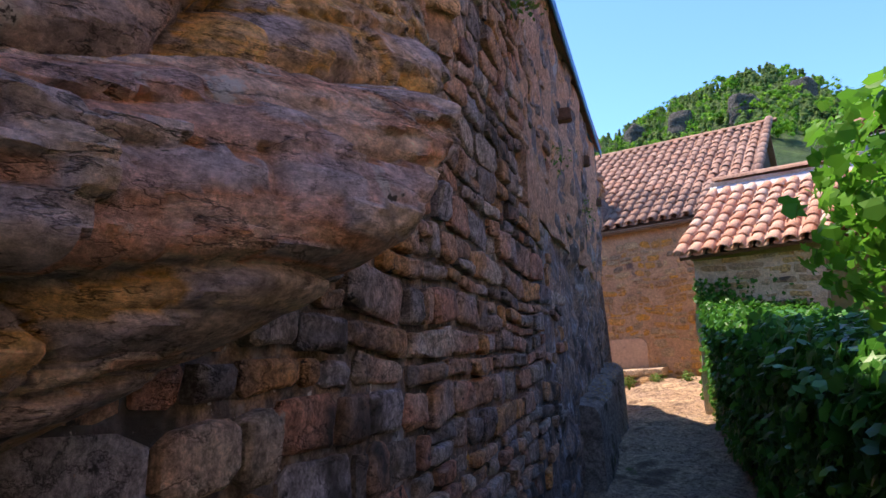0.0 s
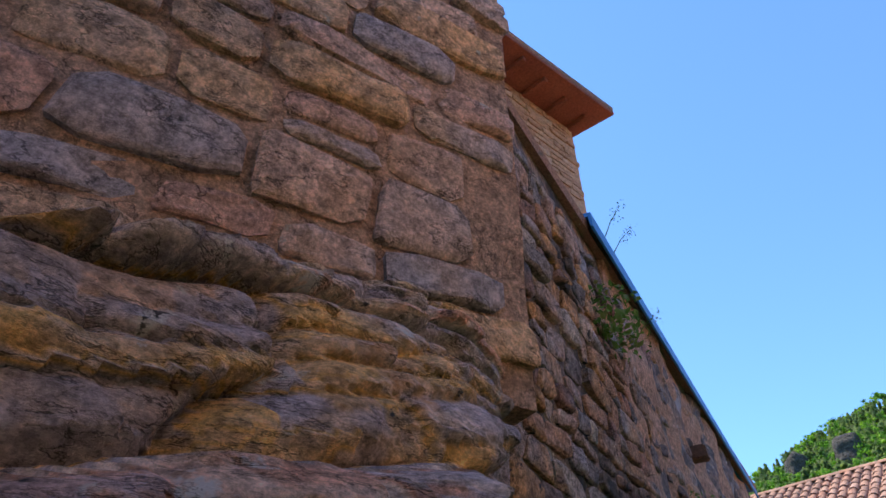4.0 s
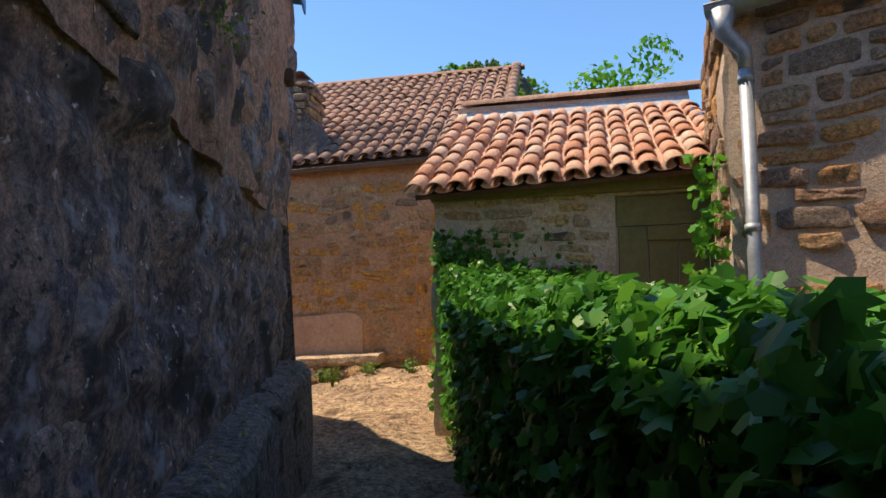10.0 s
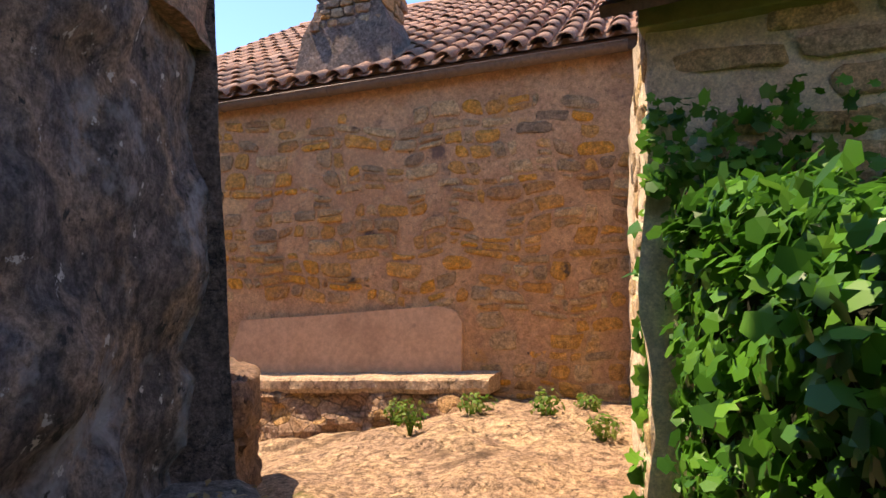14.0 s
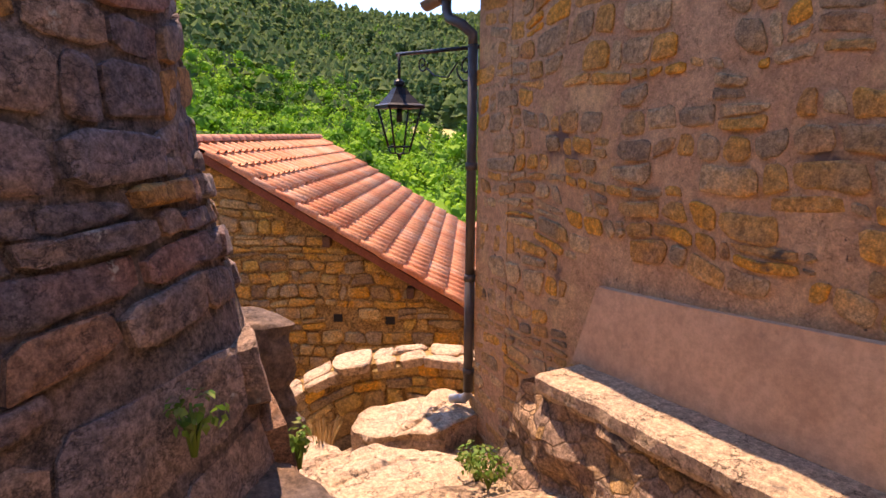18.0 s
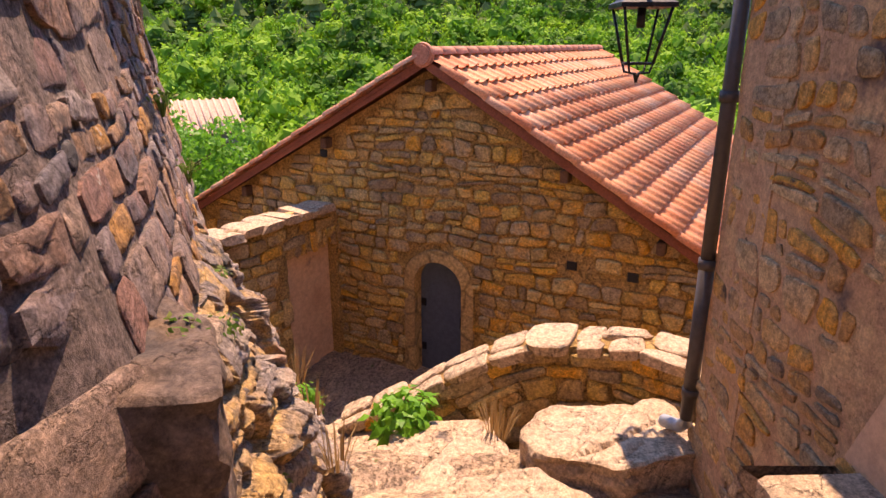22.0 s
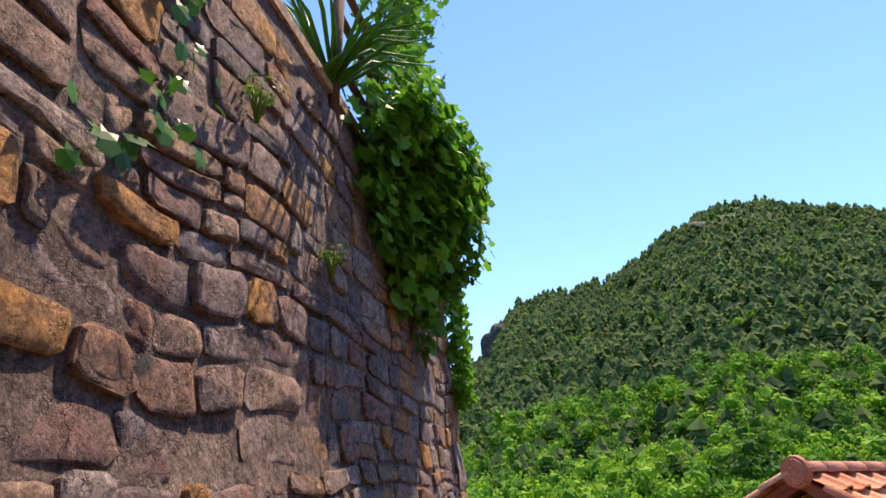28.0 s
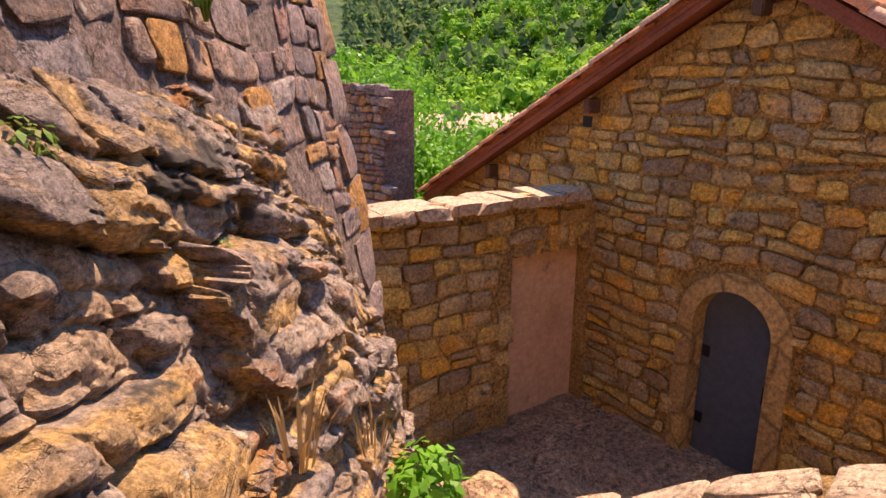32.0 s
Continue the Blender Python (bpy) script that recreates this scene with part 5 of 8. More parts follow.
def bench_meshes():
    xs = np.arange(-4.02, -1.2, 0.06)
    bm, cols = bmesh.new(), []
    for x in xs:
        zt = 0.97 + 0.055 * (x + 4.0)
        y0 = 7.02 + 0.03 * fbm(x * 2.5, 0, 0, 3)
        prof = [(y0 + 0.02, zt - 0.13), (y0, zt - 0.09), (y0 + 0.005, zt - 0.02), (y0 + 0.03, zt), (7.25, zt + 0.01), (7.45, zt + 0.02), (7.45, zt - 0.13)]
        cols.append([bm.verts.new((x, y + 0.01 * fbm(x * 6, z * 9, 1), z + 0.012 * fbm(x * 4, y * 5, 2))) for y, z in prof])
    for i in range(len(cols) - 1):
        for k in range(6):
            bm.faces.new((cols[i][k], cols[i + 1][k], cols[i + 1][k + 1], cols[i][k + 1]))
    bm.faces.new(cols[0])
    bm.faces.new(cols[-1][::-1])
    top = from_bm("bench_slab", bm, M_SLAB)
    bm, cols = bmesh.new(), []
    for x in np.arange(-4.25, -1.3, 0.05):
        zt = 0.97 + 0.055 * (x + 4.0) - 0.11
        base = float(ground_z(x, 6.9)) - 0.25
        col = []
        for s in np.linspace(0, 1, 14):
            z = zt + (base - zt) * s
            y = 7.08 - 0.16 * s + 0.09 * fbm(x * 3, z * 4, 4.0, 5)
            xx = x - (0.25 * s if x < -4.1 else 0)
            col.append(bm.verts.new((xx, y, z)))
        col.append(bm.verts.new((x, 7.45, base)))
        col.append(bm.verts.new((x, 7.45, zt)))
        cols.append(col)
    for i in range(len(cols) - 1):
        for k in range(15):
            bm.faces.new((cols[i][k], cols[i + 1][k], cols[i + 1][k + 1], cols[i][k + 1]))
    bm.faces.new(cols[0])
    bm.faces.new(cols[-1][::-1])
    return top, from_bm("bench_base", bm, M_RUBBLE_BASE)


_t, _b = bench_meshes()
part("bench_slab", _t, bench, "pale worn stone slab")
part("bench_base", _b, bench, "rough brown rubble base")


# Roof tiles
def canal_tile(mat, length=0.46, r0=0.092, r1=0.075, thick=0.013, seg=8, height=0.8):
    """A tapered barrel tile, crown up, along +y from its wide end at y = 0."""
    verts, faces = [], []
    for y, r in ((0, r0), (length, r1)):
        for q in (0, 1):
            rr = r - q * thick
            for k in range(seg + 1):
                a = math.pi * k / seg
                verts.append((rr * math.cos(a), y, rr * math.sin(a) * height))
    n = seg + 1
    o = lambda j, q, k: j * 2 * n + q * n + k  # noqa: E731
    for k in range(seg):
        faces.append((o(0, 0, k), o(0, 0, k + 1), o(1, 0, k + 1), o(1, 0, k)))
        faces.append((o(0, 1, k), o(1, 1, k), o(1, 1, k + 1), o(0, 1, k + 1)))
        faces.append((o(0, 0, k), o(0, 1, k), o(0, 1, k + 1), o(0, 0, k + 1)))
    me = bpy.data.meshes.new("tile")
    me.from_pydata(verts, [], faces)
    me.materials.append(mat)
    me.polygons.foreach_set("use_smooth", np.array([i % 3 != 2 for i in range(len(faces))]))
    return me


def tri_copy(me):
    bm = bmesh.new()
    bm.from_mesh(me)
    bmesh.ops.triangulate(bm, faces=list(bm.faces))
    out = bpy.data.meshes.new(me.name)
    bm.to_mesh(out)
    bm.free()
    return out


def canal_roof(parent, e0, e1, t0, t1, mat, r, pitch=0.205, row=0.34, most=300, near=None, wob=0.012, fill=True):
    """Barrel tiles over a roof with eave e0-e1 and upper edge t0-t1: channels below, covers above."""
    e0, e1, t0, t1 = (Vector(p) for p in (e0, e1, t0, t1))
    cols = max(2, round((e1 - e0).length / pitch))
    rows = max(1, round((t0 - e0).length / row))
    cover, chan = canal_tile(mat), canal_tile(mat, height=0.45)
    cells = []
    for i in range(cols + 1):
        for j in range(rows):
            cells.append((i, j))
    if near:
        cells.sort(key=near)
    rest = []
    cnt = 0
    for i, j in cells:
        for kind in ((0, 1) if fill and i < cols else (0,)):
            u = (i + 0.5 * kind) / cols
            lo, hi = e0.lerp(e1, u), t0.lerp(t1, u)
            d = (hi - lo).normalized()
            x = (e1 - e0).normalized()
            nrm = x.cross(d).normalized()
            x = d.cross(nrm)
            p = lo + d * (j * (hi - lo).length / rows - 0.03)
            rot = Matrix((x, d, nrm)).transposed().to_4x4()
            lift = 0.055 if kind == 0 else 0.055
            m = Matrix.Translation(p + nrm * (lift + r.uniform(-wob, wob) * 0.5) + x * r.uniform(-wob, wob)) @ rot @ pose(0, 0, 0, -2.4 + r.uniform(-1, 1), 180 if kind else 0, r.uniform(-1.8, 1.8))
            if cnt < most:
                part("tile", chan if kind else cover, parent, m=m)
                cnt += 1
            else:
                rest.append((kind, m))
    if rest:
        ob = part("tiles", joined("tiles", [tri_copy(cover), tri_copy(chan)], rest, mat, False), parent)
        ob["kind"] = "stuff"


def deck(name, corners, thick, mat, parent=None, label=""):
    bm = bmesh.new()
    c = [Vector(p) for p in corners]
    n = (c[1] - c[0]).cross(c[3] - c[0]).normalized()
    a = [bm.verts.new(p) for p in c]
    b = [bm.verts.new(p - n * thick) for p in c]
    bm.faces.new(a)
    bm.faces.new(b[::-1])
    for i in range(4):
        bm.faces.new((a[i], b[i], b[(i + 1) % 4], a[(i + 1) % 4]))
    return part(name, from_bm(name, bm, mat), parent, label)


ochre_roof = thing("ochre_house_roof", "roof of weathered brown and pink canal tiles", "roof")
RE0, RE1 = (-6.3, 7.38, gz(-6.3) + 0.05), (0.45, 7.38, gz(0.45) + 0.05)
RT0, RT1 = (-6.3, 12.25, 6.85), (0.45, 12.25, 7.06)
deck("roof_deck", (RE0, RE1, RT1, RT0), 0.05, M_WOOD, ochre_roof)
rt = random.Random(66)
canal_roof(ochre_roof, RE0, RE1, RT0, RT1, M_CANAL_OLD, rt, pitch=0.225, row=0.36, near=lambda q: q[1] * 1.0 + abs(q[0] - 14) * 0.25)
deck("roof_back", ((0.45, 17.2, 4.0), (-6.3, 17.2, 3.8), RT0, RT1), 0.06, M_CANAL_OLD, ochre_roof)
ridge_t = canal_tile(M_CANAL_OLD, 0.46, 0.11, 0.10)
for i in range(16):
    p = Vector(RT0).lerp(Vector(RT1), i / 15.6)
    part("ridge_tile", ridge_t, ochre_roof, m=Matrix.Translation(p + Vector((0, 0, 0.05))) @ pose(0, 0, 0, 2, 0, -90 + rt.uniform(-2, 2)))
for i in range(15):
    p = Vector(RE1).lerp(Vector(RT1), i / 15)
    d = (Vector(RT1) - Vector(RE1)).normalized()
    part("verge_tile", ridge_t, ochre_roof, m=Matrix.Translation(p + Vector((0.02, 0, 0.12))) @ Matrix((Vector((1, 0, 0)), d, Vector((1, 0, 0)).cross(d))).transposed().to_4x4())
# gable end of that house over the shed
tagged(new("wall_ochre_gable", prism_mesh("wall_ochre_gable", [(0.05, 7.5), (0.4, 7.5), (0.4, 13), (0.05, 13)], 1.0, 3.9, M_OCHRE_MORTAR)), kind="structure")
bm = bmesh.new()
g = [bm.verts.new(p) for p in ((0.32, 7.5, 3.85), (0.32, 17, 3.85), (0.32, 12.25, 6.9))]
h = [bm.verts.new(v.co - Vector((0.25, 0, 0))) for v in g]
bm.faces.new(g), bm.faces.new(h[::-1])
for i in range(3):
    bm.faces.new((g[i], h[i], h[(i + 1) % 3], g[(i + 1) % 3]))
tagged(new("wall_ochre_peak", from_bm("wall_ochre_peak", bm, M_WOOD)), kind="structure")


# Gutters and pipes
def gutter(parent, p0, p1, r, mat, n=14):
    """Half-round gutter from p0 to p1 with a rolled lip, end caps and brackets."""
    p0, p1 = Vector(p0), Vector(p1)
    d = (p1 - p0).normalized()
    out = d.cross(Vector((0, 0, 1))).normalized()
    prof = []
    for k in range(n + 1):
        a = math.pi + math.pi * k / n
        prof.append((r * math.cos(a), r * math.sin(a)))
    prof += [((r - 0.006) * math.cos(math.pi + math.pi * k / n), (r - 0.006) * math.sin(math.pi + math.pi * k / n)) for k in range(n, -1, -1)]
    bm = bmesh.new()
    rows = [[bm.verts.new(p + out * x + Vector((0, 0, z))) for x, z in prof] for p in (p0, p1)]
    m = len(prof)
    for k in range(m):
        bm.faces.new((rows[0][k], rows[0][(k + 1) % m], rows[1][(k + 1) % m], rows[1][k]))
    for row in rows:
        bm.faces.new(row[: n + 1])
    part("trough", from_bm("trough", bm, mat), parent)
    part("lip", tube_mesh("lip", [p0 + out * r, p1 + out * r], 0.008, mat, 6), parent)
    k = 0.35
    while k < (p1 - p0).length:
        q = p0 + d * k
        pts = [q + out * (r + 0.004) * math.cos(math.pi + math.pi * j / 8) + Vector((0, 0, (r + 0.004) * math.sin(math.pi + math.pi * j / 8))) for j in range(9)]
        part("bracket", tube_mesh("bracket", pts, 0.006, mat, 5), parent)
        k += 0.62


og = thing("roof_gutter", "brown half-round gutter under the weathered tiles", "gutter")
gutter(og, (-6.43, 7.35, gz(-6.43) - 0.02), (-0.15, 7.35, gz(-0.15) - 0.02), 0.068, M_BROWN_GUTTER)
fascia = thing("eave_board", "dark eave board under the tiles", "board")
deck("board", ((-6.2, 7.43, gz(-6.2) + 0.05), (0.3, 7.43, gz(0.3) + 0.05), (0.3, 7.43, gz(0.3) - 0.06), (-6.2, 7.43, gz(-6.2) - 0.06)), 0.03, M_WOOD, fascia)
dp = thing("downpipe", "dark brown downpipe with a swan neck and a kicked-out shoe", "pipe")
PX, PY = -5.675, 7.43
part("swan_neck", tube_mesh("swan_neck", [(-6.02, 7.35, gz(-6) - 0.07), (-6.02, 7.35, gz(-6) - 0.16), (-5.96, 7.35, gz(-6) - 0.24), (-5.72, 7.35, gz(-6) - 0.32), (PX - 0.01, PY, gz(-6) - 0.40), (PX, PY, gz(-6) - 0.50)], 0.043, M_BROWN_PIPE, 12), dp)
part("pipe", tube_mesh("pipe", [(PX, PY, gz(-6) - 0.48), (PX, PY, 1.2)], 0.042, M_BROWN_PIPE, 14), dp)
part("lower_pipe", tube_mesh("lower_pipe", [(PX, PY, 1.24), (PX, PY, 0.16)], 0.046, M_BROWN_PIPE, 14), dp)
part("shoe", tube_mesh("shoe", [(PX, PY, 0.2), (PX, PY, 0.13), (PX - 0.03, PY - 0.03, 0.08), (PX - 0.16, PY - 0.09, 0.04)], 0.044, M_ZINC, 12), dp, "grey end shoe")
for z in (1.22, 2.2, 0.35):
    part("collar", tube_mesh("collar", [(PX, PY, z - 0.03), (PX, PY, z + 0.03)], 0.053, M_BROWN_PIPE, 14), dp)

# Street lantern on its bracket
LX, LY, LZ = -6.80, 7.22, 3.20
lant = thing("street_lantern", "black four-sided iron lantern hanging from a scrolled wall bracket", "street lamp")
part("arm", tube_mesh("arm", [(-5.60, 7.48, LZ - 0.02), (LX - 0.06, LY, LZ + 0.03)], 0.017, M_IRON_HOLE_BLACK, 8), lant)
part("wall_plate", tube_mesh("wall_plate", [(-5.63, 7.50, LZ + 0.12), (-5.63, 7.50, LZ - 0.5)], 0.02, M_IRON_HOLE_BLACK, 6), lant)


def scroll(cx, cz, r, turns, start, flip=1):
    pts = []
    for k in range(40):
        s = k / 39
        a = start + flip * s * turns * 2 * math.pi
        rr = r * (1 - 0.82 * s)
        x = cx + rr * math.cos(a)
        q = (x + 5.6) / (LX + 5.6)
        pts.append((x, 7.48 + (LY - 7.48) * q, cz + rr * math.sin(a)))
    return pts


part("scroll", tube_mesh("scroll", scroll(-5.80, LZ - 0.17, 0.13, 1.5, math.radians(180)), 0.008, M_IRON_HOLE_BLACK, 6), lant)
part("scroll", tube_mesh("scroll", scroll(-6.42, LZ - 0.09, 0.08, 1.4, math.radians(0), -1), 0.008, M_IRON_HOLE_BLACK, 6), lant)
part("brace", tube_mesh("brace", [(-5.92, 7.41, LZ - 0.12), (-6.05, 7.38, LZ - 0.24), (-6.25, 7.34, LZ - 0.21), (-6.36, 7.31, LZ - 0.13)], 0.008, M_IRON_HOLE_BLACK, 6), lant)
part("drop_rod", tube_mesh("drop_rod", [(LX, LY, LZ + 0.03), (LX, LY, LZ - 0.24)], 0.016, M_IRON_HOLE_BLACK, 8), lant)


def lathe4(name, prof, mat, sides=4, turn=45.0):
    verts, faces = [], []
    for r, z in prof:
        for k in range(sides):
            a = math.radians(turn) + 2 * math.pi * k / sides
            verts.append((LX + r * math.cos(a), LY + r * math.sin(a), LZ + z))
    for i in range(len(prof) - 1):
        for k in range(sides):
            k2 = (k + 1) % sides
            faces.append((i * sides + k, i * sides + k2, (i + 1) * sides + k2, (i + 1) * sides + k))
    me = bpy.data.meshes.new(name)
    me.from_pydata(verts, [], faces + [tuple(range(sides))[::-1], tuple(range((len(prof) - 1) * sides, len(prof) * sides))])
    me.materials.append(mat)
    return me


part("finial_cap", lathe4("finial_cap", [(0.015, -0.20), (0.05, -0.23), (0.055, -0.26), (0.03, -0.28), (0.06, -0.30)], M_IRON_HOLE_BLACK, 10), lant)
part("hood", lathe4("hood", [(0.07, -0.29), (0.13, -0.36), (0.22, -0.44), (0.27, -0.46), (0.27, -0.49), (0.235, -0.49)], M_IRON_HOLE_BLACK), lant)
for k in range(4):
    a = math.radians(45 + 90 * k)
    c, s = math.cos(a), math.sin(a)
    part("corner_bar", tube_mesh("corner_bar", [(LX + 0.235 * c, LY + 0.235 * s, LZ - 0.47), (LX + 0.12 * c, LY + 0.12 * s, LZ - 0.86)], 0.011, M_IRON_HOLE_BLACK, 6), lant)
    part("base_curl", tube_mesh("base_curl", [(LX + 0.12 * c, LY + 0.12 * s, LZ - 0.86), (LX + 0.10 * c, LY + 0.10 * s, LZ - 0.92), (LX + 0.02 * c, LY + 0.02 * s, LZ - 0.93), (LX, LY, LZ - 0.99)], 0.009, M_IRON_HOLE_BLACK, 6), lant)
    c2, s2 = math.cos(a + math.pi / 2), math.sin(a + math.pi / 2)
    part("lower_bar", tube_mesh("lower_bar", [(LX + 0.12 * c, LY + 0.12 * s, LZ - 0.86), (LX + 0.12 * c2, LY + 0.12 * s2, LZ - 0.86)], 0.01, M_IRON_HOLE_BLACK, 6), lant)
part("lamp_holder", tube_mesh("lamp_holder", [(LX, LY, LZ - 0.47), (LX, LY, LZ - 0.62)], 0.03, M_IRON_HOLE_BLACK, 8), lant)

# Chimney on the ochre roof
ch = thing("chimney", "squat rubble chimney with a tile cap on the weathered roof", "chimney")
CX, CY = -2.95, 7.95
cbm = bmesh.new()
prof = [(0.56, 0.40, 4.05), (0.50, 0.36, 4.5), (0.34, 0.30, 4.85), (0.31, 0.28, 5.35)]
rows = []
for hx, hy, z in prof:
    ring = []
    for x, y in ((-1, -1), (-0.3, -1), (0.3, -1), (1, -1), (1, 0), (1, 1), (0, 1), (-1, 1), (-1, 0)):
        d = 0.05 * fbm(x * 2 + z, y * 2, z * 3, 3)
        ring.append(cbm.verts.new((CX + hx * x * (1 + d), CY + hy * y * (1 + d), z)))
    rows.append(ring)
for i in range(3):
    for k in range(9):
        cbm.faces.new((rows[i][k], rows[i][(k + 1) % 9], rows[i + 1][(k + 1) % 9], rows[i + 1][k]))
cbm.faces.new(rows[-1])
part("chimney_shaft", from_bm("chimney_shaft", cbm, M_BIG_MORTAR), ch)
rc = random.Random(71)
for fx, org, t in ((0, (CX - 0.36, CY - 0.31, 0), (1, 0)), (1, (CX - 0.36, CY + 0.31, 0), (0, -1)), (2, (CX + 0.34, CY - 0.31, 0), (0, 1))):
    rubble(ch, courses(0.68, 5.3, (0.08, 0.14), (0.12, 0.26), rc, lambda u, v, w, h: u < 0.05 or u + w / 2 > 0.72, v0=4.55), straight(org, t), M_WARM_STONE, 71 + fx, joint=0.012, dome=0.02, proud=0.03)
for i in range(3):
    part("cap_tile", ridge_t, ch, m=Matrix.Translation((CX - 0.24 + 0.22 * i, CY - 0.3, 5.42)) @ pose(0, 0, 0, 4, 0, rc.uniform(-6, 6)))
part("cap_support", box_mesh("cap_support", (CX - 0.3, CY - 0.26, 5.34), (CX + 0.3, CY + 0.26, 5.40), M_BIG_MORTAR, 0.01, 0.02), ch)
part("finial", tube_mesh("finial", [(CX - 0.05, CY, 5.44), (CX - 0.05, CY, 5.66)], [0.04, 0.012], M_CANAL_OLD, 8), ch)

# Shed with the green door
SA, SB = Vector((0.03, 4.2, 0)), Vector((2.42, 3.82, 0))
sd = (SB - SA).normalized()
shed_front = straight(SA, (sd.x, sd.y))
DOOR = (1.64, 2.40, 0.4, 2.70)
wall_shed = tagged(new("wall_shed", slab("wall_shed", shed_front, span(0, 1.64, 0.1) + span(1.64, 2.42, 0.2), span(-0.1, 0.4, 0.25) + span(0.4, 2.70, 0.1) + [2.82], 0.35, M_CREAM_MORTAR, 0.015, holes=[DOOR], freq=2.5, inset=0.01)), kind="structure")
r4 = random.Random(81)
rubble(wall_shed, courses(1.6, 2.72, (0.08, 0.18), (0.16, 0.46), r4, lambda u, v, w, h: u - w / 2 < 0.05 or u + w / 2 > 1.62 or r4.random() < 0.16, v0=0.6), shed_front, M_CREAM_STONE, 81, joint=0.030, dome=0.010, proud=-0.004, warp=0.05, chamfer=0.4)
shed_side = straight((-0.14, 7.44, 0), (0.052, -0.9986))
wall_shed_side = tagged(new("wall_shed_side", slab("wall_shed_side", shed_side, span(0, 3.25, 0.1), span(0, 2.9, 0.1), 0.3, M_CREAM_MORTAR, 0.05, freq=2.5)), kind="structure")
rubble(wall_shed_side, courses(3.2, 2.8, (0.10, 0.2), (0.18, 0.4), r4, lambda u, v, w, h: u + w / 2 > 3.2 or r4.random() < 0.35, v0=0.7), shed_side, M_CREAM_STONE, 82, joint=0.03, dome=0.012, proud=0.0)
gd = thing("green_door", "olive-green boarded wooden door in the shed", "door")
for i in range(3):
    u0 = 1.66 + 0.245 * i
    bm = bmesh.new()
    for u, d, z in ((u0, 0.06, 0.42), (u0 + 0.235, 0.06, 0.42), (u0 + 0.235, 0.06, 2.42), (u0, 0.06, 2.42)):
        p, t, n = shed_front(u, z)
        bm.verts.new(p - n * d)
    bm.verts.ensure_lookup_table()
    f = bm.faces.new(bm.verts)
    ex = bmesh.ops.extrude_face_region(bm, geom=[f])
    _, _, n = shed_front(0, 0)
    bmesh.ops.translate(bm, vec=-n * 0.03, verts=[v for v in ex["geom"] if isinstance(v, bmesh.types.BMVert)])
    bmesh.ops.bevel(bm, geom=list(bm.edges), offset=0.006, segments=1, affect="EDGES")
    part("board", from_bm("board", bm, M_GREEN_PAINT), gd)


def on_wall(place, u0, u1, z0, z1, d0, d1):
    """The corners of a plate on a wall, from depth d0 to d1 outwards, as a mesh."""
    bm = bmesh.new()
    vs = []
    for d in (d0, d1):
        for u, z in ((u0, z0), (u1, z0), (u1, z1), (u0, z1)):
            p, t, n = place(u, z)
            vs.append(bm.verts.new(p + n * d))
    for q in ((0, 1, 2, 3), (4, 5, 6, 7), (0, 1, 5, 4), (1, 2, 6, 5), (2, 3, 7, 6), (3, 0, 4, 7)):
        bm.faces.new([vs[k] for k in q])
    bmesh.ops.bevel(bm, geom=list(bm.edges), offset=0.004, segments=1, affect="EDGES")
    return bm


part("top_rail", from_bm("top_rail", on_wall(shed_front, 1.65, 2.41, 2.43, 2.69, -0.09, -0.045), M_GREEN_PAINT), gd)
part("cross_rail", from_bm("cross_rail", on_wall(shed_front, 1.90, 2.41, 2.30, 2.42, -0.06, -0.035), M_GREEN_PAINT), gd)
lintel = thing("door_lintel", "dark wooden lintel above the green door", "lintel")
part("beam", from_bm("beam", on_wall(shed_front, -0.02, 2.46, 2.72, 2.84, -0.3, 0.06), M_GREEN_PAINT), lintel)
shed_roof = thing("shed_roof", "lean-to roof of pale orange canal tiles", "roof")
SE0, SE1 = (-0.12, 4.00, 2.75), (2.52, 3.56, 2.84)
ST0, ST1 = (0.02, 6.35, 4.12), (2.75, 6.2, 4.14)
deck("roof_deck", (SE0, SE1, ST1, ST0), 0.04, M_WOOD, shed_roof)
canal_roof(shed_roof, SE0, SE1, ST0, ST1, M_CANAL, rt, pitch=0.205, row=0.36, most=300)
flash2 = thing("roof_flashing", "pale lead flashing above the lean-to tiles", "flashing")
deck("sheet", ((-0.05, 6.30, 4.13), (2.8, 6.15, 4.15), (2.8, 6.32, 4.40), (-0.05, 6.48, 4.34)), 0.03, M_FLASH, flash2)
ridge_row = thing("ridge_tiles", "row of red ridge tiles along the lean-to's top wall", "tiles")
for i in range(8):
    x = 0.0 + 0.36 * i
    part("ridge_tile", ridge_t, ridge_row, m=Matrix.Translation((x, 6.48 - 0.055 * x, 4.37 + 0.02 * x)) @ pose(0, 0, 0, 2, 0, -93))
tagged(new("wall_lean_to", prism_mesh("wall_lean_to", [(-0.05, 6.42), (2.8, 6.26), (2.8, 6.7), (-0.05, 6.8)], 2.0, 4.36, M_PINK_MORTAR)), kind="structure")

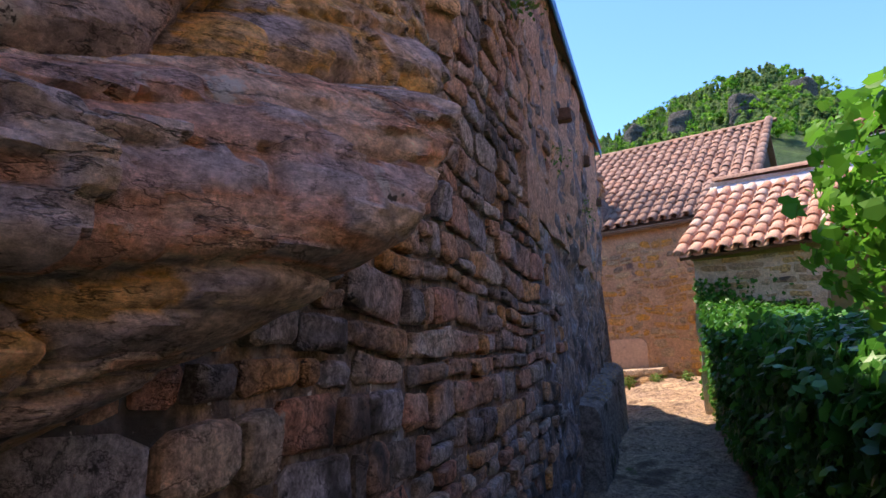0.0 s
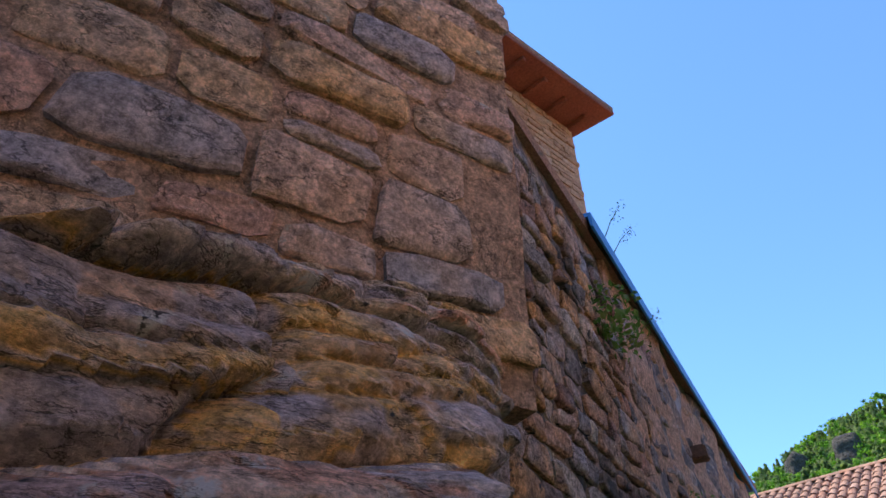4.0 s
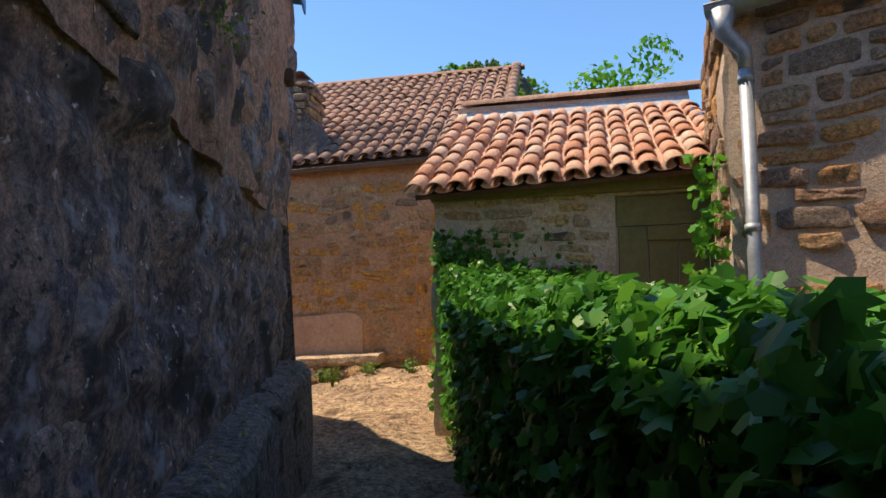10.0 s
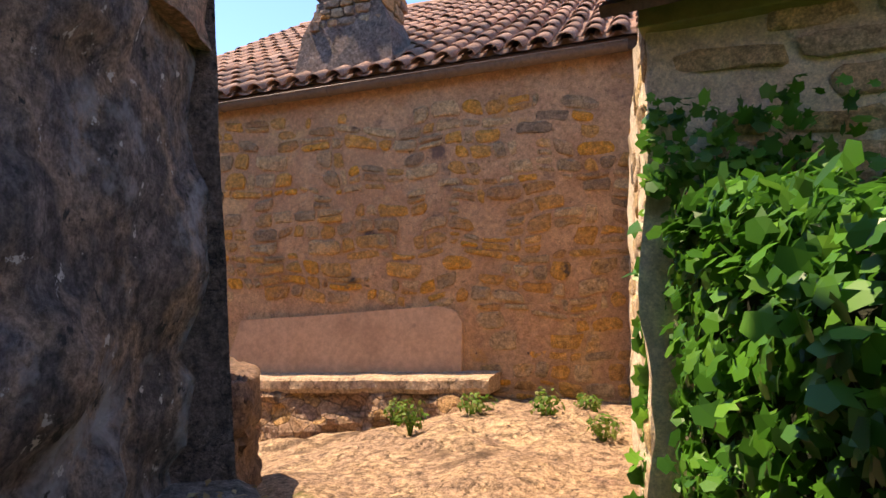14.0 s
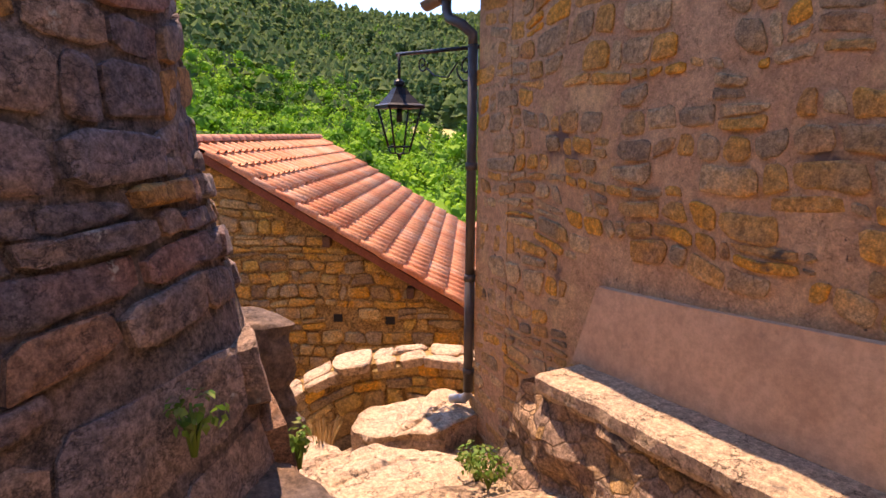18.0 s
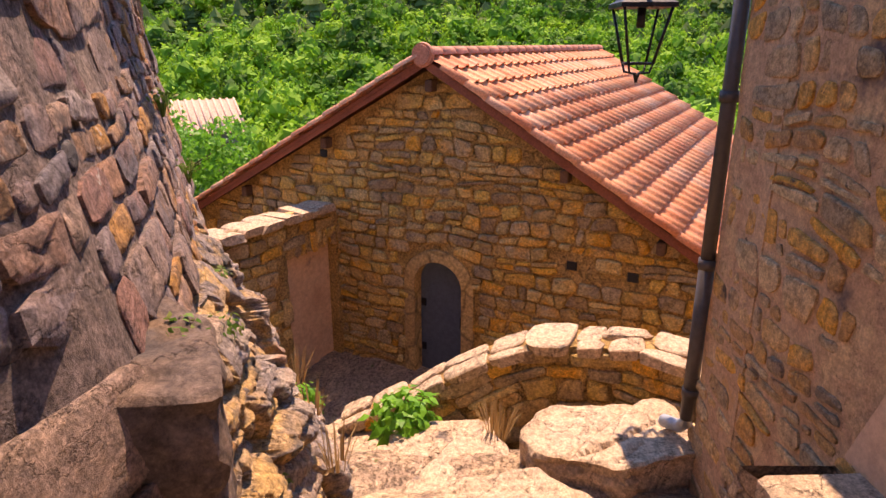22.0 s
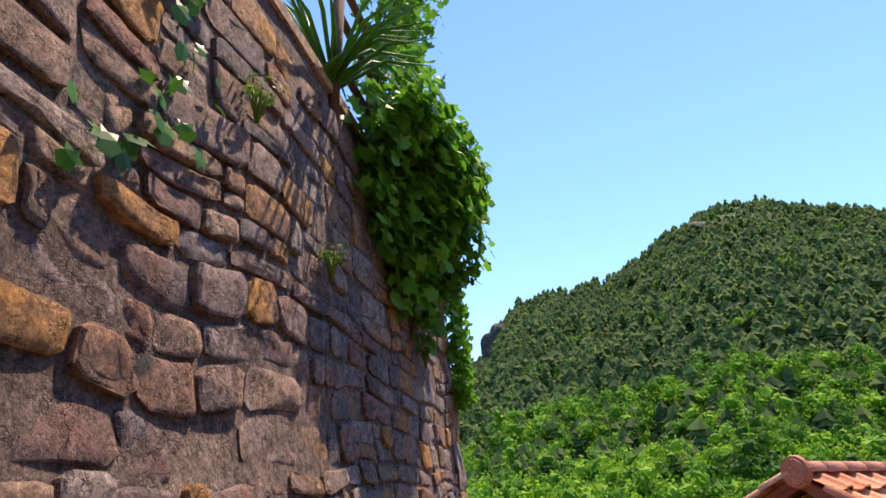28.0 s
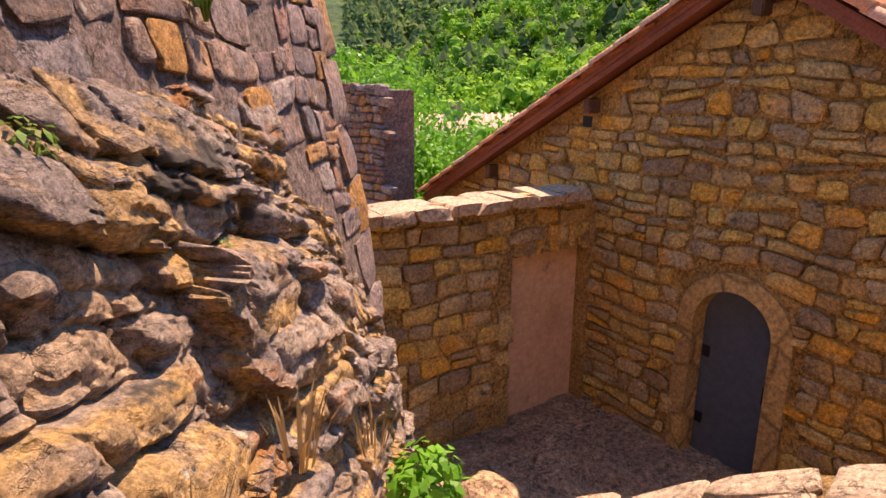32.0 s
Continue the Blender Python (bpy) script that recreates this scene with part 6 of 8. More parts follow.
# House on the right with shutters
RO = Vector((2.22, 2.57, 0))
rd = (0.886, -0.464)
right_front = straight(RO, rd)
WIN = (1.22, 2.12, 1.05, 2.25)
wall_right = tagged(new("wall_right", slab("wall_right", right_front, span(0, 1.22, 0.1) + span(1.22, 2.12, 0.15) + span(2.12, 6, 0.15), span(-0.2, 1.05, 0.12) + span(1.05, 2.25, 0.12) + span(2.25, 3.66, 0.12), 0.4, M_PINK_MORTAR, 0.015, holes=[WIN], freq=2.2, inset=0.01)), kind="structure")
rubble(wall_right, courses(6, 3.6, (0.08, 0.19), (0.16, 0.46), r4, lambda u, v, w, h: u - w / 2 < 0.0 or (1.1 - w / 2 < u < 2.25 + w / 2 and 0.9 < v < 2.4) or r4.random() < 0.16, v0=0.2), right_front, M_WARM_STONE, 83, joint=0.026, dome=0.010, proud=-0.002, warp=0.05, chamfer=0.4, near=lambda q: q[0], most=250)
right_side = straight((2.52, 4.25, 0), (-0.175, -0.985))
wall_right_side = tagged(new("wall_right_side", slab("wall_right_side", right_side, span(0, 1.7, 0.1), span(-0.2, 3.9, 0.1), 0.4, M_PINK_MORTAR, 0.05, freq=2.5)), kind="structure")
rubble(wall_right_side, courses(1.7, 3.8, (0.14, 0.24), (0.2, 0.5), r4, lambda u, v, w, h: u + w / 2 > 1.74, v0=0.6), right_side, M_WARM_STONE, 84, joint=0.02, dome=0.02, proud=0.02)
sh = thing("window_shutter", "closed olive-green boarded window shutters", "shutter")
for i in range(4):
    part("board", from_bm("board", on_wall(right_front, 1.24 + 0.22 * i, 1.45 + 0.22 * i, 1.06, 2.24, -0.06, -0.025), M_GREEN_PAINT), sh)
tagged(new("window_sill", from_bm("window_sill", on_wall(right_front, 1.12, 2.22, 0.95, 1.05, -0.2, 0.06), M_SLAB)), kind="structure")
right_roof = thing("right_house_roof", "steep roof of red canal tiles", "roof")


def rp(u, d, z):
    p, t, n = right_front(u, z)
    return p + n * d


canal_roof(right_roof, rp(-0.04, 0.16, 3.72), rp(6, 0.16, 3.72), rp(-0.04, -2.9, 5.55), rp(6, -2.9, 5.55), M_CANAL_RED, rt, pitch=0.21, row=0.36, most=300, near=lambda q: q[0])
deck("roof_deck", (rp(-0.02, 0.14, 3.70), rp(6, 0.14, 3.70), rp(6, -2.9, 5.53), rp(-0.02, -2.9, 5.53)), 0.04, M_WOOD, right_roof)
for i in range(9):
    u = -0.04
    p = rp(u, 0.16 - 0.31 * i, 3.78 + 0.185 * i)
    d = (rp(u, -2.9, 5.55) - rp(u, 0.16, 3.72)).normalized()
    x = Vector((*rd, 0))
    part("verge_tile", canal_tile(M_CANAL_RED) if i == 0 else right_roof.children[-1].data, right_roof, m=Matrix.Translation(p) @ Matrix((x, d, x.cross(d))).transposed().to_4x4())
rch = thing("chimney", "small red brick chimney with a slab cap", "chimney")
cpos = rp(0.55, -2.75, 5.05)
part("chimney_shaft", box_mesh("chimney_shaft", (cpos.x - 0.2, cpos.y - 0.2, 5.2), (cpos.x + 0.2, cpos.y + 0.2, 5.55), M_RED_WOOD, 0.01), rch)
part("cap", box_mesh("cap", (cpos.x - 0.3, cpos.y - 0.28, 5.55), (cpos.x + 0.3, cpos.y + 0.28, 5.62), M_RED_WOOD, 0.01), rch)
part("pot", box_mesh("pot", (cpos.x - 0.08, cpos.y - 0.08, 5.62), (cpos.x + 0.08, cpos.y + 0.08, 5.8), M_RED_WOOD, 0.01), rch)
rg = thing("roof_gutter", "grey zinc half-round gutter along the red tile eave", "gutter")
gutter(rg, rp(-0.06, 0.14, 3.62), rp(6, 0.14, 3.64), 0.07, M_ZINC)
rpipe = thing("downpipe", "grey zinc downpipe with a funnel head", "pipe")
q0, q1 = rp(0.04, 0.14, 3.56), rp(0.14, 0.07, 3.2)
part("funnel", tube_mesh("funnel", [q0 + Vector((0, 0, 0.02)), q0 - Vector((0, 0, 0.12)), q1 + Vector((0, 0, 0.12)), q1], [0.09, 0.055, 0.045, 0.045], M_ZINC, 12), rpipe)
part("pipe", tube_mesh("pipe", [q1, Vector((q1.x, q1.y, 0.5))], 0.042, M_ZINC, 14), rpipe)
for z in (3.14, 2.2, 1.2):
    part("collar", tube_mesh("collar", [(q1.x, q1.y, z - 0.025), (q1.x, q1.y, z + 0.025)], 0.05, M_ZINC, 14), rpipe)

# Tower of the old house above the alley
TOWER = [(-0.51, -0.49), (-2.28, -0.81), (-2.46, -2.73), (-0.69, -2.37)]
tower = tagged(new("wall_tower", prism_mesh("wall_tower", TOWER, 3.0, 7.62, M_BRICK, 0.0)), kind="structure")
r6 = random.Random(91)
tower_shapes = stone_set(M_BRICK, 500, 5, 0.06, 0.1)
tow = []
for p0, p1 in ((TOWER[3], TOWER[0]), (TOWER[0], TOWER[1])):
    d = Vector((p1[0] - p0[0], p1[1] - p0[1]))
    w, d = d.length, d.normalized()
    pl = straight((p0[0], p0[1], 0), (d.x, d.y))
    for u, v, ww, hh in courses(w, 7.56, (0.07, 0.12), (0.12, 0.30), r6, lambda u, v, ww, h: u - ww / 2 < 0 or u + ww / 2 > w + 0.04, v0=4.0):
        p, tt, n = pl(u, v)
        tow.append((r6.randrange(5), Matrix.Translation(p - n * 0.05) @ Matrix((tt, n.cross(tt), n)).transposed().to_4x4() @ Matrix.Diagonal((ww * 0.95, hh * 0.92, 0.14, 1))))
tb = part("stones", joined("stones", tower_shapes, tow, M_BRICK), tower)
tb["kind"] = "stuff"
trf = thing("tower_roof", "overhanging tiled eave with red-brown boards on the tower", "roof")
EAVE = [(0.00, -0.33), (-2.64, -0.57), (-2.76, -3.03), (-0.30, -2.67)]
part("eave", prism_mesh("eave", EAVE, 7.63, 7.69, M_RED_WOOD), trf)
part("tile_edge", prism_mesh("tile_edge", EAVE, 7.70, 7.75, M_CANAL_OLD), trf)
bm = bmesh.new()
base = [bm.verts.new((x, y, 7.76)) for x, y in EAVE]
tip = bm.verts.new((*(-1.44, -1.59), 8.40))
bm.faces.new(base[::-1])
for i in range(4):
    bm.faces.new((base[i], base[(i + 1) % 4], tip))
part("slopes", from_bm("slopes", bm, M_CANAL_OLD), trf)
for i in range(6):
    y = -2.5 + 0.38 * i
    part("rafter", box_mesh("rafter", (-0.75, y, 7.56), (-0.25, y + 0.06, 7.63), M_RED_WOOD, 0.005), trf)
small = thing("small_roof", "small red tiled roof edge above the blue sheet metal", "roof")
deck("tile_slope", ((-1.15, 2.28, 5.36), (-1.3, 1.5, 5.36), (-2.3, 1.3, 5.85), (-2.3, 2.35, 5.85)), 0.06, M_CANAL_RED, small)
deck("wall_under", ((-1.95, 2.1, 5.6), (-1.95, 1.5, 5.6), (-1.95, 1.5, 4.2), (-1.95, 2.1, 4.2)), 0.3, M_ALLEY_RENDER, small)
deck("roof_plane", ((-0.9, 3.2, 4.28), (0.85, -3.7, 4.15), (-1.4, -4.2, 4.85), (-3.0, 2.6, 4.95)), 0.05, M_CANAL_OLD, small)
house_roof = thing("terrace", "flat stone-edged terrace on top of the old house wall", "terrace")
rp0 = []
for u in (0.0, CUM[1], CUM[2], CUM[3]):
    p, t, n = big_house(u, TOP_H)
    rp0.append((p + Vector((n.x, n.y, 0)) * 0.02, p - Vector((n.x, n.y, 0)) * 1.5))
for i in range(3):
    deck("slab", (rp0[i + 1][0], rp0[i][0], rp0[i][1], rp0[i + 1][1]), 0.06, M_SLAB, house_roof)

# House with the gable
G, RD = Vector((0.472, 0.882, 0)), Vector((-0.882, 0.472, 0))
GF = Vector((-11.12, 5.47, 0)) + G * 0.22
OFF_L, OFF_R, Z_L, Z_R, Z_T = -5.07, 4.28, -0.44, -0.22, 2.24
gable = straight(GF + G * OFF_L, (G.x, G.y))
DU, DZ0, DZ1 = 0.065 - OFF_L, -2.5, -0.60       # door axis along the wall, sill and crown
DW = 0.40


def gable_top(u):
    o = u + OFF_L
    return Z_T + (o / OFF_L) * (Z_L - Z_T) if o < 0 else Z_T + (o / OFF_R) * (Z_R - Z_T)


def gable_slab():
    us = sorted(set(span(0.15, DU - DW, 0.12) + span(DU - DW, DU + DW, 0.1) + span(DU + DW, OFF_R - OFF_L - 0.15, 0.12) + [-OFF_L]))
    verts, faces = [], []
    rows = 36
    for u in us:
        hole = DU - DW - 1e-4 <= u <= DU + DW + 1e-4
        for side in (0, 1):
            for j in range(rows + 1):
                z = -3.0 + (gable_top(u) - 0.06 + 3.0) * j / rows
                p, t, n = gable(u, z)
                verts.append(p + n * (0.02 * fbm(u * 2, z * 2, 4.0) - 0.01 if side == 0 else -0.5))
    k = rows + 1
    ix = lambda i, s, j: (i * 2 + s) * k + j  # noqa: E731
    for i in range(len(us) - 1):
        inside = DU - DW - 1e-4 <= us[i] and us[i + 1] <= DU + DW + 1e-4
        for j in range(rows):
            z = -3.0 + (gable_top((us[i] + us[i + 1]) / 2) + 3.0) * (j + 0.5) / rows
            if inside and z < DZ1 + 0.02:
                continue
            faces.append((ix(i, 0, j), ix(i + 1, 0, j), ix(i + 1, 0, j + 1), ix(i, 0, j + 1)))
            faces.append((ix(i, 1, j), ix(i, 1, j + 1), ix(i + 1, 1, j + 1), ix(i + 1, 1, j)))
        faces.append((ix(i, 0, rows), ix(i + 1, 0, rows), ix(i + 1, 1, rows), ix(i, 1, rows)))
    return np_mesh("wall_gable", [tuple(v) for v in verts], faces, M_GOLD_MORTAR)


wall_gable = tagged(new("wall_gable", gable_slab()), kind="structure")
gold_shapes = stone_set(M_GOLD_STONE, 600, 12, 0.12, 0.18)
r7 = random.Random(101)
HOLES = [(2.08 - OFF_L, -0.32), (2.88 - OFF_L, -0.35), (-1.97 - OFF_L, 0.85)]


def gable_skip(u, v, w, h):
    if v + h / 2 > min(gable_top(u - w / 2), gable_top(u + w / 2)) - 0.08 or u - w / 2 < 0.1 or u + w / 2 > OFF_R - OFF_L - 0.1:
        return True
    if abs(u - DU) < 0.50 + w / 2 and v < -1.0 or math.hypot(u - DU, (v + 0.98)) < 0.58 + w * 0.35:
        return True
    return any(abs(u - a) < 0.10 + w / 2 and abs(v - b) < 0.06 + h / 2 for a, b in HOLES)


rubble(wall_gable, courses(OFF_R - OFF_L, 2.3, (0.09, 0.24), (0.14, 0.44), r7, gable_skip, v0=-2.6), gable, M_GOLD_STONE, 101, joint=0.016, depth=0.12, dome=0.018, rough=0.018, proud=0.012, warp=0.05, lean=0.5, chamfer=0.30,
       near=lambda q: abs(q[0] - DU) + abs(q[1] + 0.3), most=300, vary=0.014)
# putlog holes: solid black blocks, their colour stands for the shade inside
for u, v in HOLES:
    part("putlog_hole", from_bm("putlog_hole", on_wall(gable, u - 0.07, u + 0.07, v - 0.06, v + 0.06, -0.1, 0.012), M_IRON_HOLE_BLACK), wall_gable)
for off, z in ((0, 1.93), (-1.85, 1.03), (1.95, 0.88), (-3.6, 0.1), (3.2, 0.12)):
    p, t, n = gable(off - OFF_L, z)
    tagged(part("purlin_end", box_mesh("purlin_end", (-0.055, -0.08, -0.3), (0.055, 0.08, 0.16), M_WOOD, 0.012, 0.01, int(off)), None, m=Matrix.Translation(p) @ Matrix((t, Vector((0, 0, 1)), n)).transposed().to_4x4()), "dark purlin end under the gable verge", "beam", "purlin ends of the gable")
for org, t, w in ((GF + G * OFF_R * 0.97, (RD.x, RD.y), 8.0), (GF + G * OFF_L * 0.97 + RD * 8.0, (-RD.x, -RD.y), 8.0)):
    z1 = Z_R if w and t[0] < 0 else Z_L
    tagged(new("wall_long", slab("wall_long", straight(org, t), span(0, w, 0.4), span(-3, z1 - 0.05, 0.3), 0.4, M_GOLD_MORTAR, 0.03)), kind="structure")

# arched door and its surround
surround = thing("door_surround", "smooth ochre stone surround of the arched door", "door frame")


def arch_ring(r, spring, n=16):
    return [(DU - r, DZ0)] + [(DU - r * math.cos(math.pi * k / n), spring + r * math.sin(math.pi * k / n) * 0.95) for k in range(n + 1)] + [(DU + r, DZ0)]


M_SURROUND = surf("surround_stone", [(0.46, 0.28, 0.11), (0.56, 0.36, 0.15), (0.38, 0.24, 0.11)], per="none", scale=7, vary=0.4, bump=0.9, blocks=2.0, flat=1.0)
SPRING = DZ1 - DW * 0.95
bm = bmesh.new()
inner, outer = arch_ring(DW, SPRING), arch_ring(DW + 0.19, SPRING)
inner2 = arch_ring(DW, SPRING)
fi = [bm.verts.new(gable(u, z)[0] + gable(u, z)[2] * 0.045) for u, z in inner]
fo = [bm.verts.new(gable(u, z)[0] + gable(u, z)[2] * 0.03) for u, z in outer]
bi = [bm.verts.new(gable(u, z)[0] - gable(u, z)[2] * 0.22) for u, z in inner2]
bo = [bm.verts.new(gable(u, z)[0] - gable(u, z)[2] * 0.02) for u, z in outer]
for i in range(len(fi) - 1):
    bm.faces.new((fi[i], fo[i], fo[i + 1], fi[i + 1]))
    bm.faces.new((fi[i + 1], bi[i + 1], bi[i], fi[i]))
    bm.faces.new((fo[i], bo[i], bo[i + 1], fo[i + 1]))
part("surround", from_bm("surround", bm, M_SURROUND), surround)
bd = thing("arched_door", "slate-blue painted arched door, closed, at the foot of the gable", "door")
ring = arch_ring(DW - 0.005, SPRING)
bm = bmesh.new()
a = [bm.verts.new(gable(u, z)[0] - gable(u, z)[2] * 0.15) for u, z in ring]
b = [bm.verts.new(gable(u, z)[0] - gable(u, z)[2] * 0.21) for u, z in ring]
bm.faces.new(a), bm.faces.new(b[::-1])
for i in range(len(ring)):
    bm.faces.new((a[i], b[i], b[(i + 1) % len(ring)], a[(i + 1) % len(ring)]))
leaf = part("leaf", from_bm("leaf", bm, M_BLUE_DOOR), bd)
for z in (-2.1, -1.35):
    part("hinge", from_bm("hinge", on_wall(gable, DU - DW + 0.02, DU - DW + 0.10, z - 0.06, z + 0.06, -0.15, -0.13), M_IRON_HOLE_BLACK), leaf)
part("handle", from_bm("handle", on_wall(gable, DU + DW - 0.10, DU + DW - 0.05, -1.66, -1.48, -0.15, -0.11), M_IRON_HOLE_BLACK), leaf)

# its roof
def flat_tile(w=0.31, l=0.42, mat=M_FLAT_TILE):
    """Interlocking tile: a shallow trough with a raised roll on one side."""
    prof = [(0, 0.006), (0.03, 0.0), (0.10, -0.004), (0.17, 0.0), (0.195, 0.012), (0.22, 0.034), (0.26, 0.044), (0.30, 0.034), (0.315, 0.006)]
    verts, faces = [], []
    for y, dz in ((0, 0.040), (l, 0.0)):
        for x, z in prof:
            verts.append((x * w / 0.31, y, z + dz))
        for x, z in prof:
            verts.append((x * w / 0.31, y, z + dz - 0.022))
    n = len(prof)
    for k in range(n - 1):
        faces.append((k, k + 1, 2 * n + k + 1, 2 * n + k))
        faces.append((k, n + k, n + k + 1, k + 1))
    me = bpy.data.meshes.new("tile")
    me.from_pydata(verts, [], faces)
    me.materials.append(mat)
    me.polygons.foreach_set("use_smooth", np.array([i % 2 == 0 for i in range(len(faces))]))
    return me


gable_roof = thing("gable_roof", "roof of orange-red interlocking clay tiles", "roof")
LEN, OVER = 8.25, 0.28
FRONT = GF - RD * OVER
ridge0, ridge1 = FRONT + Vector((0, 0, Z_T + 0.06)), FRONT + RD * LEN + Vector((0, 0, Z_T + 0.06))
ftile = flat_tile()
rf = random.Random(111)
rest = []
for side in (1, -1):
    off, z = (OFF_R, Z_R) if side == 1 else (OFF_L, Z_L)
    e0, e1 = FRONT + G * off + Vector((0, 0, z)), FRONT + RD * LEN + G * off + Vector((0, 0, z))
    deck("roof_deck", ((e0, e1, ridge1, ridge0) if side == 1 else (e1, e0, ridge0, ridge1))[::1], 0.05, M_RED_WOOD, gable_roof)
    up = (ridge0 - e0).normalized()
    x = RD if side == 1 else -RD
    nrm = x.cross(up).normalized()
    if nrm.z < 0:
        nrm = -nrm
    rot = Matrix((x, up, nrm)).transposed().to_4x4()
    cols, rows = int(LEN / 0.30), int((ridge0 - e0).length / 0.345)
    stepc, stepr = LEN / cols, (ridge0 - e0).length / rows
    for j in range(rows):
        for i in range(cols):
            org = (e0 if side == 1 else e1) + x * stepc * i + up * (stepr * j - 0.02) + nrm * (0.03 + rf.uniform(-0.002, 0.002))
            m = Matrix.Translation(org) @ rot @ pose(0, 0, 0, -2.6, 0, rf.uniform(-0.3, 0.3))
            if side == 1 and len(gable_roof.children) < 300:
                part("tile", ftile, gable_roof, m=m)
            else:
                rest.append((0, m))
if rest:
    ob = part("tiles", joined("tiles", [tri_copy(ftile)], rest, M_FLAT_TILE), gable_roof)
    ob["kind"] = "stuff"
vt = canal_tile(M_FLAT_TILE, 0.40, 0.085, 0.075, 0.014, 8, 0.95)
for side in (1, -1):
    off, z = (OFF_R, Z_R) if side == 1 else (OFF_L, Z_L)
    e0 = FRONT + G * off + Vector((0, 0, z))
    up = (ridge0 - e0).normalized()
    nrm = RD.cross(up).normalized()
    nrm = nrm if nrm.z > 0 else -nrm
    x = up.cross(nrm)
    n = int((ridge0 - e0).length / 0.355)
    for i in range(n):
        part("verge_tile", vt, gable_roof, m=Matrix.Translation(e0 + up * (i * 0.355) + nrm * (0.035 + 0.006 * (i % 2))) @ Matrix((x, up, nrm)).transposed().to_4x4() @ pose(0, 0, 0, -1.5))
    part("verge_board", from_bm("verge_board", (lambda bm: (bmesh.ops.create_cube(bm, size=1), bm)[1])(bmesh.new()), M_RED_WOOD), gable_roof,
         m=Matrix.Translation((e0 + ridge0) / 2 - nrm * 0.06 + RD * 0.03) @ Matrix((x, up, nrm)).transposed().to_4x4() @ Matrix.Diagonal((0.035, (ridge0 - e0).length, 0.10, 1)))
rtile = canal_tile(M_RIDGE, 0.42, 0.12, 0.105, 0.015, 10, 0.9)
for i in range(int(LEN / 0.37)):
    part("ridge_tile", rtile, gable_roof, m=Matrix.Translation(ridge0 + RD * (0.37 * i) + Vector((0, 0, 0.03))) @ Matrix((RD.cross(Vector((0, 0, 1))), RD, Vector((0, 0, 1)))).transposed().to_4x4() @ pose(0, 0, 0, 1.5))
bm = bmesh.new()
bmesh.ops.create_cone(bm, segments=24, radius1=0.17, radius2=0.15, depth=0.09, cap_ends=True)
bmesh.ops.bevel(bm, geom=[e for e in bm.edges if len(e.link_faces) == 2 and max(len(f.verts) for f in e.link_faces) > 4], offset=0.025, segments=2, affect="EDGES")
part("ridge_end", from_bm("ridge_end", bm, M_RIDGE), gable_roof, "round terracotta ridge end disc", m=Matrix.Translation(ridge0 - RD * 0.02 + Vector((0, 0, 0.03))) @ (-RD).to_track_quat("Z", "Y").to_matrix().to_4x4())
gg = thing("roof_gutter", "grey gutter along the gable house's eave", "gutter")
gutter(gg, FRONT + RD * LEN + G * (OFF_R + 0.06) + Vector((0, 0, Z_R - 0.03)), FRONT + RD * 0.2 + G * (OFF_R + 0.06) + Vector((0, 0, Z_R - 0.03)), 0.06, M_ZINC)

# Courtyard wall with the blocked doorway
A0, A1 = Vector((-8.2, 2.0, 0)), Vector((-11.86, 4.12, 0))
ad = (A1 - A0).normalized()
annex = straight(A0, (ad.x, ad.y))
AL = (A1 - A0).length
PU0, PU1 = AL - 1.20, AL - 0.12
wall_court = tagged(new("wall_court", slab("wall_court", annex, span(0, PU0, 0.1) + span(PU0, PU1, 0.2) + [AL], span(-2.8, -0.52, 0.1) + span(-0.52, 0.05, 0.1), 0.4, M_GOLD_MORTAR, 0.03, holes=[(PU0, PU1, -3, -0.52)])), kind="structure")
rubble(wall_court, courses(AL, 0.0, (0.12, 0.26), (0.2, 0.42), r7, lambda u, v, w, h: u + w / 2 > PU0 - 0.12 and v < -0.4 or u + w / 2 > AL or r7.random() < 0.08, v0=-2.4), annex, M_GOLD_STONE, 102, joint=0.022, dome=0.016, proud=0.016, warp=0.07)
lay(wall_court, [(PU0 - 0.09, z, 0.22, 0.44) for z in (-2.25, -1.78, -1.31, -0.84)], annex, gold_shapes, 0.16, r7, proud=0.035, mat=M_GOLD_STONE, jitter=1)
lay(wall_court, [(PU0 + 0.08 + 0.155 * i, -0.38, 0.14, 0.34) for i in range(8)], annex, gold_shapes, 0.16, r7, proud=0.03, mat=M_GOLD_STONE, jitter=4, name="voussoir")
lay(wall_court, [(0.15 + 0.36 * i, 0.10, 0.36, 0.12) for i in range(int(AL / 0.36))], (lambda u, v: (annex(u, v)[0] - annex(u, v)[2] * 0.06, annex(u, v)[1], annex(u, v)[2])), stone_set(M_SLAB, 700, 5, 0.06, 0.10), 0.52, r7, proud=0.26, gap=1.0, mat=M_SLAB, jitter=2, name="coping_stone", vary=0.08)
tagged(new("blocked_doorway", from_bm("blocked_doorway", on_wall(annex, PU0 - 0.02, PU1 + 0.02, -2.8, -0.50, -0.30, -0.16), M_PLASTER)), kind="structure")

# Low curved wall above the courtyard
LOW = [Vector(p) for p in ((-7.2, 4.9, -0.80), (-7.15, 5.5, -0.50), (-7.05, 6.2, -0.06), (-6.92, 6.7, 0.17), (-6.72, 7.4, 0.24), (-6.35, 7.82, 0.24), (-5.7, 8.05, 0.24))]
LCUM = [0.0]
for i in range(len(LOW) - 1):
    LCUM.append(LCUM[-1] + (Vector(LOW[i + 1]).xy - Vector(LOW[i]).xy).length)


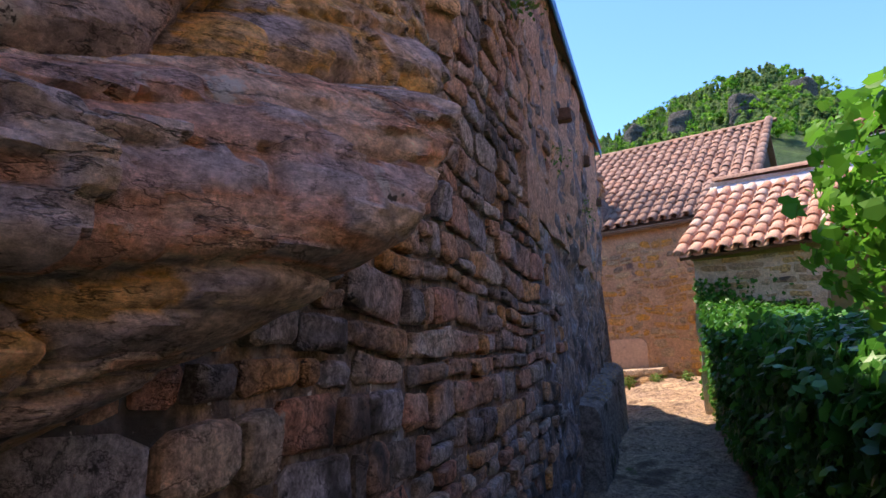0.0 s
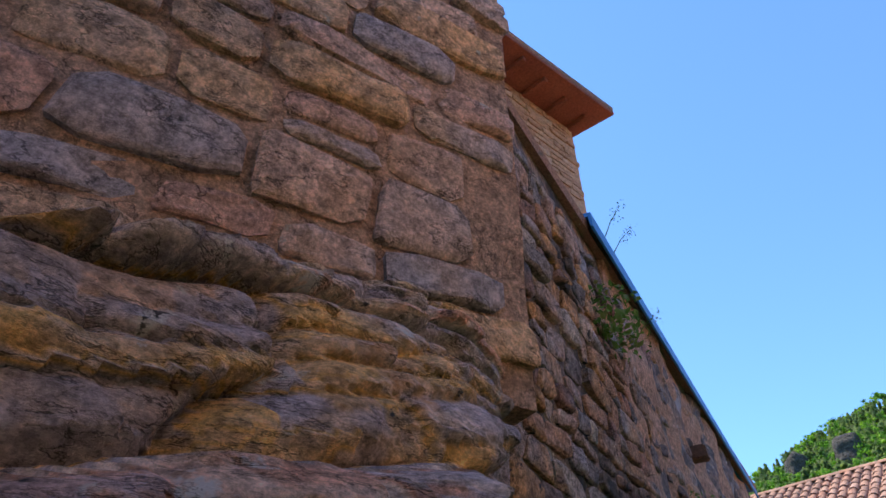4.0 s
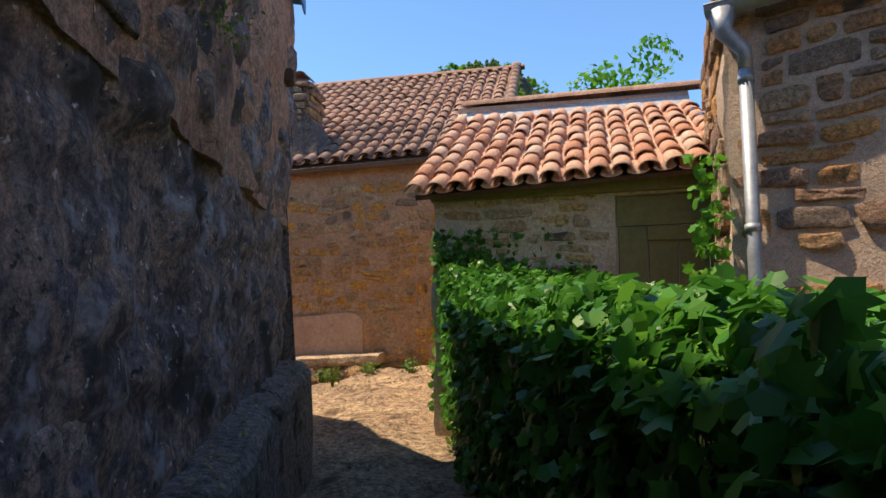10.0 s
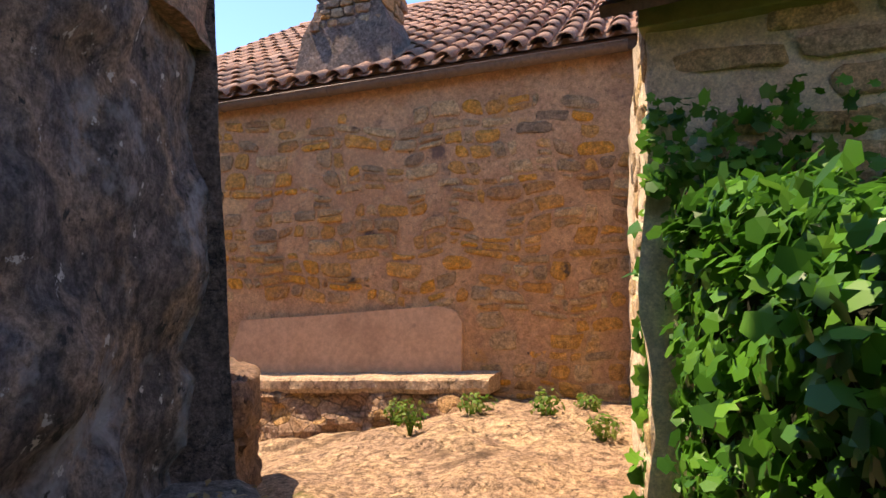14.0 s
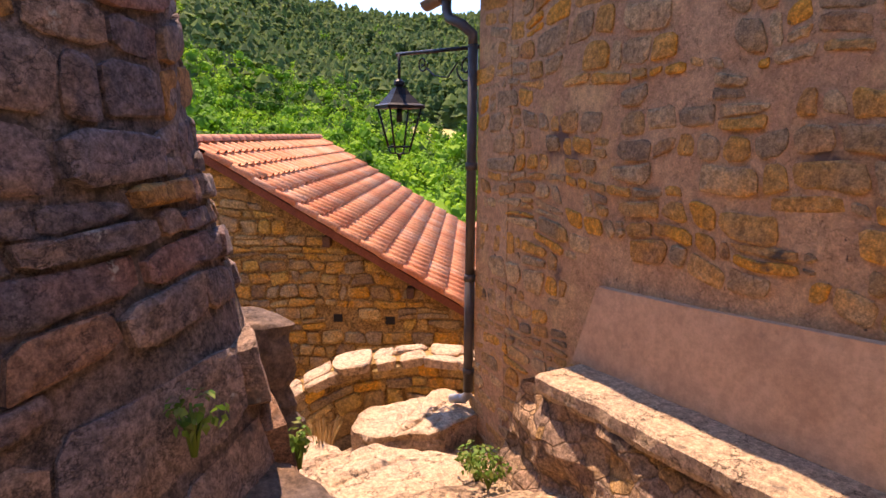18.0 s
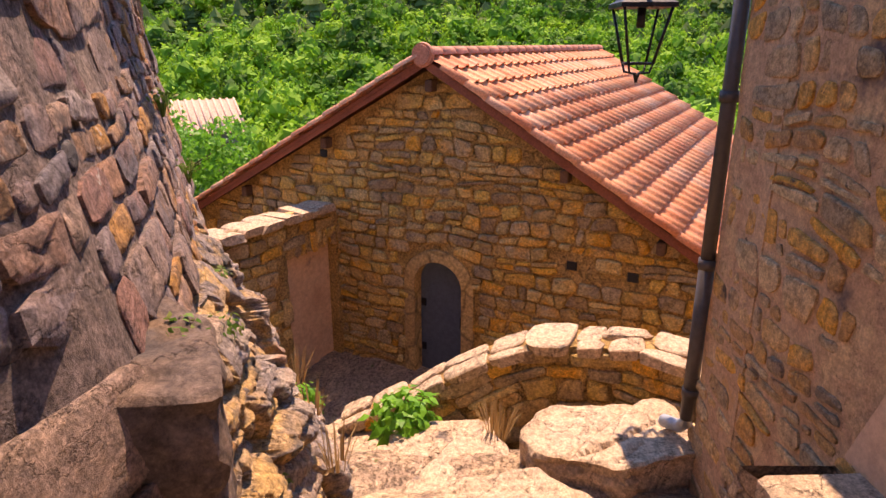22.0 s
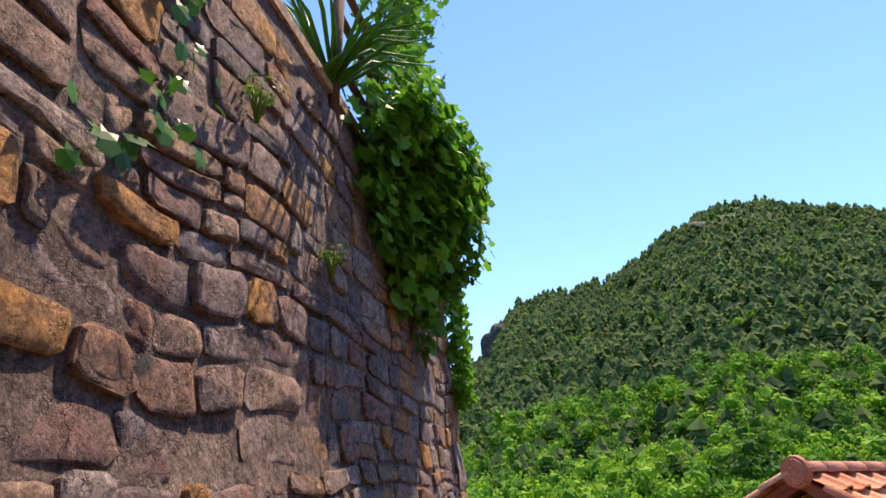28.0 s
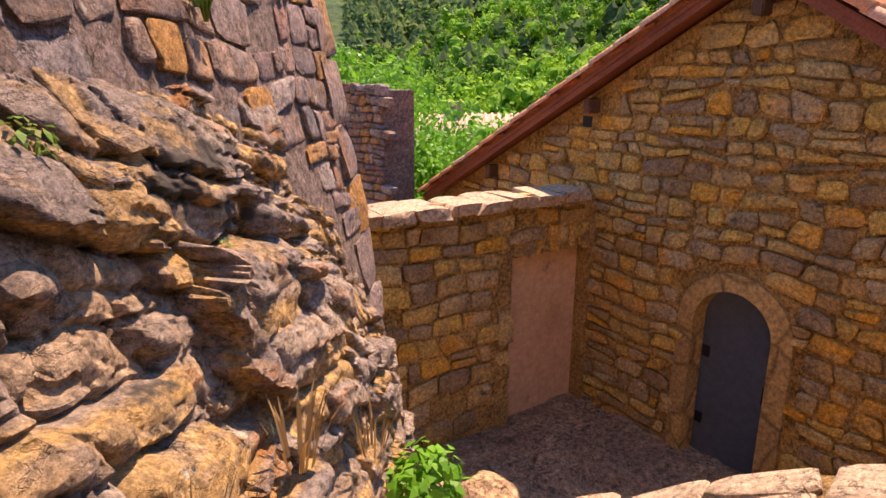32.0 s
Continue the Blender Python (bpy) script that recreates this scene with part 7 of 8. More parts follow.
def low_wall(u, v):
    """v: 0 at the foot, 1 at the top."""
    x = np.interp(u, LCUM, [p.x for p in LOW])
    y = np.interp(u, LCUM, [p.y for p in LOW])
    e = 0.12
    t = Vector((np.interp(u + e, LCUM, [p.x for p in LOW]) - np.interp(u - e, LCUM, [p.x for p in LOW]), np.interp(u + e, LCUM, [p.y for p in LOW]) - np.interp(u - e, LCUM, [p.y for p in LOW]), 0)).normalized()
    top = np.interp(u, LCUM, [p.z for p in LOW])
    n = t.cross(Vector((0, 0, 1)))
    return Vector((x, y, top - 0.9 + v)) + n * 0.16, t, n


wall_low = tagged(new("wall_low", slab("wall_low", low_wall, span(0, LCUM[-1], 0.1), span(-0.9, 0.86, 0.1), 0.34, M_GOLD_MORTAR, 0.03)), kind="structure")
rubble(wall_low, courses(LCUM[-1], 0.84, (0.11, 0.24), (0.2, 0.46), r7, lambda u, v, w, h: u - w / 2 < 0 or u + w / 2 > LCUM[-1] or v + h / 2 > 0.87, v0=0.02), low_wall, M_GOLD_STONE, 103, joint=0.016, dome=0.020, proud=0.02, warp=0.06, rough=0.018)


def low_top(u, v):
    """The wall's top: u along it, v across."""
    p, t, n = low_wall(u, 0.87)
    return p - n * (0.16 + v), t, Vector((0, 0, 1))


cope, u = [], 0.0
while u < LCUM[-1]:
    w = r7.uniform(0.24, 0.5)
    k = r7.choice((0.21, 0.15, 0.27, 0.42))
    if k > 0.4:
        cope.append((u + w / 2, 0.0, w, 0.42))
    else:
        cope += [(u + w / 2, -0.21 + k / 2, w, k), (u + w / 2, 0.21 - (0.42 - k) / 2, w, 0.42 - k)]
    u += w
rubble(wall_low, cope, low_top, M_SLAB, 105, joint=0.012, depth=0.08, dome=0.016, rough=0.014, proud=0.004, warp=0.04, lean=0.35, name="coping_stone", vary=0.008)
# rough garden wall behind the courtyard
garden = straight((-12.9, -0.6, 0), (0.45, 0.89))
wall_garden = tagged(new("wall_garden", slab("wall_garden", garden, span(0, 1.9, 0.15), span(-3, 1.15, 0.15), 0.5, M_BIG_MORTAR, 0.04)), kind="structure")
rubble(wall_garden, courses(1.9, 1.1, (0.08, 0.15), (0.14, 0.3), r7, None, v0=-0.8), garden, M_BIG_STONE, 104, joint=0.012, dome=0.02, proud=0.03, most=150)
# neighbouring house beyond the ochre corner
nb = thing("neighbour_house", "ochre house with a red-edged tile roof below the corner", "house")
part("wall", prism_mesh("wall", [(-12.0, 14.5), (-18, 14.5), (-18, 18.5), (-12.0, 18.5)], -5, -0.4, M_OCHRE_MORTAR), nb)
deck("roof", ((-11.6, 14.2, -0.35), (-18.4, 14.2, -0.35), (-18.4, 16.5, 0.5), (-11.6, 16.5, 0.5))[::-1], 0.12, M_CANAL_RED, nb)

# Added, unseen wall across the gardens: closes the alley's open side, bounces sun
tagged(new("wall_across", slab("wall_across", straight((5.6, -1.6, 0), (0.05, -1.0)), span(0, 12, 0.6), span(-0.5, 6.5, 0.5), 0.5, M_PINK_MORTAR, 0.03)), kind="structure")


# Plants
def cloud(name, parent, pts, mat, size, seed, normals=None, lobes=True, spread=0.8, label=""):
    ob = part(name, leaf_cloud(name, pts, mat, size, np.random.default_rng(seed), normals, spread, lobes), parent, label)
    ob["kind"] = "stuff"
    return ob


def blob_points(n, centre, radii, seed, shell=0.55, lumps=6):
    """Points through a lumpy volume, with outward directions."""
    g = np.random.default_rng(seed)
    d = g.normal(size=(n, 3))
    d /= np.linalg.norm(d, axis=1)[:, None]
    lump = g.normal(size=(lumps, 3))
    lump /= np.linalg.norm(lump, axis=1)[:, None]
    k = 0.72 + 0.38 * np.clip((d @ lump.T).max(1), 0, 1) ** 3 + 0.08 * g.normal(size=n)
    r = k * (shell + (1 - shell) * g.random(n) ** 0.5)
    return np.asarray(centre) + d * r[:, None] * np.asarray(radii), d


hedge = thing("ivy_hedge", "thick dark-green ivy covering the low wall beside the alley", "hedge")
HN, HW = 1.27, 1.3


def hedge_top(a):
    return np.interp(a, [-1.2, -0.4, 0.4, 1.4, 3, 4.5, 6.3, 11], [2.16, 2.14, 1.95, 1.80, 1.74, 1.70, 1.52, 1.45])


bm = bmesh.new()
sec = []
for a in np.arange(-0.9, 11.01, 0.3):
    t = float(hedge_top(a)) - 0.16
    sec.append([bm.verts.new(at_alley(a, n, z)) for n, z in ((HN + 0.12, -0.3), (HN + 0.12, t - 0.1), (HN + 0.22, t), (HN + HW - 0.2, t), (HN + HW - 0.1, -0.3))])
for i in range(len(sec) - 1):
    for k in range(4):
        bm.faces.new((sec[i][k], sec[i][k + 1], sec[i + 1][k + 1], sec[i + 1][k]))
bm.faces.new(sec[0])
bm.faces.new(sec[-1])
# near-black colour stands for the shade between the ivy leaves
M_HEDGE_SHADE = surf("hedge_inner_shade", [(0.012, 0.022, 0.010), (0.03, 0.03, 0.018)], per="none", scale=12, vary=0.4, bump=0.6)
part("hedge_wall", from_bm("hedge_wall", bm, M_HEDGE_SHADE), hedge)
g = np.random.default_rng(5)
pts, nrs = [], []
for _ in range(26000):
    a = g.uniform(-1.0, 8.0) if g.random() < 0.9 else g.uniform(8.0, 11)
    t = float(hedge_top(a)) + 0.05 * fbm(a * 1.7, 0, 3.0, 3)
    q = g.random()
    low = 0.55 + 0.35 * fbm(a * 1.3, 5.0, 1.0, 3) if a > 0.2 else 0.75
    if q < 0.52:
        z = g.uniform(low if a < 8 else 0.2, t)
        n = HN + 0.06 - 0.10 * abs(fbm(a * 1.8, z * 2.2, 4.0, 3)) + g.uniform(-0.03, 0.10) + 0.25 * max(0.0, (t - 0.12 - z) * 0.10)
        pts.append(at_alley(a, n, z)), nrs.append(-SIDE + Vector((0, 0, 0.35)))
    elif q < 0.92:
        n = HN + HW * g.random() ** 1.2
        pts.append(at_alley(a, n, t - 0.06 + 0.10 * fbm(a * 2.2, n * 2.5, 1.0, 3) + g.uniform(-0.06, 0.05) - 0.14 * max(0.0, 1 - (n - HN) / 0.14))), nrs.append(Vector((-0.3, 0, 1)))
    else:
        n, z = HN + HW * g.random(), g.uniform(0.8, t)
        pts.append(at_alley(-1.0 - g.uniform(0, 0.10), n, z)), nrs.append(-BACK + Vector((0, 0, 0.3)))
cloud("leaves", hedge, pts, M_IVY, 0.072, 6, [tuple(v) for v in nrs], spread=0.55)
moss = [at_alley(g.uniform(-0.4, 1.5), HN + 0.10 + g.uniform(-0.06, 0.03), g.uniform(0.45, 1.1)) for _ in range(700)]
cloud("fern_tuft", hedge, moss, M_WEED, 0.06, 8, lobes=False)

vine = thing("vine_bush", "sunlit vine bush rising above the ivy hedge", "bush")
vp, vn = blob_points(3200, (2.55, -2.2, 2.05), (0.45, 0.70, 0.58), 12)
cloud("leaves", vine, vp, M_VINE, 0.072, 13, vn, spread=0.7)
spray = thing("vine_spray", "leafy vine shoots leaning out over the ivy hedge", "vine")
sp_, sn_ = blob_points(900, (2.17, -3.6, 1.85), (0.27, 0.42, 0.34), 14)
cloud("leaves", spray, sp_, M_VINE, 0.052, 18, sn_, spread=0.7)
part("stem", tube_mesh("stem", [(2.35, -3.6, 1.3), (2.25, -3.6, 1.7), (2.12, -3.55, 2.0)], [0.012, 0.009, 0.004], M_BARK, 6), spray)
for i in range(5):
    part("stem", tube_mesh("stem", [(2.45, -2.4 + 0.08 * i, 1.2), (2.5, -2.4 + 0.1 * i, 1.6), (2.5, -2.4 + 0.12 * i, 1.95)], [0.018, 0.012, 0.006], M_BARK, 6), vine)
creep = thing("climbing_vine", "bright creeper climbing beside the zinc downpipe", "vine")
g = np.random.default_rng(15)
cp = []
for _ in range(430):
    z = 0.9 + 1.8 * g.random() ** 2.0
    u = -0.10 + g.normal() * 0.06 + (0.25 if z < 1.9 else 0.0) * g.random()
    p, t, n = right_front(u, z)
    cp.append(p + n * (0.06 + 0.14 * g.random() * (1.4 if z < 1.9 else 0.6)))
cloud("leaves", creep, cp, M_VINE, 0.075, 16, [(-0.5, -0.8, 0.4)] * len(cp))
shoots = thing("climbing_vine", "light-green creeper on the shed corner above the ivy", "vine")
cp = []
for _ in range(260):
    p, t, n = shed_front(0.0 + abs(g.normal()) * 0.4, 2.15 + 0.3 * g.random() ** 1.5)
    cp.append(p + n * (0.03 + 0.1 * g.random()))
cloud("leaves", shoots, cp, M_IVY, 0.06, 17, [(0, -1, 0.3)] * len(cp))

hang = thing("hanging_ivy", "mass of glossy creeper hanging from the top of the house wall", "ivy")
g = np.random.default_rng(19)
cp, cn = [], []
for _ in range(5200):
    s = g.random()
    u = CUM[2] + 1.5 + 1.7 * s + 0.1 * g.normal()
    low = 3.30 + 1.0 * abs(s - 0.55) + 0.3 * fbm(u * 4, 0, 2.0, 2)
    z = low + (4.62 - low) * g.random() ** 0.8
    p, t, n = big_house(u, min(z, 4.25))
    fat = 0.10 + 0.55 * min(1.0, max(0.0, (z - low) / 0.7)) * (1 - 0.55 * abs(s - 0.6))
    p.z = z
    cp.append(p + Vector((n.x, n.y, 0)) * (fat * g.random() ** 0.5) + Vector((0, 0, 0.15 * fbm(u * 3, z * 3, 1.0, 3))))
    cn.append((n.x, n.y, 0.7))
cloud("leaves", hang, cp, M_VINE, 0.10, 20, cn, spread=0.6)
cp = []
for _ in range(500):
    p, t, n = big_house(CUM[3] - 0.2 + 0.25 * g.random(), 2.9 + 1.4 * g.random())
    cp.append(p + n * (0.05 + 0.15 * g.random()))
cloud("side_leaves", hang, cp, M_VINE, 0.09, 21)
tall = thing("terrace_shrub", "tall light-green climber rising from the terrace edge", "bush")
cp = []
for _ in range(1100):
    z = 4.3 + 1.9 * g.random()
    p, t, n = big_house(CUM[2] + 1.95 + 0.22 * g.normal() + 0.12 * (z - 4.3), 4.25)
    p.z = z
    cp.append(p + n * (0.10 + 0.12 * g.normal()))
cloud("leaves", tall, cp, M_VINE, 0.085, 22)
for i in range(4):
    p, t, n = big_house(CUM[2] + 1.8 + 0.12 * i, 4.25)
    part("stem", tube_mesh("stem", [p + Vector((0, 0, -0.05)), p + Vector((0.02 * i, 0, 0.8)), p + n * 0.1 + Vector((-0.1, 0, 1.7))], [0.014, 0.01, 0.005], M_BARK, 6), tall)
rail = thing("terrace_railing", "brown wooden railing on the terrace edge", "railing")
p0, p1 = big_house(CUM[2] + 1.1, 4.25)[0], big_house(CUM[2] + 1.75, 4.25)[0]
for k in (0.0, 1.0):
    q = p0.lerp(p1, k)
    part("post", tube_mesh("post", [q + Vector((0, 0, -0.1)), q + Vector((0, 0, 0.85))], 0.035, M_WOOD, 6), rail)
for z in (0.3, 0.6, 0.85):
    part("bar", tube_mesh("bar", [p0 + Vector((0, 0, z)), p1 + Vector((0, 0, z))], 0.028, M_WOOD, 6), rail)
yucca = thing("yucca", "dark spiky yucca leaning over the terrace edge", "plant")
for i in range(26):
    q, t, n = big_house(CUM[2] + 0.9 + 0.25 * g.random(), 4.25)
    d = Vector((n.x + 0.9 * g.normal(), n.y + 0.9 * g.normal(), 0.2 + 0.5 * g.random())).normalized()
    tip = q + Vector((0, 0, 0.35)) + d * 0.6 - Vector((0, 0, 0.25 * g.random()))
    part("blade", tube_mesh("blade", [q + Vector((0, 0, 0.1)), (q + tip) / 2 + Vector((0, 0, 0.16)), tip], [0.012, 0.014, 0.002], M_IVY, 4), yucca)
young = thing("wall_creeper", "young creeper shoots with broad leaves on the house wall", "vine")
cp, cn = [], []
for u0, z0 in ((2.75, 3.75), (3.05, 3.62), (2.95, 3.3), (2.75, 3.15), (3.0, 3.9)):
    for _ in range(9):
        p, t, n = big_house(u0 + CUM[1] - CUM[1] + 0.07 * g.normal() + 0.9, z0 + 0.07 * g.normal())
        cp.append(p + n * 0.04)
        cn.append((n.x, n.y, 0.3))
cloud("leaves", young, cp, M_IVY, 0.07, 23, cn, spread=0.3)


def shrub(name, at, r, h, mat, seed, label, count=420, size=0.09):
    ob = thing(name, label, "plant")
    pts, nr = blob_points(count, (at[0], at[1], at[2] + h * 0.55), (r, r, h * 0.5), seed, 0.5)
    cloud("leaves", ob, pts, mat, size, seed + 1, nr + np.array((0, 0, 0.5)), lobes=False, spread=0.5)
    for i in range(6):
        a = i * 1.05
        part("stem", tube_mesh("stem", [(at[0], at[1], at[2] - 0.06), (at[0] + 0.4 * r * math.cos(a), at[1] + 0.4 * r * math.sin(a), at[2] + h * 0.6)], [0.009, 0.004], M_WEED, 5), ob)
    return ob


shrub("leafy_shrub", (-6.55, 5.5, -0.72), 0.27, 0.55, M_VINE, 31, "bright-green leafy shrub at the foot of the low wall", 520, 0.11)
shrub("spurge_plant", (-7.2, 4.5, -1.05), 0.22, 0.55, M_VINE, 33, "upright green spurge growing against the rock bank", 480, 0.10)
for i, (u, z) in enumerate(((2.9, 1.28), (3.5, 1.62), (4.1, 1.35), (5.3, 1.15), (5.9, 0.75), (6.4, 1.6), (3.9, 0.75), (5.0, 3.2), (4.3, 3.6), (6.9, 3.1), (2.3, 1.7), (6.0, 2.1))):
    p, t, n = big_house(u, z)
    shrub("wall_weed", tuple(p + n * 0.06), 0.06 + 0.02 * (i % 3), 0.12, M_WEED, 40 + i, "small green weed rooted in the wall", 70, 0.035)
for i, (x, y) in enumerate(((-0.45, 6.95), (-0.75, 6.8), (-1.3, 6.75), (-2.0, 6.85), (-0.3, 6.4), (-4.45, 6.85), (-4.7, 6.95), (-1.7, 6.4), (-4.2, 6.8))):
    shrub("path_weed", (x, y, float(ground_z(x, y)) - 0.02), 0.10 + 0.03 * (i % 3), 0.18 + 0.05 * (i % 2), M_WEED, 60 + i, "pale-green weed tuft on the stony path", 130, 0.05)


def grass_tuft(at, r, h, n, mat, seed, label, name="dry_grass"):
    g = np.random.default_rng(seed)
    v, f = [], []
    for i in range(n):
        a, lean = g.uniform(0, 2 * math.pi), g.uniform(0.05, 0.7)
        b = np.asarray(at) + (r * 0.3 * math.cos(a), r * 0.3 * math.sin(a), 0)
        tip = b + np.array((math.cos(a) * lean * r, math.sin(a) * lean * r, h * g.uniform(0.5, 1)))
        mid = (b + tip) / 2 + (0, 0, 0.12 * h)
        w = np.array((-math.sin(a), math.cos(a), 0)) * 0.004
        k = len(v)
        v += [b - w, b + w, mid - w, mid + w, tip]
        f += [(k, k + 1, k + 3), (k, k + 3, k + 2), (k + 2, k + 3, k + 4)]
    ob = new(name, np_mesh(name, v, f, mat))
    ob["kind"] = "stuff"
    return tagged(ob, label, "grass")


grass_tuft((-6.35, 6.25, -0.5), 0.25, 0.42, 90, M_DRY, 80, "dry straw-coloured grass tuft by the low wall")
for i, (u, z) in enumerate(((4.2, 0.55), (5.0, 0.35), (5.6, 0.25), (6.3, -0.15))):
    p, t, n = big_house(u, z)
    grass_tuft(tuple(p + n * 0.30), 0.16, 0.24, 22, M_DRY, 81 + i, "dry grass tuft on the rock bank")
# flowering plants and shrub on the wall over the rock
fl = thing("ragwort", "yellow-flowering weed growing from the upper wall", "flower")
g = np.random.default_rng(90)
heads, lv = [], []
for i in range(16):
    a, n0, z0 = 8.86 + 0.26 * g.random(), 0.10 + 0.06 * g.random(), 2.02 + 0.15 * g.random()
    top = 2.25 + 0.38 * g.random()
    b0, b1 = at_alley(a, n0, z0), at_alley(a + g.uniform(-0.06, 0.06), n0 + 0.05, top)
    part("stem", tube_mesh("stem", [b0, (b0 + b1) / 2 + SIDE * 0.02, b1], [0.004, 0.0035, 0.002], M_WEED, 5), fl)
    for k in range(34):
        lv.append(b0.lerp(b1, g.random()) + Vector(g.normal(size=3) * 0.016))
    if i % 2 == 0:
        for k in range(26):
            heads.append(b1 + Vector(g.normal(size=3) * 0.016))
cloud("leaves", fl, lv, M_WEED, 0.028, 91, lobes=False)
cloud("blossom", fl, heads, M_FLOWER, 0.022, 92, lobes=True)
top_sh = thing("wall_shrub", "dark-green shrub spilling over the top of the block wall", "bush")
pts = []
for _ in range(1100):
    a = g.uniform(8.25, 9.2)
    pts.append(at_alley(a, 0.14 + 0.12 * g.random(), float(np.interp(a, [8.2, 8.6, 9.2], [3.75, 3.05, 2.62])) + 0.45 * g.random() ** 1.3))
cloud("leaves", top_sh, pts, M_IVY, 0.06, 94, lobes=False)
caper = thing("wall_plant", "grey-green wall plant hanging from the alley wall", "plant")
pp, pn = blob_points(260, at_alley(5.84, 0.10, 3.5), (0.14, 0.2, 0.22), 95)
cloud("leaves", caper, pp, M_WEED, 0.05, 96, pn, lobes=False)
for i, (a, z) in enumerate(((2.3, 3.0), (2.8, 2.75), (4.4, 2.9))):
    cl = thing("wall_weed", "thin creeping weed on the alley wall", "plant")
    pp, pn = blob_points(60, at_alley(a, 0.08, z), (0.12, 0.16, 0.14), 97 + i)
    cloud("leaves", cl, pp, M_WEED, 0.03, 98 + i, pn, lobes=False)
for i, (a, n0, z0, h) in enumerate(((5.6, 0.05, 4.2, 0.34), (5.45, 0.06, 4.2, 0.24), (7.5, 0.22, 4.72, 0.42), (7.65, 0.22, 4.72, 0.30), (7.42, 0.22, 4.4, 0.30), (7.9, 0.22, 4.74, 0.36), (5.2, 0.05, 3.7, 0.2))):
    st = thing("dry_stalk", "thin seeded weed stalk standing out against the sky", "plant")
    b0 = at_alley(a, n0, z0)
    b1 = b0 + Vector((0.14, 0.10, h))
    part("stem", tube_mesh("stem", [b0, b0.lerp(b1, 0.5) + Vector((0, 0, 0.03)), b1], [0.004, 0.003, 0.0015], M_WEED, 5), st)
    gp = np.random.default_rng(120 + i)
    cloud("seed_head", st, [b0.lerp(b1, 0.6 + 0.45 * gp.random()) + Vector(gp.normal(size=3) * 0.022) for _ in range(60)], M_WEED, 0.016, 130 + i, lobes=False)
litter = []
g = np.random.default_rng(140)
for _ in range(260):
    a = g.uniform(0, 3.2)
    litter.append(at_alley(a, 0.03 + 0.2 * g.random(), 1.315 - 0.085 * a + 0.02))
lit = new("dry_leaves", leaf_cloud("dry_leaves", litter, M_DRY, 0.03, g, [(0, 0, 1)] * len(litter), 0.3, False))
lit["kind"] = "stuff"
tagged(lit, "dry brown leaves lying on the stone ledge", "leaves")


# Trees
def crown_points(n, height, width, seed, lobes=11):
    """Points over a lobed crown, base of the tree at 0."""
    g = np.random.default_rng(seed)
    c = g.normal(size=(lobes, 3)) * (0.26 * width, 0.26 * width, 0.15 * height) + (0, 0, 0.64 * height)
    r = g.uniform(0.18, 0.30, lobes) * width
    k = g.integers(0, lobes, n)
    d = g.normal(size=(n, 3))
    d /= np.linalg.norm(d, axis=1)[:, None]
    return c[k] + d * (r[k] * (0.75 + 0.25 * g.random(n)))[:, None] * (1, 1, 0.85), d, c


def tree(name, at, height, width, seed, mat, label, leaves=2600, size=0.22):
    ob = thing(name, label, "tree", at=at)
    p, d, c = crown_points(leaves, height, width, seed)
    crown = part("crown", leaf_cloud("crown", p, mat, size, np.random.default_rng(seed), d, 0.7, False), ob)
    part("trunk", tube_mesh("trunk", [(0, 0, -0.5), (0.05, 0.02, height * 0.25), (0.0, 0.05, height * 0.55)], [0.035 * height, 0.025 * height, 0.012 * height], M_BARK, 9), ob)
    for i in range(5):
        part("limb", tube_mesh("limb", [(0.02, 0.02, height * (0.25 + 0.05 * i)), tuple(Vector((0, 0, height * 0.35)).lerp(Vector(c[i]), 0.6)), tuple(c[i])], [0.016 * height, 0.010 * height, 0.004 * height], M_BARK, 6), ob)
    return ob


def polar(yaw, r):
    a = math.radians(yaw)
    x, y = -math.sin(a) * r - 2, math.cos(a) * r + 5
    rr = math.hypot(x + 2, y - 5)
    return x, y, float(hill_z(np.array(rr), np.array(float(yaw))))


for i, (yaw, r, h, w) in enumerate(((119, 17, 4.2, 3.6), (123, 21, 6.0, 5.0), (126, 16, 5.2, 4.0), (129, 22, 7.5, 5.5), (116, 27, 5.5, 5.0), (121, 30, 5.0, 5.5), (133, 15, 6.5, 4.5), (111.5, 24, 3.4, 4.4), (114, 21, 3.3, 4.0), (108.5, 29, 4.0, 5.0), (116.5, 19.5, 3.0, 3.6))):
    x, y, z = polar(yaw, r)
    tree("garden_tree", (x, y, z), h, w, 200 + i, M_VINE, "dense bright-green broadleaf tree in the garden below", 2400, 0.24)
for i, (x, y, h) in enumerate(((1.1, 16.0, 7.6), (2.5, 15.5, 7.9), (4.0, 16.5, 8.1))):
    tree("garden_tree", (x, y, 0.6), h, 2.8, 230 + i, M_VINE, "light-green garden tree behind the lean-to roof", 1500, 0.22)


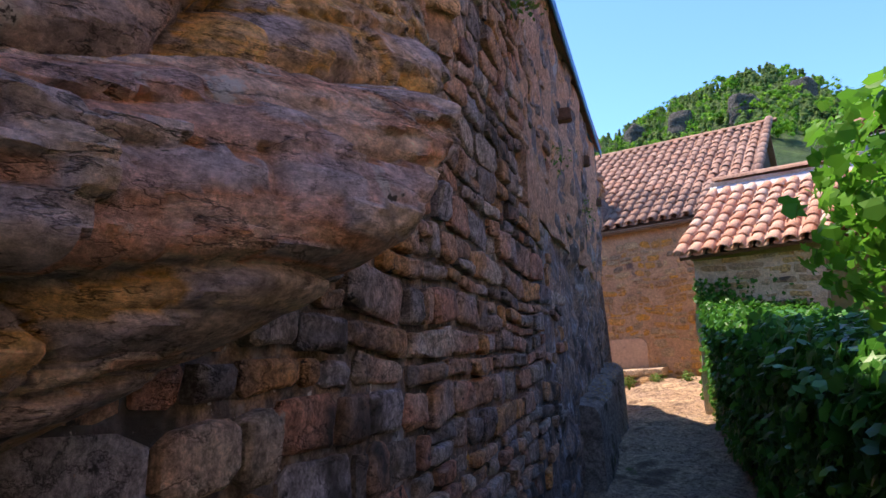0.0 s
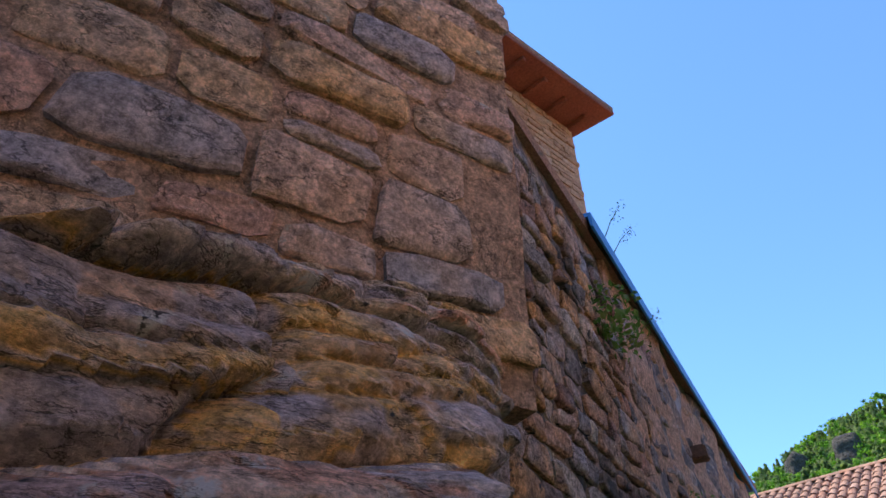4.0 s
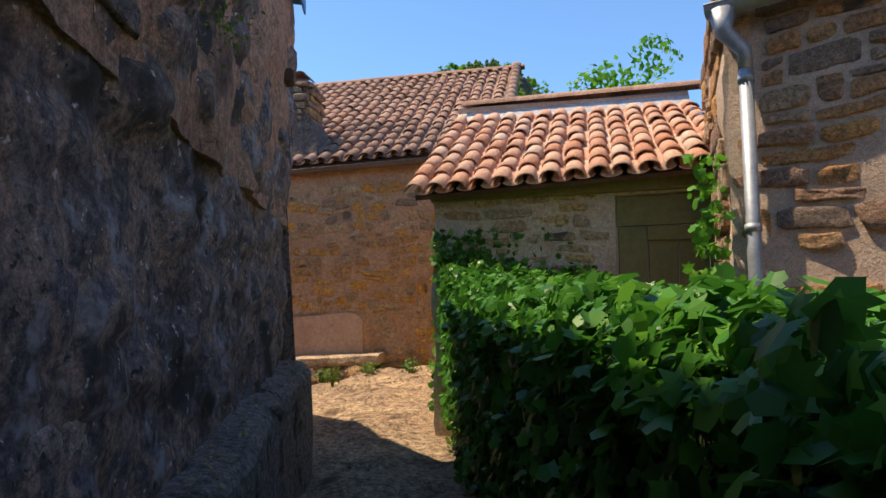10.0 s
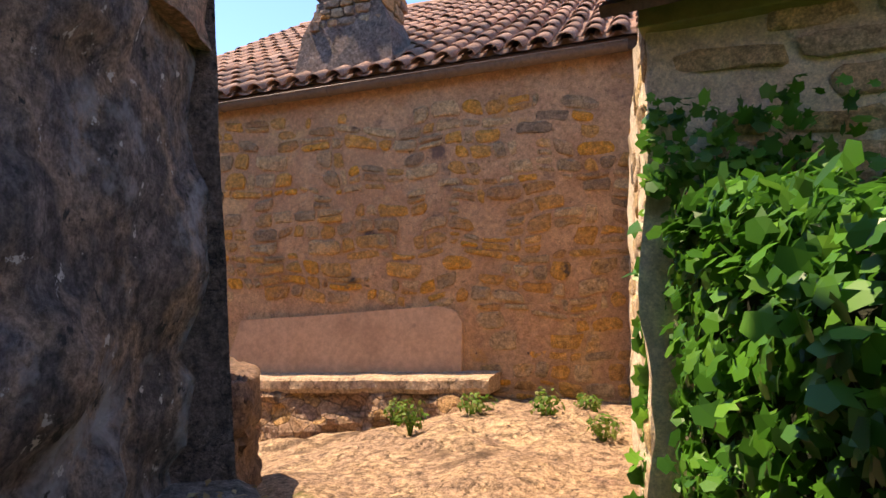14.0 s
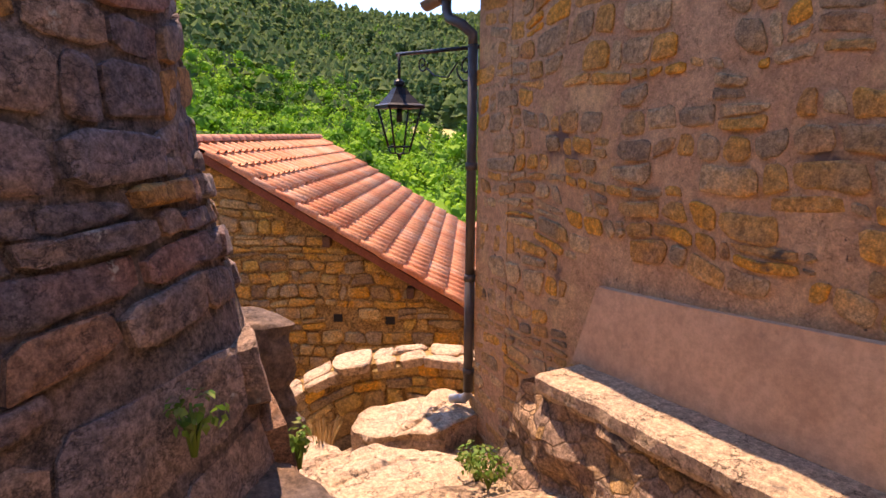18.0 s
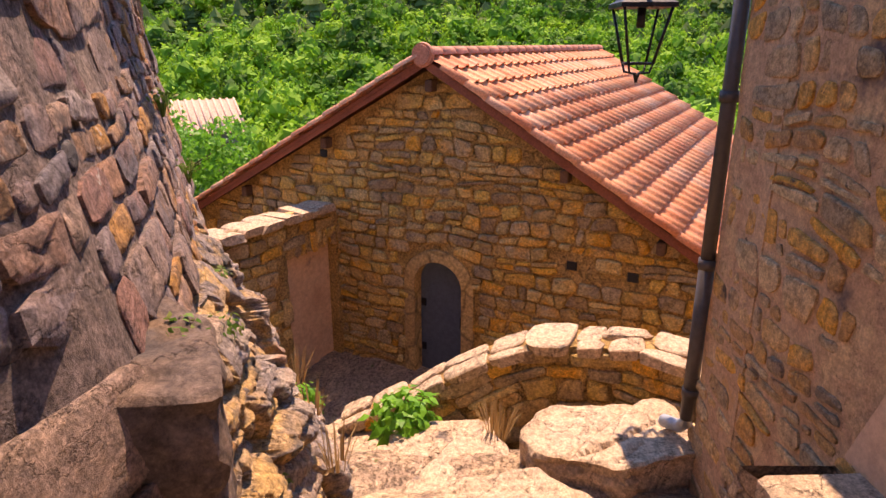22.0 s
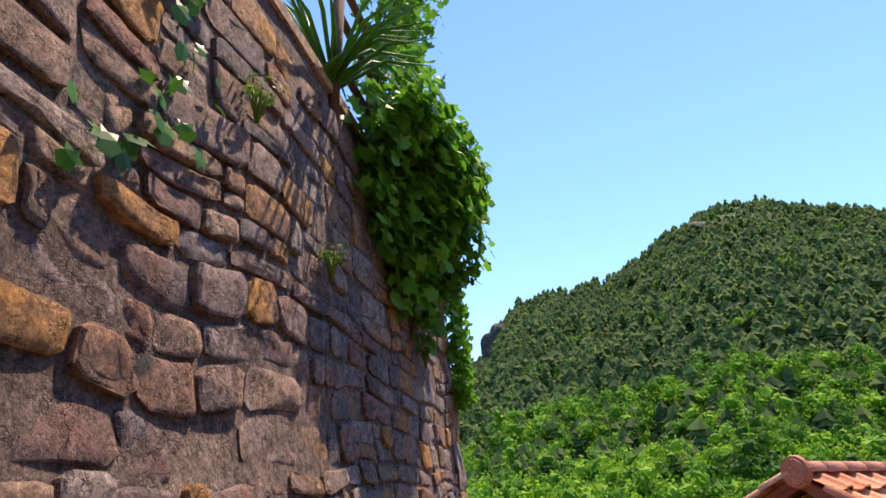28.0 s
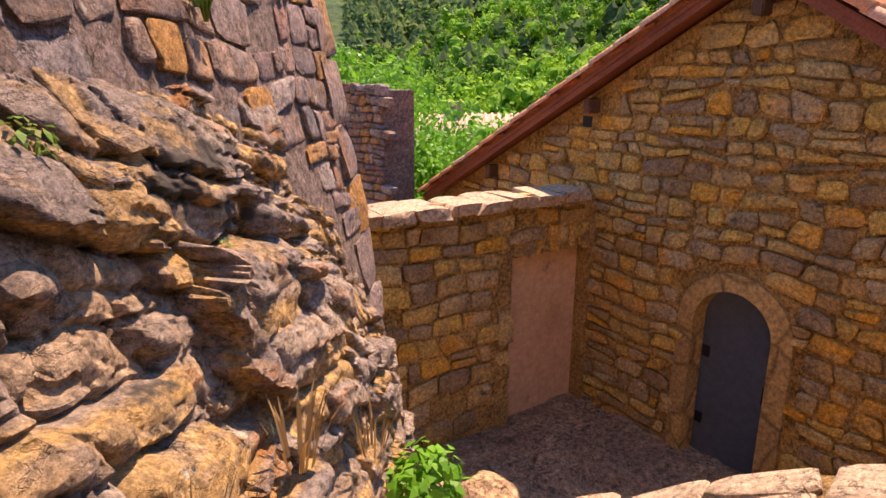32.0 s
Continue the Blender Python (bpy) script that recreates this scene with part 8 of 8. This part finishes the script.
def crown_shape(kind, seed):
    """A small tree for the hillsides, one unit high, in triangles."""
    g = np.random.default_rng(seed)
    if kind == "pine":
        v, f = [], []
        for j in range(7):
            z0 = 0.12 + 0.125 * j
            rad = 0.30 * math.sqrt(max(0.03, 1 - ((j - 1.2) / 6.0) ** 2)) * g.uniform(0.75, 1.2)
            k0 = len(v)
            v.append((g.normal() * 0.01, g.normal() * 0.01, z0 + 0.23))
            for k in range(7):
                a = 2 * math.pi * (k + g.random() * 0.7) / 7
                rr = rad * g.uniform(0.55, 1.25)
                v.append((rr * math.cos(a), rr * math.sin(a), z0 + g.uniform(-0.05, 0.04)))
            f += [(k0, k0 + 1 + k, k0 + 1 + (k + 1) % 7) for k in range(7)]
        return np_mesh("pine", v, f, M_PINE)
    p, d, c = crown_points(430, 1.0, 0.95, seed, 10)
    flakes = leaf_cloud("flakes", p, M_FAR_LEAF, 0.085, g, d, 0.9, False)
    fv, ft = mesh_arrays(flakes)
    bm = bmesh.new()
    for q in c:
        bmesh.ops.create_icosphere(bm, subdivisions=1, radius=0.11 * g.uniform(0.8, 1.1), matrix=Matrix.Translation(q))
    for v in bm.verts:
        v.co += 0.02 * Vector(g.normal(size=3))
    core = from_bm("core", bm, M_FAR_LEAF)
    cv, ct = mesh_arrays(core)
    return np_mesh("broadleaf", np.concatenate([fv, cv]), np.concatenate([ft, ct + len(fv)]), M_FAR_LEAF)


pines = [crown_shape("pine", 300 + i) for i in range(5)]
leafs = [crown_shape("leaf", 320 + i) for i in range(5)]


def field(yaw, r):
    return 57.0 < yaw < 67.5 and 186 < r < 232


def forest(name, shapes, mat, count, sectors, seed, size, label, smooth=False, accept=None):
    g = np.random.default_rng(seed)
    items = []
    while len(items) < count:
        y0, y1, r0, r1 = sectors[g.integers(len(sectors))]
        yaw, r = g.uniform(y0, y1), math.sqrt(g.uniform(r0 * r0, r1 * r1))
        if field(yaw, r) or (accept and not accept(yaw, r, g)):
            continue
        x, y, z = polar(yaw, r)
        w = fbm(x * 0.011, y * 0.011, 0.3, 5) * min(1.0, max(0.0, (r - 90) / 250)) * 8
        s = g.uniform(*size)
        m = Matrix.Translation((x, y, z + w - 0.06 * s)) @ pose(0, 0, 0, rz=g.uniform(0, 360)) @ Matrix.Diagonal((s * g.uniform(0.85, 1.25), s * g.uniform(0.85, 1.25), s, 1))
        items.append((int(g.integers(len(shapes))), m))
    ob = new(name, joined(name, shapes, items, mat, smooth))
    ob["kind"] = "stuff"
    return tagged(ob, label, "trees")


forest("hill_pines", pines, M_PINE, 9500, [(52, 126, 130, 625)], 400, (6, 12), "dark pine forest covering the mountainside", accept=lambda y, r, g: r > 190 or g.random() < 0.5)
forest("north_hill_trees", pines, M_PINE, 1500, [(-12, 34, 380, 622)], 401, (6, 10), "pines scattered over the green hill")
forest("north_hill_woods", leafs, M_FAR_LEAF, 450, [(-12, 34, 330, 622)], 402, (7, 11), "broadleaf woods over the green hill")
forest("valley_woods", leafs, M_FAR_LEAF, 850, [(52, 130, 92, 230)], 403, (7, 13), "bright broadleaf woods on the lower slope", accept=lambda y, r, g: r < 150 or g.random() < 0.25)
forest("near_woods", leafs, M_FAR_LEAF, 150, [(58, 132, 48, 98)], 404, (5, 10), "broadleaf trees along the valley floor", accept=lambda y, r, g: not (104 < y < 123 and r < 70) and not (52 < y < 62))
forest("slope_light_trees", leafs, M_FAR_LEAF, 260, [(60, 126, 160, 600)], 405, (5, 9), "light-green trees among the pines")

# cliff on the ridge and the bare scar
for i, (yaw, e, w, h) in enumerate(((118.0, 9.6, 9, 20), (117.3, 11.4, 8, 12))):
    r = 560
    x, y = polar(yaw, r)[:2]
    z = r * math.tan(math.radians(e))
    boulder("cliff", (x, y, z), (w, w, h), 20.0 + i, M_CLIFF, "grey rock cliff standing out of the wooded ridge", 30 * i)
M_SCAR = surf("rock_scar", [(0.50, 0.30, 0.20), (0.58, 0.38, 0.26)], per="none", scale=0.2, vary=0.2, bump=0.4, bump_scale=0.4, bump_dist=1.0)
x, y = polar(98.5, 560)[:2]
sc_ = boulder("rock_scar", (x, y, polar(98.5, 560)[2] + 2), (5, 15, 2.5), 33.0, M_SCAR, "pale bare rock scar below the summit")
sc_.rotation_euler = (radians(-14), 0, radians(-8))
for i, (yaw, r) in enumerate(((11.5, 470), (15.5, 520), (2.0, 520), (6.5, 440))):
    x, y, z = polar(yaw, r)
    boulder("cliff", (x, y, z + 3), (9, 9, 13), 40.0 + i, M_CLIFF, "grey rock outcrop on the green hill", 40 * i)


def field_patch():
    v = []
    ys, rs = np.linspace(57, 67.5, 24), np.linspace(186, 232, 14)
    for yaw in ys:
        for r in rs:
            x, y, z = polar(yaw, r)
            w = fbm(x * 0.011, y * 0.011, 0.3, 5) * min(1.0, max(0.0, (r - 90) / 250)) * 8
            v.append((x, y, z + w + 0.8))
    idx = np.arange(24 * 14).reshape(24, 14)
    f = np.stack([idx[:-1, :-1], idx[:-1, 1:], idx[1:, 1:], idx[1:, :-1]], -1).reshape(-1, 4)
    return np_mesh("dry_meadow", v, f, M_FIELD, True)


tagged(new("dry_meadow", field_patch()), "sunny dry meadow on the valley slope", "meadow", kind="structure")


# Houses in the valley
def far_house(name, yaw, r, w, d, z0, z1, rise, label, turn=0.0, rows=0, cols=0, hip=False):
    a = math.radians(yaw)
    x, y = -math.sin(a) * r - 2, math.cos(a) * r + 5
    ob = thing(name, label, "house", at=(x, y, 0))
    ob.rotation_euler = (0, 0, a + radians(turn))
    part("wall", box_mesh("wall", (-w / 2, -d / 2, z0), (w / 2, d / 2, z1), M_FAR_WALL, 0.0), ob)
    bm = bmesh.new()
    o = 0.5
    e = [bm.verts.new(p) for p in ((-w / 2 - o, -d / 2 - o, z1), (w / 2 + o, -d / 2 - o, z1), (w / 2 + o, d / 2 + o, z1), (-w / 2 - o, d / 2 + o, z1))]
    k = w * 0.3 if hip else w / 2 + o
    t = [bm.verts.new((-k, 0, z1 + rise)), bm.verts.new((k, 0, z1 + rise))]
    for q in ((e[0], e[1], t[1], t[0]), (e[2], e[3], t[0], t[1]), (e[1], e[2], t[1]), (e[3], e[0], t[0]), tuple(e[::-1])):
        bm.faces.new(q)
    part("roof", from_bm("roof", bm, M_FAR_ROOF), ob)
    n = int(w / 0.45)
    for i in range(n + 1):
        u = -w / 2 - o + (w + 2 * o) * i / n
        if not hip:
            part("roof_roll", tube_mesh("roof_roll", [(u, -d / 2 - o - 0.05, z1 + 0.02), (u, 0, z1 + rise + 0.02)], 0.11, M_FAR_ROOF, 6), ob)
    for j in range(rows):
        for i in range(cols):
            cx, cz = -w / 2 + w * (i + 0.5) / cols, z1 - 1.9 - 3.0 * j
            win = part("window", box_mesh("window", (cx - 0.5, -d / 2 - 0.06, cz - 0.85), (cx + 0.5, -d / 2 + 0.05, cz + 0.85), M_GLASS_DARK, 0.0), ob)
            for q, (xa, xb, za, zb) in enumerate(((-0.62, -0.48, -0.9, 0.9), (0.48, 0.62, -0.9, 0.9), (-0.62, 0.62, 0.86, 1.0), (-0.7, 0.7, -1.0, -0.86), (-0.05, 0.05, -0.85, 0.85))):
                part("frame" if q < 4 else "mullion", box_mesh("frame", (cx + xa, -d / 2 - 0.12, cz + za), (cx + xb, -d / 2 - 0.02, cz + zb), M_SLAB, 0.0), win)
    part("chimney", box_mesh("chimney", (-w * 0.05 - 0.6, -0.5, z1 + rise * 0.5), (-w * 0.05 + 0.6, 0.5, z1 + rise + 0.9), M_CANAL_OLD, 0.02), ob)
    return ob


far_house("valley_house", 114.2, 52, 11.5, 7.5, -19, -3.6, 2.0, "low house with a pale tiled roof among the trees", 4)
far_house("manor_house", 56.6, 108, 8.6, 8.6, -22, 3.4, 1.6, "tall pale manor with rows of windows in the valley", -8, rows=4, cols=2, hip=True)
